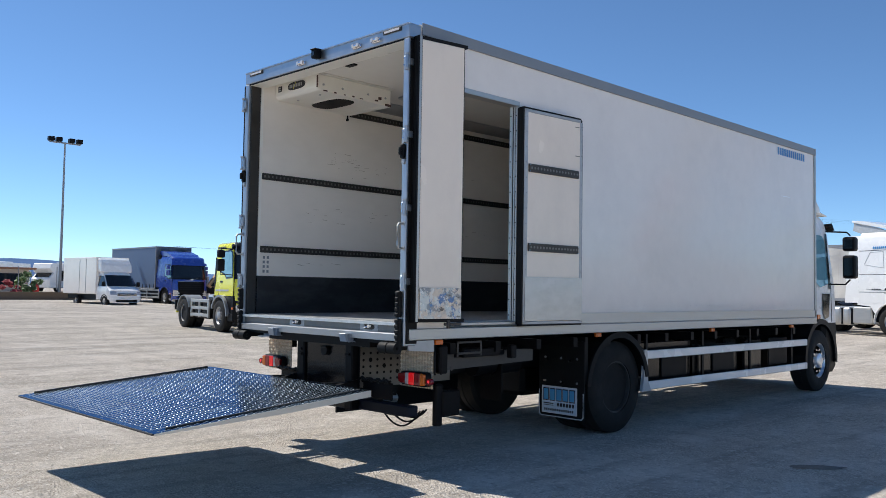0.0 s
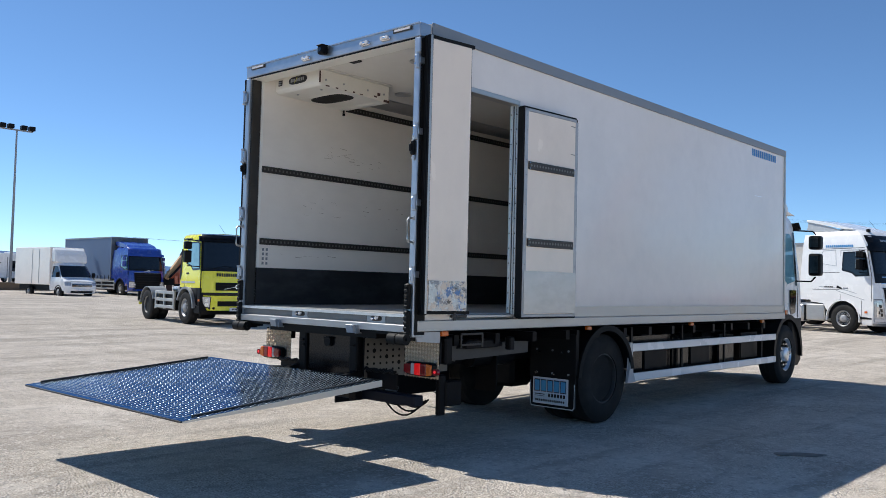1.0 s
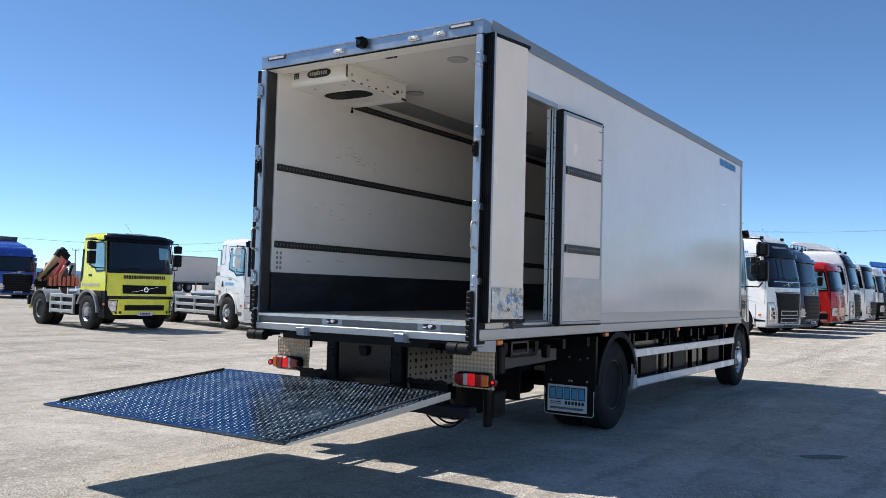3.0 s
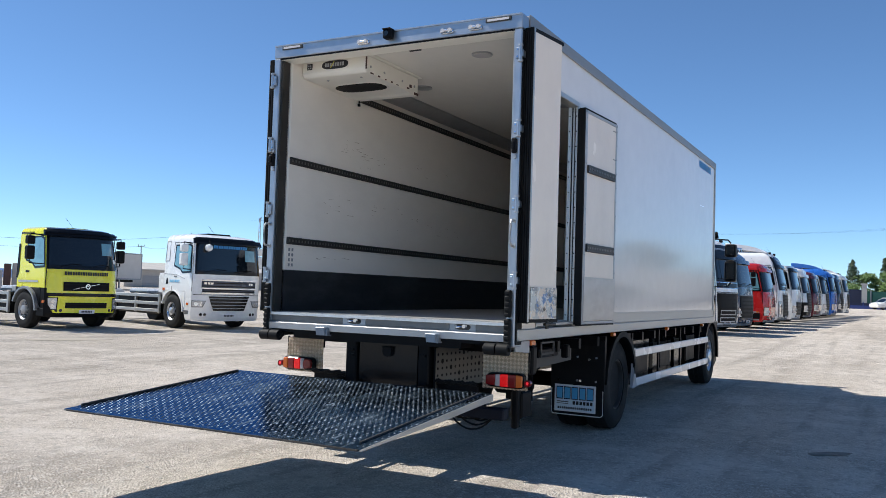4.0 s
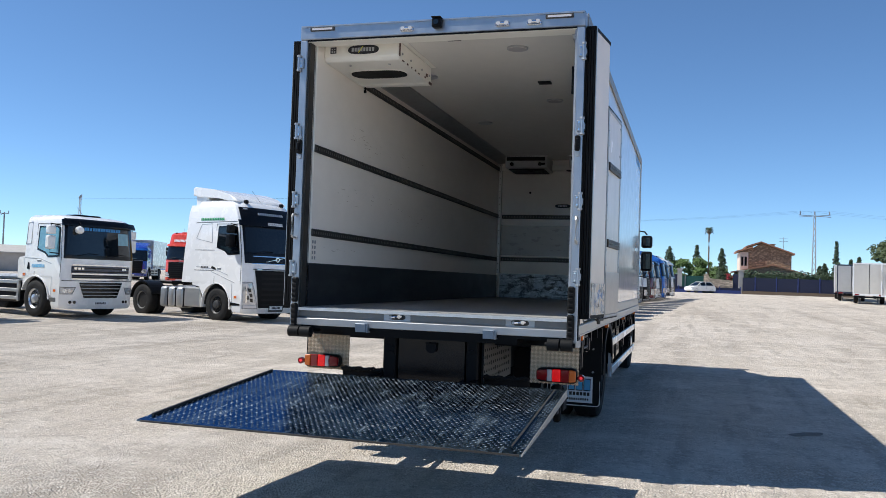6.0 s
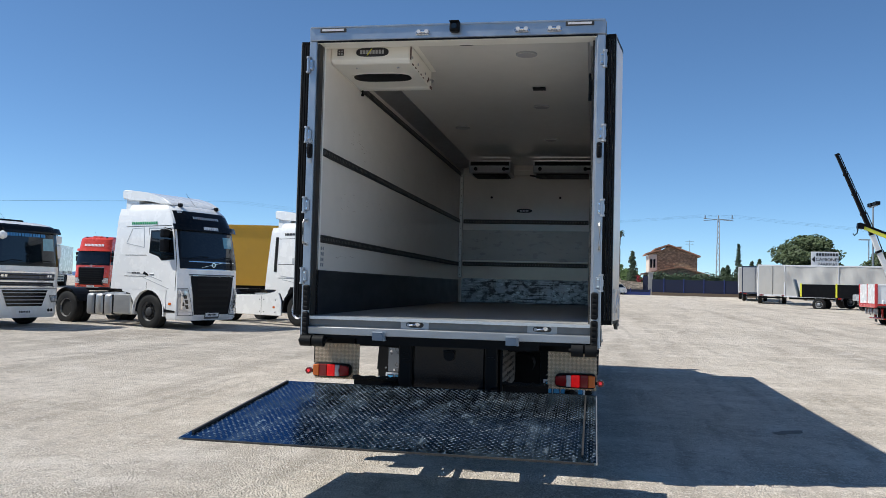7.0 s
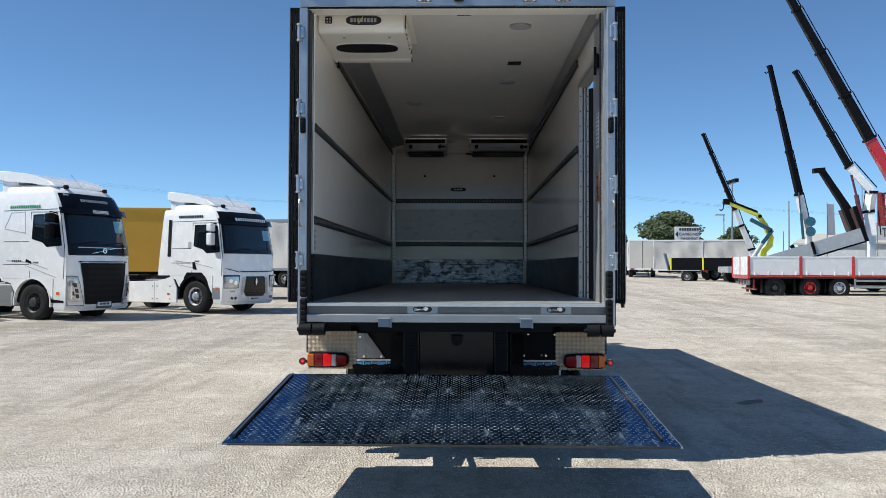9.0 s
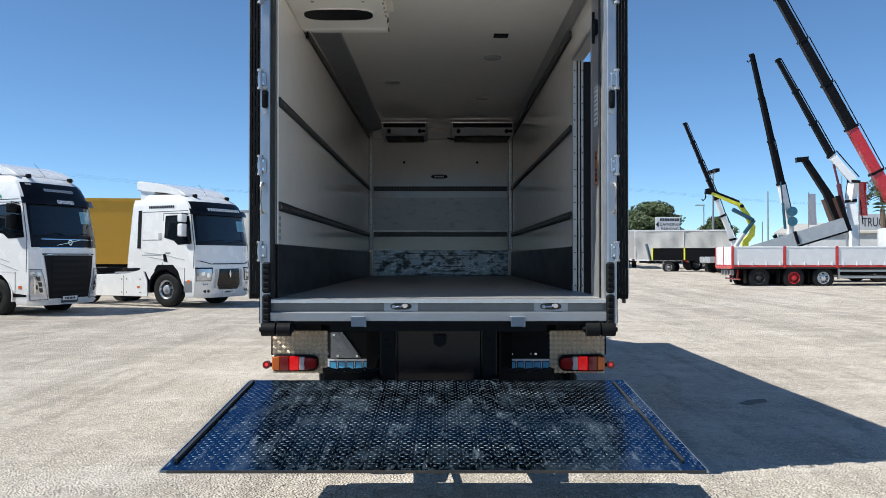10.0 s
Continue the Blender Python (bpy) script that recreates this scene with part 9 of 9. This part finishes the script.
for k, (dx, dy, h) in enumerate(((130, -16.0, 8.0), (128, -17.6, 5.2), (129, -18.8, 5.6), (131, -14.6, 4.6), (128.5, -13.6, 4.2))):
    cypress(dx, dy, h, 2.2 if k else 1.4, "dark slender cypress behind the hedge", 30 + k)
palm(120.5, 1.75, 8.9, "tall thin palm with a small crown", 41, 0.62, 34, 0.10)
broad_tree(21.2, 63.4, 1.9, 2.2, LEAF, "low green shrub beside the kerb wall", 42, clumps=16, n=60, size=0.22, bare=0.1)
broad_tree(19.9, 63.0, 1.3, 1.4, FLOWER, "small reddish shrub beside the kerb wall", 43, clumps=12, n=40, size=0.2, bare=0.1)
palm(53.3, -22.15, 6.1, "palm at the edge of the yard", 44, 1.5)


# ---- house, walls and fences at the far edge ----
def house():
    g = rise(122, -6)
    H = thing("stone_house", pose(124.5, -6.2, g, 0, 0, 0), "brown stone house with tiled gable roofs", "house")
    w = one("main_wall", lambda bm: prism(bm, [(-3.2, 0), (3.5, 0), (3.5, 5.9), (2.0, 6.4), (0.8, 7.15), (-3.2, 5.65)], "x", 0, 7), STONE, H, "rough brown stone")
    one("plaster_side", lambda bm: box(bm, -0.06, 6.9, 2.5, 3.62, 0, 5.85), PLASTER, H, "pale pink plaster")
    one("roof", lambda bm: (prism(bm, [(-3.6, 5.55), (0.75, 7.18), (0.85, 7.4), (-3.65, 5.75)], "x", -0.4, 7.4), prism(bm, [(4.1, 5.8), (1.9, 6.48), (1.9, 6.68), (4.15, 6.0)], "x", -0.45, 7.4), prism(bm, [(2.8, 6.5), (0.85, 7.2), (0.85, 7.4), (2.85, 6.7)], "x", -0.4, 7.4)), TILE, H, "reddish clay tile roof")
    one("annex_wall", lambda bm: prism(bm, [(-4.2, 0), (4.4, 0), (4.4, 2.9), (-0.46, 3.95), (-4.2, 2.9)], "x", -3.0, -0.01), STONE, H, "rough brown stone")
    one("annex_roof", lambda bm: (prism(bm, [(-4.6, 2.78), (-0.46, 3.95), (-0.46, 4.15), (-4.7, 2.95)], "x", -3.3, -0.02), prism(bm, [(4.8, 2.8), (-0.46, 3.95), (-0.46, 4.15), (4.9, 2.98)], "x", -3.3, -0.02)), TILE, H, "reddish clay tile roof")
    for y, z in ((2.85, 3.9), (3.3, 3.9)):
        wn_ = one("window", lambda bm: box(bm, -0.09, -0.05, y - 0.15, y + 0.15, z, z + 1.3), BLACK, H)
        one("window_sill", lambda bm: box(bm, -0.12, -0.05, y - 0.2, y + 0.2, z - 0.1, z), PLASTER, wn_)
    one("chimney", lambda bm: (box(bm, 2.5, 3.1, -1.2, -0.7, 5.9, 7.1), box(bm, 2.4, 3.2, -1.3, -0.6, 7.1, 7.2)), STONE, H)
    one("aerial", lambda bm: (cyl(bm, (2.8, -2.4, 5.5), (2.8, -2.4, 8.2), 0.03, 6), [beam(bm, (2.8, -3.0 , z), (2.8, -1.8, z), 0.04, 0.04) for z in (7.6, 8.0)]), GREYM, H)
    one("lean_to", lambda bm: box(bm, -1.5, 2, -6.6, -4.6, 0, 2.3), PLASTER, H)
house()


def mesh_fence(x, y0, y1, h, mat, label, step=2.6):
    g = rise(x, (y0 + y1) / 2)
    F = thing("fence", pose(x, 0, g, 0, 0, 0), label, "fence", kind="structure")
    for k, y in enumerate(np.arange(y0, y1 - 0.01, step)):
        one("panel", lambda bm: box(bm, -0.02, 0.02, y + 0.05, min(y + step, y1) - 0.05, 0.35, h), mat, F)
        one("post", lambda bm: box(bm, -0.06, 0.06, y - 0.06, y + 0.06, 0, h + 0.15), FENCEB2 if mat is FENCEB else GREYM, F)
    one("kerb", lambda bm: box(bm, -0.25, 0.25, y0, y1, -0.05, 0.42), FENCEB2 if x < 115.5 and y0 > -3 else BARK, F)
mesh_fence(115, -2.2, 13.5, 0.75, FENCEB, "low blue barrier panels")
mesh_fence(117, 5.6, 13.5, 2.4, FENCEB, "dark blue mesh fence")
mesh_fence(117.5, 2.2, 5.4, 2.2, FENCEG, "green mesh fence")
mesh_fence(115, -17.0, -2.4, 2.15, FENCEB, "dark blue mesh fence with blue posts")


def stone_walls():
    g = rise(116, 0)
    W_ = thing("wall", pose(116, 0, g, 0, 0, 0), "pale rubble stone garden wall with a pillar", "wall", kind="structure")
    one("rubble", lambda bm: prism(bm, [(-1.3, 0), (2.4, 0), (2.4, 2.5), (1.9, 2.6), (1.6, 1.95), (-1.3, 1.7)], "x", 0, 0.5), RUBBLE, W_)
    many("pillar", lambda bm: [box(bm, -0.3, 0.3, y - 0.3, y + 0.3, 0, 3.0) for y in (-2.3, 5.5)], CONC, W_)
    many("pillar_cap", lambda bm: [box(bm, -0.4, 0.4, y - 0.4, y + 0.4, 3.0, 3.15) for y in (-2.3, 5.5)], CONC, W_)
    one("gate", lambda bm: box(bm, 0.1, 0.16, -2.0, -1.3, 0.2, 2.6), FENCEB, W_)
stone_walls()
hd = thing("hedge", stand(119, -9.5), "dense dark green hedge behind the fence", "hedge")
tagged(hd, kind="stuff")
one("foliage", lambda bm: leaves(bm, random.Random(8), [(random.Random(i).uniform(-0.4, 0.4), -7.5 + i * 0.5, 2.5 + 0.2 * math.sin(i), 0.75) for i in range(31)], 60, 0.3, 0.9), LEAFD, hd)
one("inner_growth", lambda bm: box(bm, -0.4, 0.4, -7.8, 7.8, 0, 2.6), LEAFD, hd)


def car():
    C = thing("hatchback_car", stand(113.4, 2.9, 128), "white hatchback parked at the fence", "car")
    one("body", lambda bm: prism(bm, [(-1.88, 0.24), (1.85, 0.24), (1.95, 0.5), (1.86, 0.74), (1.0, 0.93), (-1.75, 0.97), (-1.93, 0.78), (-1.95, 0.45)], "y", -0.83, 0.83, 0.07), P_WHITE, C, smooth=True)
    def cabin(bm):
        lo, hi = [(1.05, 0.92), (-1.72, 0.96)], [(0.25, 1.40), (-1.15, 1.43)]
        A = [bm.verts.new((x, y, z)) for (x, z), y in ((lo[0], -0.76), (lo[1], -0.76), (lo[1], 0.76), (lo[0], 0.76))]
        B = [bm.verts.new((x, y, z)) for (x, z), y in ((hi[0], -0.60), (hi[1], -0.60), (hi[1], 0.60), (hi[0], 0.60))]
        bm.faces.new(A[::-1]), bm.faces.new(B)
        for i in range(4):
            bm.faces.new((A[i], A[(i + 1) % 4], B[(i + 1) % 4], B[i]))
    one("cabin_glass", cabin, GLASS, C, "dark windows all round")
    one("roof", lambda bm: box(bm, -1.2, 0.3, -0.63, 0.63, 1.39, 1.46, 0.03, 2), P_WHITE, C, smooth=True)
    one("rear_spoiler", lambda bm: box(bm, -1.32, -1.15, -0.58, 0.58, 1.38, 1.43, 0.015), P_WHITE, C)
    for sg in (1, -1):
        many("window_pillar", lambda bm: [beam(bm, (a, sg * 0.775, 0.93), (b, sg * 0.62, 1.41), 0.05, 0.05) for a, b in ((1.05, 0.26), (-0.35, -0.35), (-1.72, -1.14))], P_WHITE, C)
        one("mirror", lambda bm: box(bm, 0.62, 0.76, sg * 0.88 - 0.07, sg * 0.88 + 0.07, 0.95, 1.08, 0.03), P_WHITE, C)
        one("headlamp", lambda bm: box(bm, 1.66, 1.90, sg * 0.64 - 0.16, sg * 0.64 + 0.16, 0.60, 0.74, 0.03), HEADL, C)
        one("door_seam", lambda bm: box(bm, -0.36, -0.345, sg * 0.83 - 0.004, sg * 0.83 + 0.004, 0.34, 0.94), SEAM, C)
        for x in (1.2, -1.25):
            wheel(C, x, sg * 0.82, 0.31, 0.2, sg, RIMS)
    many("rear_lamp", lambda bm: [box(bm, -1.97, -1.9, sg * 0.65 - 0.1, sg * 0.65 + 0.1, 0.75, 0.95) for sg in (1, -1)], RED, C)
car()


# ---- road sign over the trailers ----
def sign():
    S = thing("road_sign", pose(98.0, -20.1, rise(96, -19), 0, 0, 0), "white direction sign with dark lettering and an arrow", "sign")
    z = 4.0
    one("board", lambda bm: box(bm, 0, 0.08, -1.45, 1.45, z - 0.1, z + 1.62, 0.02), WHITEP, S)
    many("leg", lambda bm: [box(bm, 0.1, 0.22, y - 0.07, y + 0.07, 0, z + 1.6) for y in (-1.0, 1.0)], GREYM, S)
    for k, (txt, h) in enumerate((("CAMIONES", 0.57), ("PARKING", 0.03))):
        cu = bpy.data.curves.new("lettering", "FONT")
        cu.body, cu.size, cu.align_x = txt, 0.5, "CENTER"
        cu.extrude = 0.01
        o = new("lettering", cu)
        me = bpy.data.meshes.new_from_object(o)
        bpy.data.objects.remove(o)
        ob = new("lettering", me)
        me.materials.append(DARKP)
        ob.parent = S
        ob.matrix_local = Matrix.Translation((-0.02, -0.28, z + h + 0.02)) @ Matrix(((0, 0, -1, 0), (-1, 0, 0, 0), (0, 1, 0, 0), (0, 0, 0, 1)))
        ob["label"] = "dark capital letters"
    one("unread_line", lambda bm: [box(bm, -0.025, 0.0, -1.35 + 0.29 * i, -1.13 + 0.29 * i, z + 1.16, z + 1.46) for i in range(8)], DARKP, S, "plain bars of an unread line")
    one("arrow", lambda bm: prism(bm, [(1.4, z + 0.75), (1.05, z + 1.1), (1.05, z + 0.4)], "x", -0.025, 0.0), DARKP, S)
sign()


# ---- background on the open side ----
def low_wall():
    g = rise(20, 62)
    Wl = thing("wall", pose(0, 0, g, 0, 0, 0), "low brown yard kerb wall with fence posts", "wall", kind="structure")
    one("blocks", lambda bm: beam(bm, (-30, 64.5, 0.22), (26, 61.2, 0.22), 0.25, 0.5), BARK, Wl)
    one("coping", lambda bm: beam(bm, (-30, 64.5, 0.50), (26, 61.2, 0.50), 0.35, 0.08), BARK, Wl)
    many("fence_post", lambda bm: [cyl(bm, (x, 64.5 - 3.3 * (x + 30) / 56, 0.7), (x, 64.5 - 3.3 * (x + 30) / 56, 2.3), 0.03, 6) for x in np.arange(-10, 26, 2.5)], GREYM, Wl)
low_wall()


def motorhome(x, y, az, n, band):
    Mh = thing("motorhome", stand(x, y, az), "white motorhome with dark side panels", "motorhome", "motorhomes behind the wall")
    b = one("body", lambda bm: prism(bm, [(-3.2, 0.4), (3.2, 0.4), (3.3, 1.3), (2.6, 1.9), (3.2, 2.4), (2.9, 2.95), (-3.2, 2.95)], "y", -1.15, 1.15, 0.06), P_WHITE, Mh)
    one("side_panel", lambda bm: [box(bm, -3.0, 1.6, sg * 1.16 - 0.01, sg * 1.16 + 0.01, 1.1, 2.2) for sg in (1, -1)], band, b)
    one("windscreen", lambda bm: prism(bm, [(3.05, 1.45), (2.62, 1.9), (2.7, 1.95), (3.12, 1.5)], "y", -0.9, 0.9), GLASS, b)
    one("skylight", lambda bm: box(bm, -1, 0.4, -0.5, 0.5, 2.95, 3.08, 0.02), P_WHITE, b)
    for sg in (1, -1):
        for xx in (2.0, -1.8):
            wheel(Mh, xx, sg * 1.08, 0.34, 0.22, sg, RIMS)
motorhome(34.5, 92.5, -150, 1, GLASS)
motorhome(39.5, 92.0, -150, 2, P_NAVY)
motorhome(29.5, 95.5, -140, 3, GLASS)


def kiosk(x, y):
    K = thing("hut", stand(x, y, 10), "small brown hut with a flat roof", "hut")
    one("wall", lambda bm: box(bm, -2.5, 2.5, -2, 2, 0, 2.1), PLASTER, K)
    one("roof", lambda bm: box(bm, -2.9, 2.9, -2.4, 2.4, 2.1, 2.25, 0.03), TILE, K)
    one("window", lambda bm: box(bm, -2.0, 2.0, -2.03, -2.0, 0.9, 1.8), GLASS, K)
    one("sign_board", lambda bm: box(bm, 2.6, 3.2, -2.3, -2.2, 0.3, 1.2), P_RED, K)
kiosk(19.5, 68.0)


def shed(x, y, az, lx, ly, h, mat, label):
    S = thing("industrial_building", stand(x, y, az), label, "building", "low industrial buildings")
    w = one("wall", lambda bm: box(bm, -lx / 2, lx / 2, -ly / 2, ly / 2, 0, h), mat, S)
    one("roof", lambda bm: (prism(bm, [(-ly / 2 - 0.3, h), (0, h + 0.9), (ly / 2 + 0.3, h), (ly / 2 + 0.3, h + 0.15), (0, h + 1.05), (-ly / 2 - 0.3, h + 0.15)], "x", -lx / 2 - 0.3, lx / 2 + 0.3)), CONC, S)
    many("wall_panel", lambda bm: [box(bm, xx, xx + 0.1, -ly / 2 - 0.04, -ly / 2, 0, h) for xx in np.arange(-lx / 2, lx / 2, 2.5)], CONC, w)
    for k in range(3):
        many("shutter", lambda bm: box(bm, -lx / 2 + lx * (k + 0.3) / 3, -lx / 2 + lx * (k + 0.7) / 3, -ly / 2 - 0.05, -ly / 2 - 0.03, 0, h * 0.7), GREYM, w)
shed(80.0, 79.0, -47, 21, 8, 2.0, CONC, "low grey workshop with a shallow roof")
shed(69.5, -31.0, 49, 16, 6, 3.0, P_GREY, "grey showroom building with a dark fascia")


def folded_crane():
    C = thing("folded_crane", Matrix.Identity(4), "orange-red folding crane behind the yellow lorry", "crane")
    x, y = 29.5, 50.4
    g = rise(x, y)
    one("bed", lambda bm: box(bm, x - 0.3, x + 1.4, y + 0.3, y + 4.0, g + 0.7, g + 1.2, 0.02), BLACK, C)
    tan_ = M("tan_paint", (0.45, 0.28, 0.14), 0.5)
    for k, (x0, z0, x1, z1, w, mt) in enumerate(((-1.3, 1.15, 0.05, 2.95, 0.24, tan_), (-0.95, 1.2, 0.35, 3.05, 0.26, P_RUST), (-0.55, 1.2, 0.55, 2.9, 0.2, P_RUST), (-0.2, 1.15, 0.8, 2.75, 0.18, P_RED), (0.1, 1.1, 0.95, 2.3, 0.16, P_RUST))):
        s = one("boom_section", lambda bm: beam(bm, (x + x0, y + 0.12 * k, g + z0), (x + x1, y + 0.12 * k, g + z1), w, w * 1.2, w * 0.8, w), mt, C)
        one("collar", lambda bm: beam(bm, (x + x0 + (x1 - x0) * 0.82, y + 0.12 * k, g + z0 + (z1 - z0) * 0.82), (x + x1 + 0.05, y + 0.12 * k, g + z1 + 0.08), w * 1.1, w * 1.35), BLACK, s)
    one("lift_ram", lambda bm: (cyl(bm, (x - 1.2, y - 0.25, g + 1.2), (x - 0.2, y - 0.25, g + 2.2), 0.08, 8), cyl(bm, (x + 0.4, y - 0.3, g + 1.1), (x + 0.75, y - 0.3, g + 2.1), 0.07, 8)), BLACK, C)
    many("valve_block", lambda bm: [box(bm, x - 0.9 + 0.3 * i, x - 0.7 + 0.3 * i, y - 0.5, y - 0.3, g + 0.8, g + 1.35 + 0.1 * (i % 3), 0.02) for i in range(7)], P_RUST, C)
    for sg in (1, -1):
        one("wheel", lambda bm: cyl(bm, (x + sg * 1.05, y + 2.5, g + 0.5), (x + sg * 1.35, y + 2.5, g + 0.5), 0.5, 20), TYRE, C)
folded_crane()
def panel_stack():
    S = thing("panel_stack", stand(33.4, 54.4, -30), "row of weathered upright panels and frames", "building materials")
    rg = random.Random(9)
    for k in range(14):
        h = rg.uniform(1.5, 2.4)
        one("upright_panel", lambda bm: box(bm, -3.5 + 0.5 * k, -3.08 + 0.5 * k, -0.2, 0.2, 0, h, 0.02), (CONC, ALUD, BROWN)[k % 3], S)
panel_stack()


# ---- hills on the horizon ----
def hills(bm):
    n = 120
    prev = None
    for i in range(n + 1):
        a = radians(-40 + 170 * i / n)
        az = -40 + 170 * i / n
        base = 6 + 36 * math.exp(-((az - 74) / 12) ** 2) + 30 * math.exp(-((az - 95) / 16) ** 2) + 12 * math.exp(-((az - 50) / 12) ** 2) + 20 * math.exp(-((az + 24) / 4) ** 2)
        h = base + 7 * noise.noise(Vector((i * 0.23, 0, 0))) + 3 * noise.noise(Vector((i * 0.9, 3, 0)))
        row = [bm.verts.new((r * math.cos(a), r * math.sin(a), z)) for r, z in ((1450, 0), (1520, max(2, h * 0.6)), (1600, max(3, h)), (1700, 0))]
        if prev:
            for k in range(3):
                bm.faces.new((prev[k], row[k], row[k + 1], prev[k + 1]))
        prev = row
tagged(one("backdrop", hills, MOUNT, None, smooth=True), "far hills painted haze-blue on the horizon", "hills", kind="structure")


# ---- loose stones on the yard ----
def stones(bm):
    rg = random.Random(17)
    for _ in range(5200):
        x, y = rg.uniform(-1.5, 11), rg.uniform(-1.0, 17)
        r = 0.005 + 0.012 * rg.random() ** 3
        z = rise(x, y) + r * 0.25
        vs = [bm.verts.new((x + r * dx * rg.uniform(0.7, 1.3), y + r * dy * rg.uniform(0.7, 1.3), z + r * dz * 0.7)) for dx, dy, dz in ((1, 0, 0), (0, 1, 0), (-1, 0, 0), (0, -1, 0), (0, 0, 1))]
        for k in range(4):
            bm.faces.new((vs[k], vs[(k + 1) % 4], vs[4]))
tagged(one("loose_stones", stones, M("pale_stones", (0.5, 0.46, 0.39), 0.9, var=0.3, scale=20), None), "loose pale pebbles scattered on the yard", "stones", kind="stuff")


# ---- dark stains on the yard ----
OIL = M("oily_gravel", (0.19, 0.165, 0.135), 0.85, var=0.4, scale=14, bump=0.4, bscale=60)
def stain(x, y, rx, ry, az, seed, mat=OIL):
    rg = random.Random(seed)
    n = 28
    ph = [rg.uniform(0.65, 1.15) for _ in range(n)]
    ca, sa = math.cos(radians(az)), math.sin(radians(az))
    def fn(bm):
        c = bm.verts.new((x, y, rise(x, y) + 0.006))
        rim = []
        for i in range(n):
            a = 2 * math.pi * i / n
            k = (ph[i] + ph[i - 1] + ph[(i + 1) % n]) / 3
            u, v = rx * k * math.cos(a), ry * k * math.sin(a)
            px_, py_ = x + u * ca - v * sa, y + u * sa + v * ca
            rim.append(bm.verts.new((px_, py_, rise(px_, py_) + 0.005)))
        for i in range(n):
            bm.faces.new((c, rim[i], rim[(i + 1) % n]))
    tagged(one("oil_stain", fn, mat, None), "dark dried oil stain on the gravel", "stain", "oil stains")
stain(7.9, 3.03, 0.30, 0.11, -50, 1)
stain(12.3, 20.1, 1.0, 0.5, -28, 2, M("damp_gravel", (0.33, 0.295, 0.24), 0.9, var=0.3, scale=12))
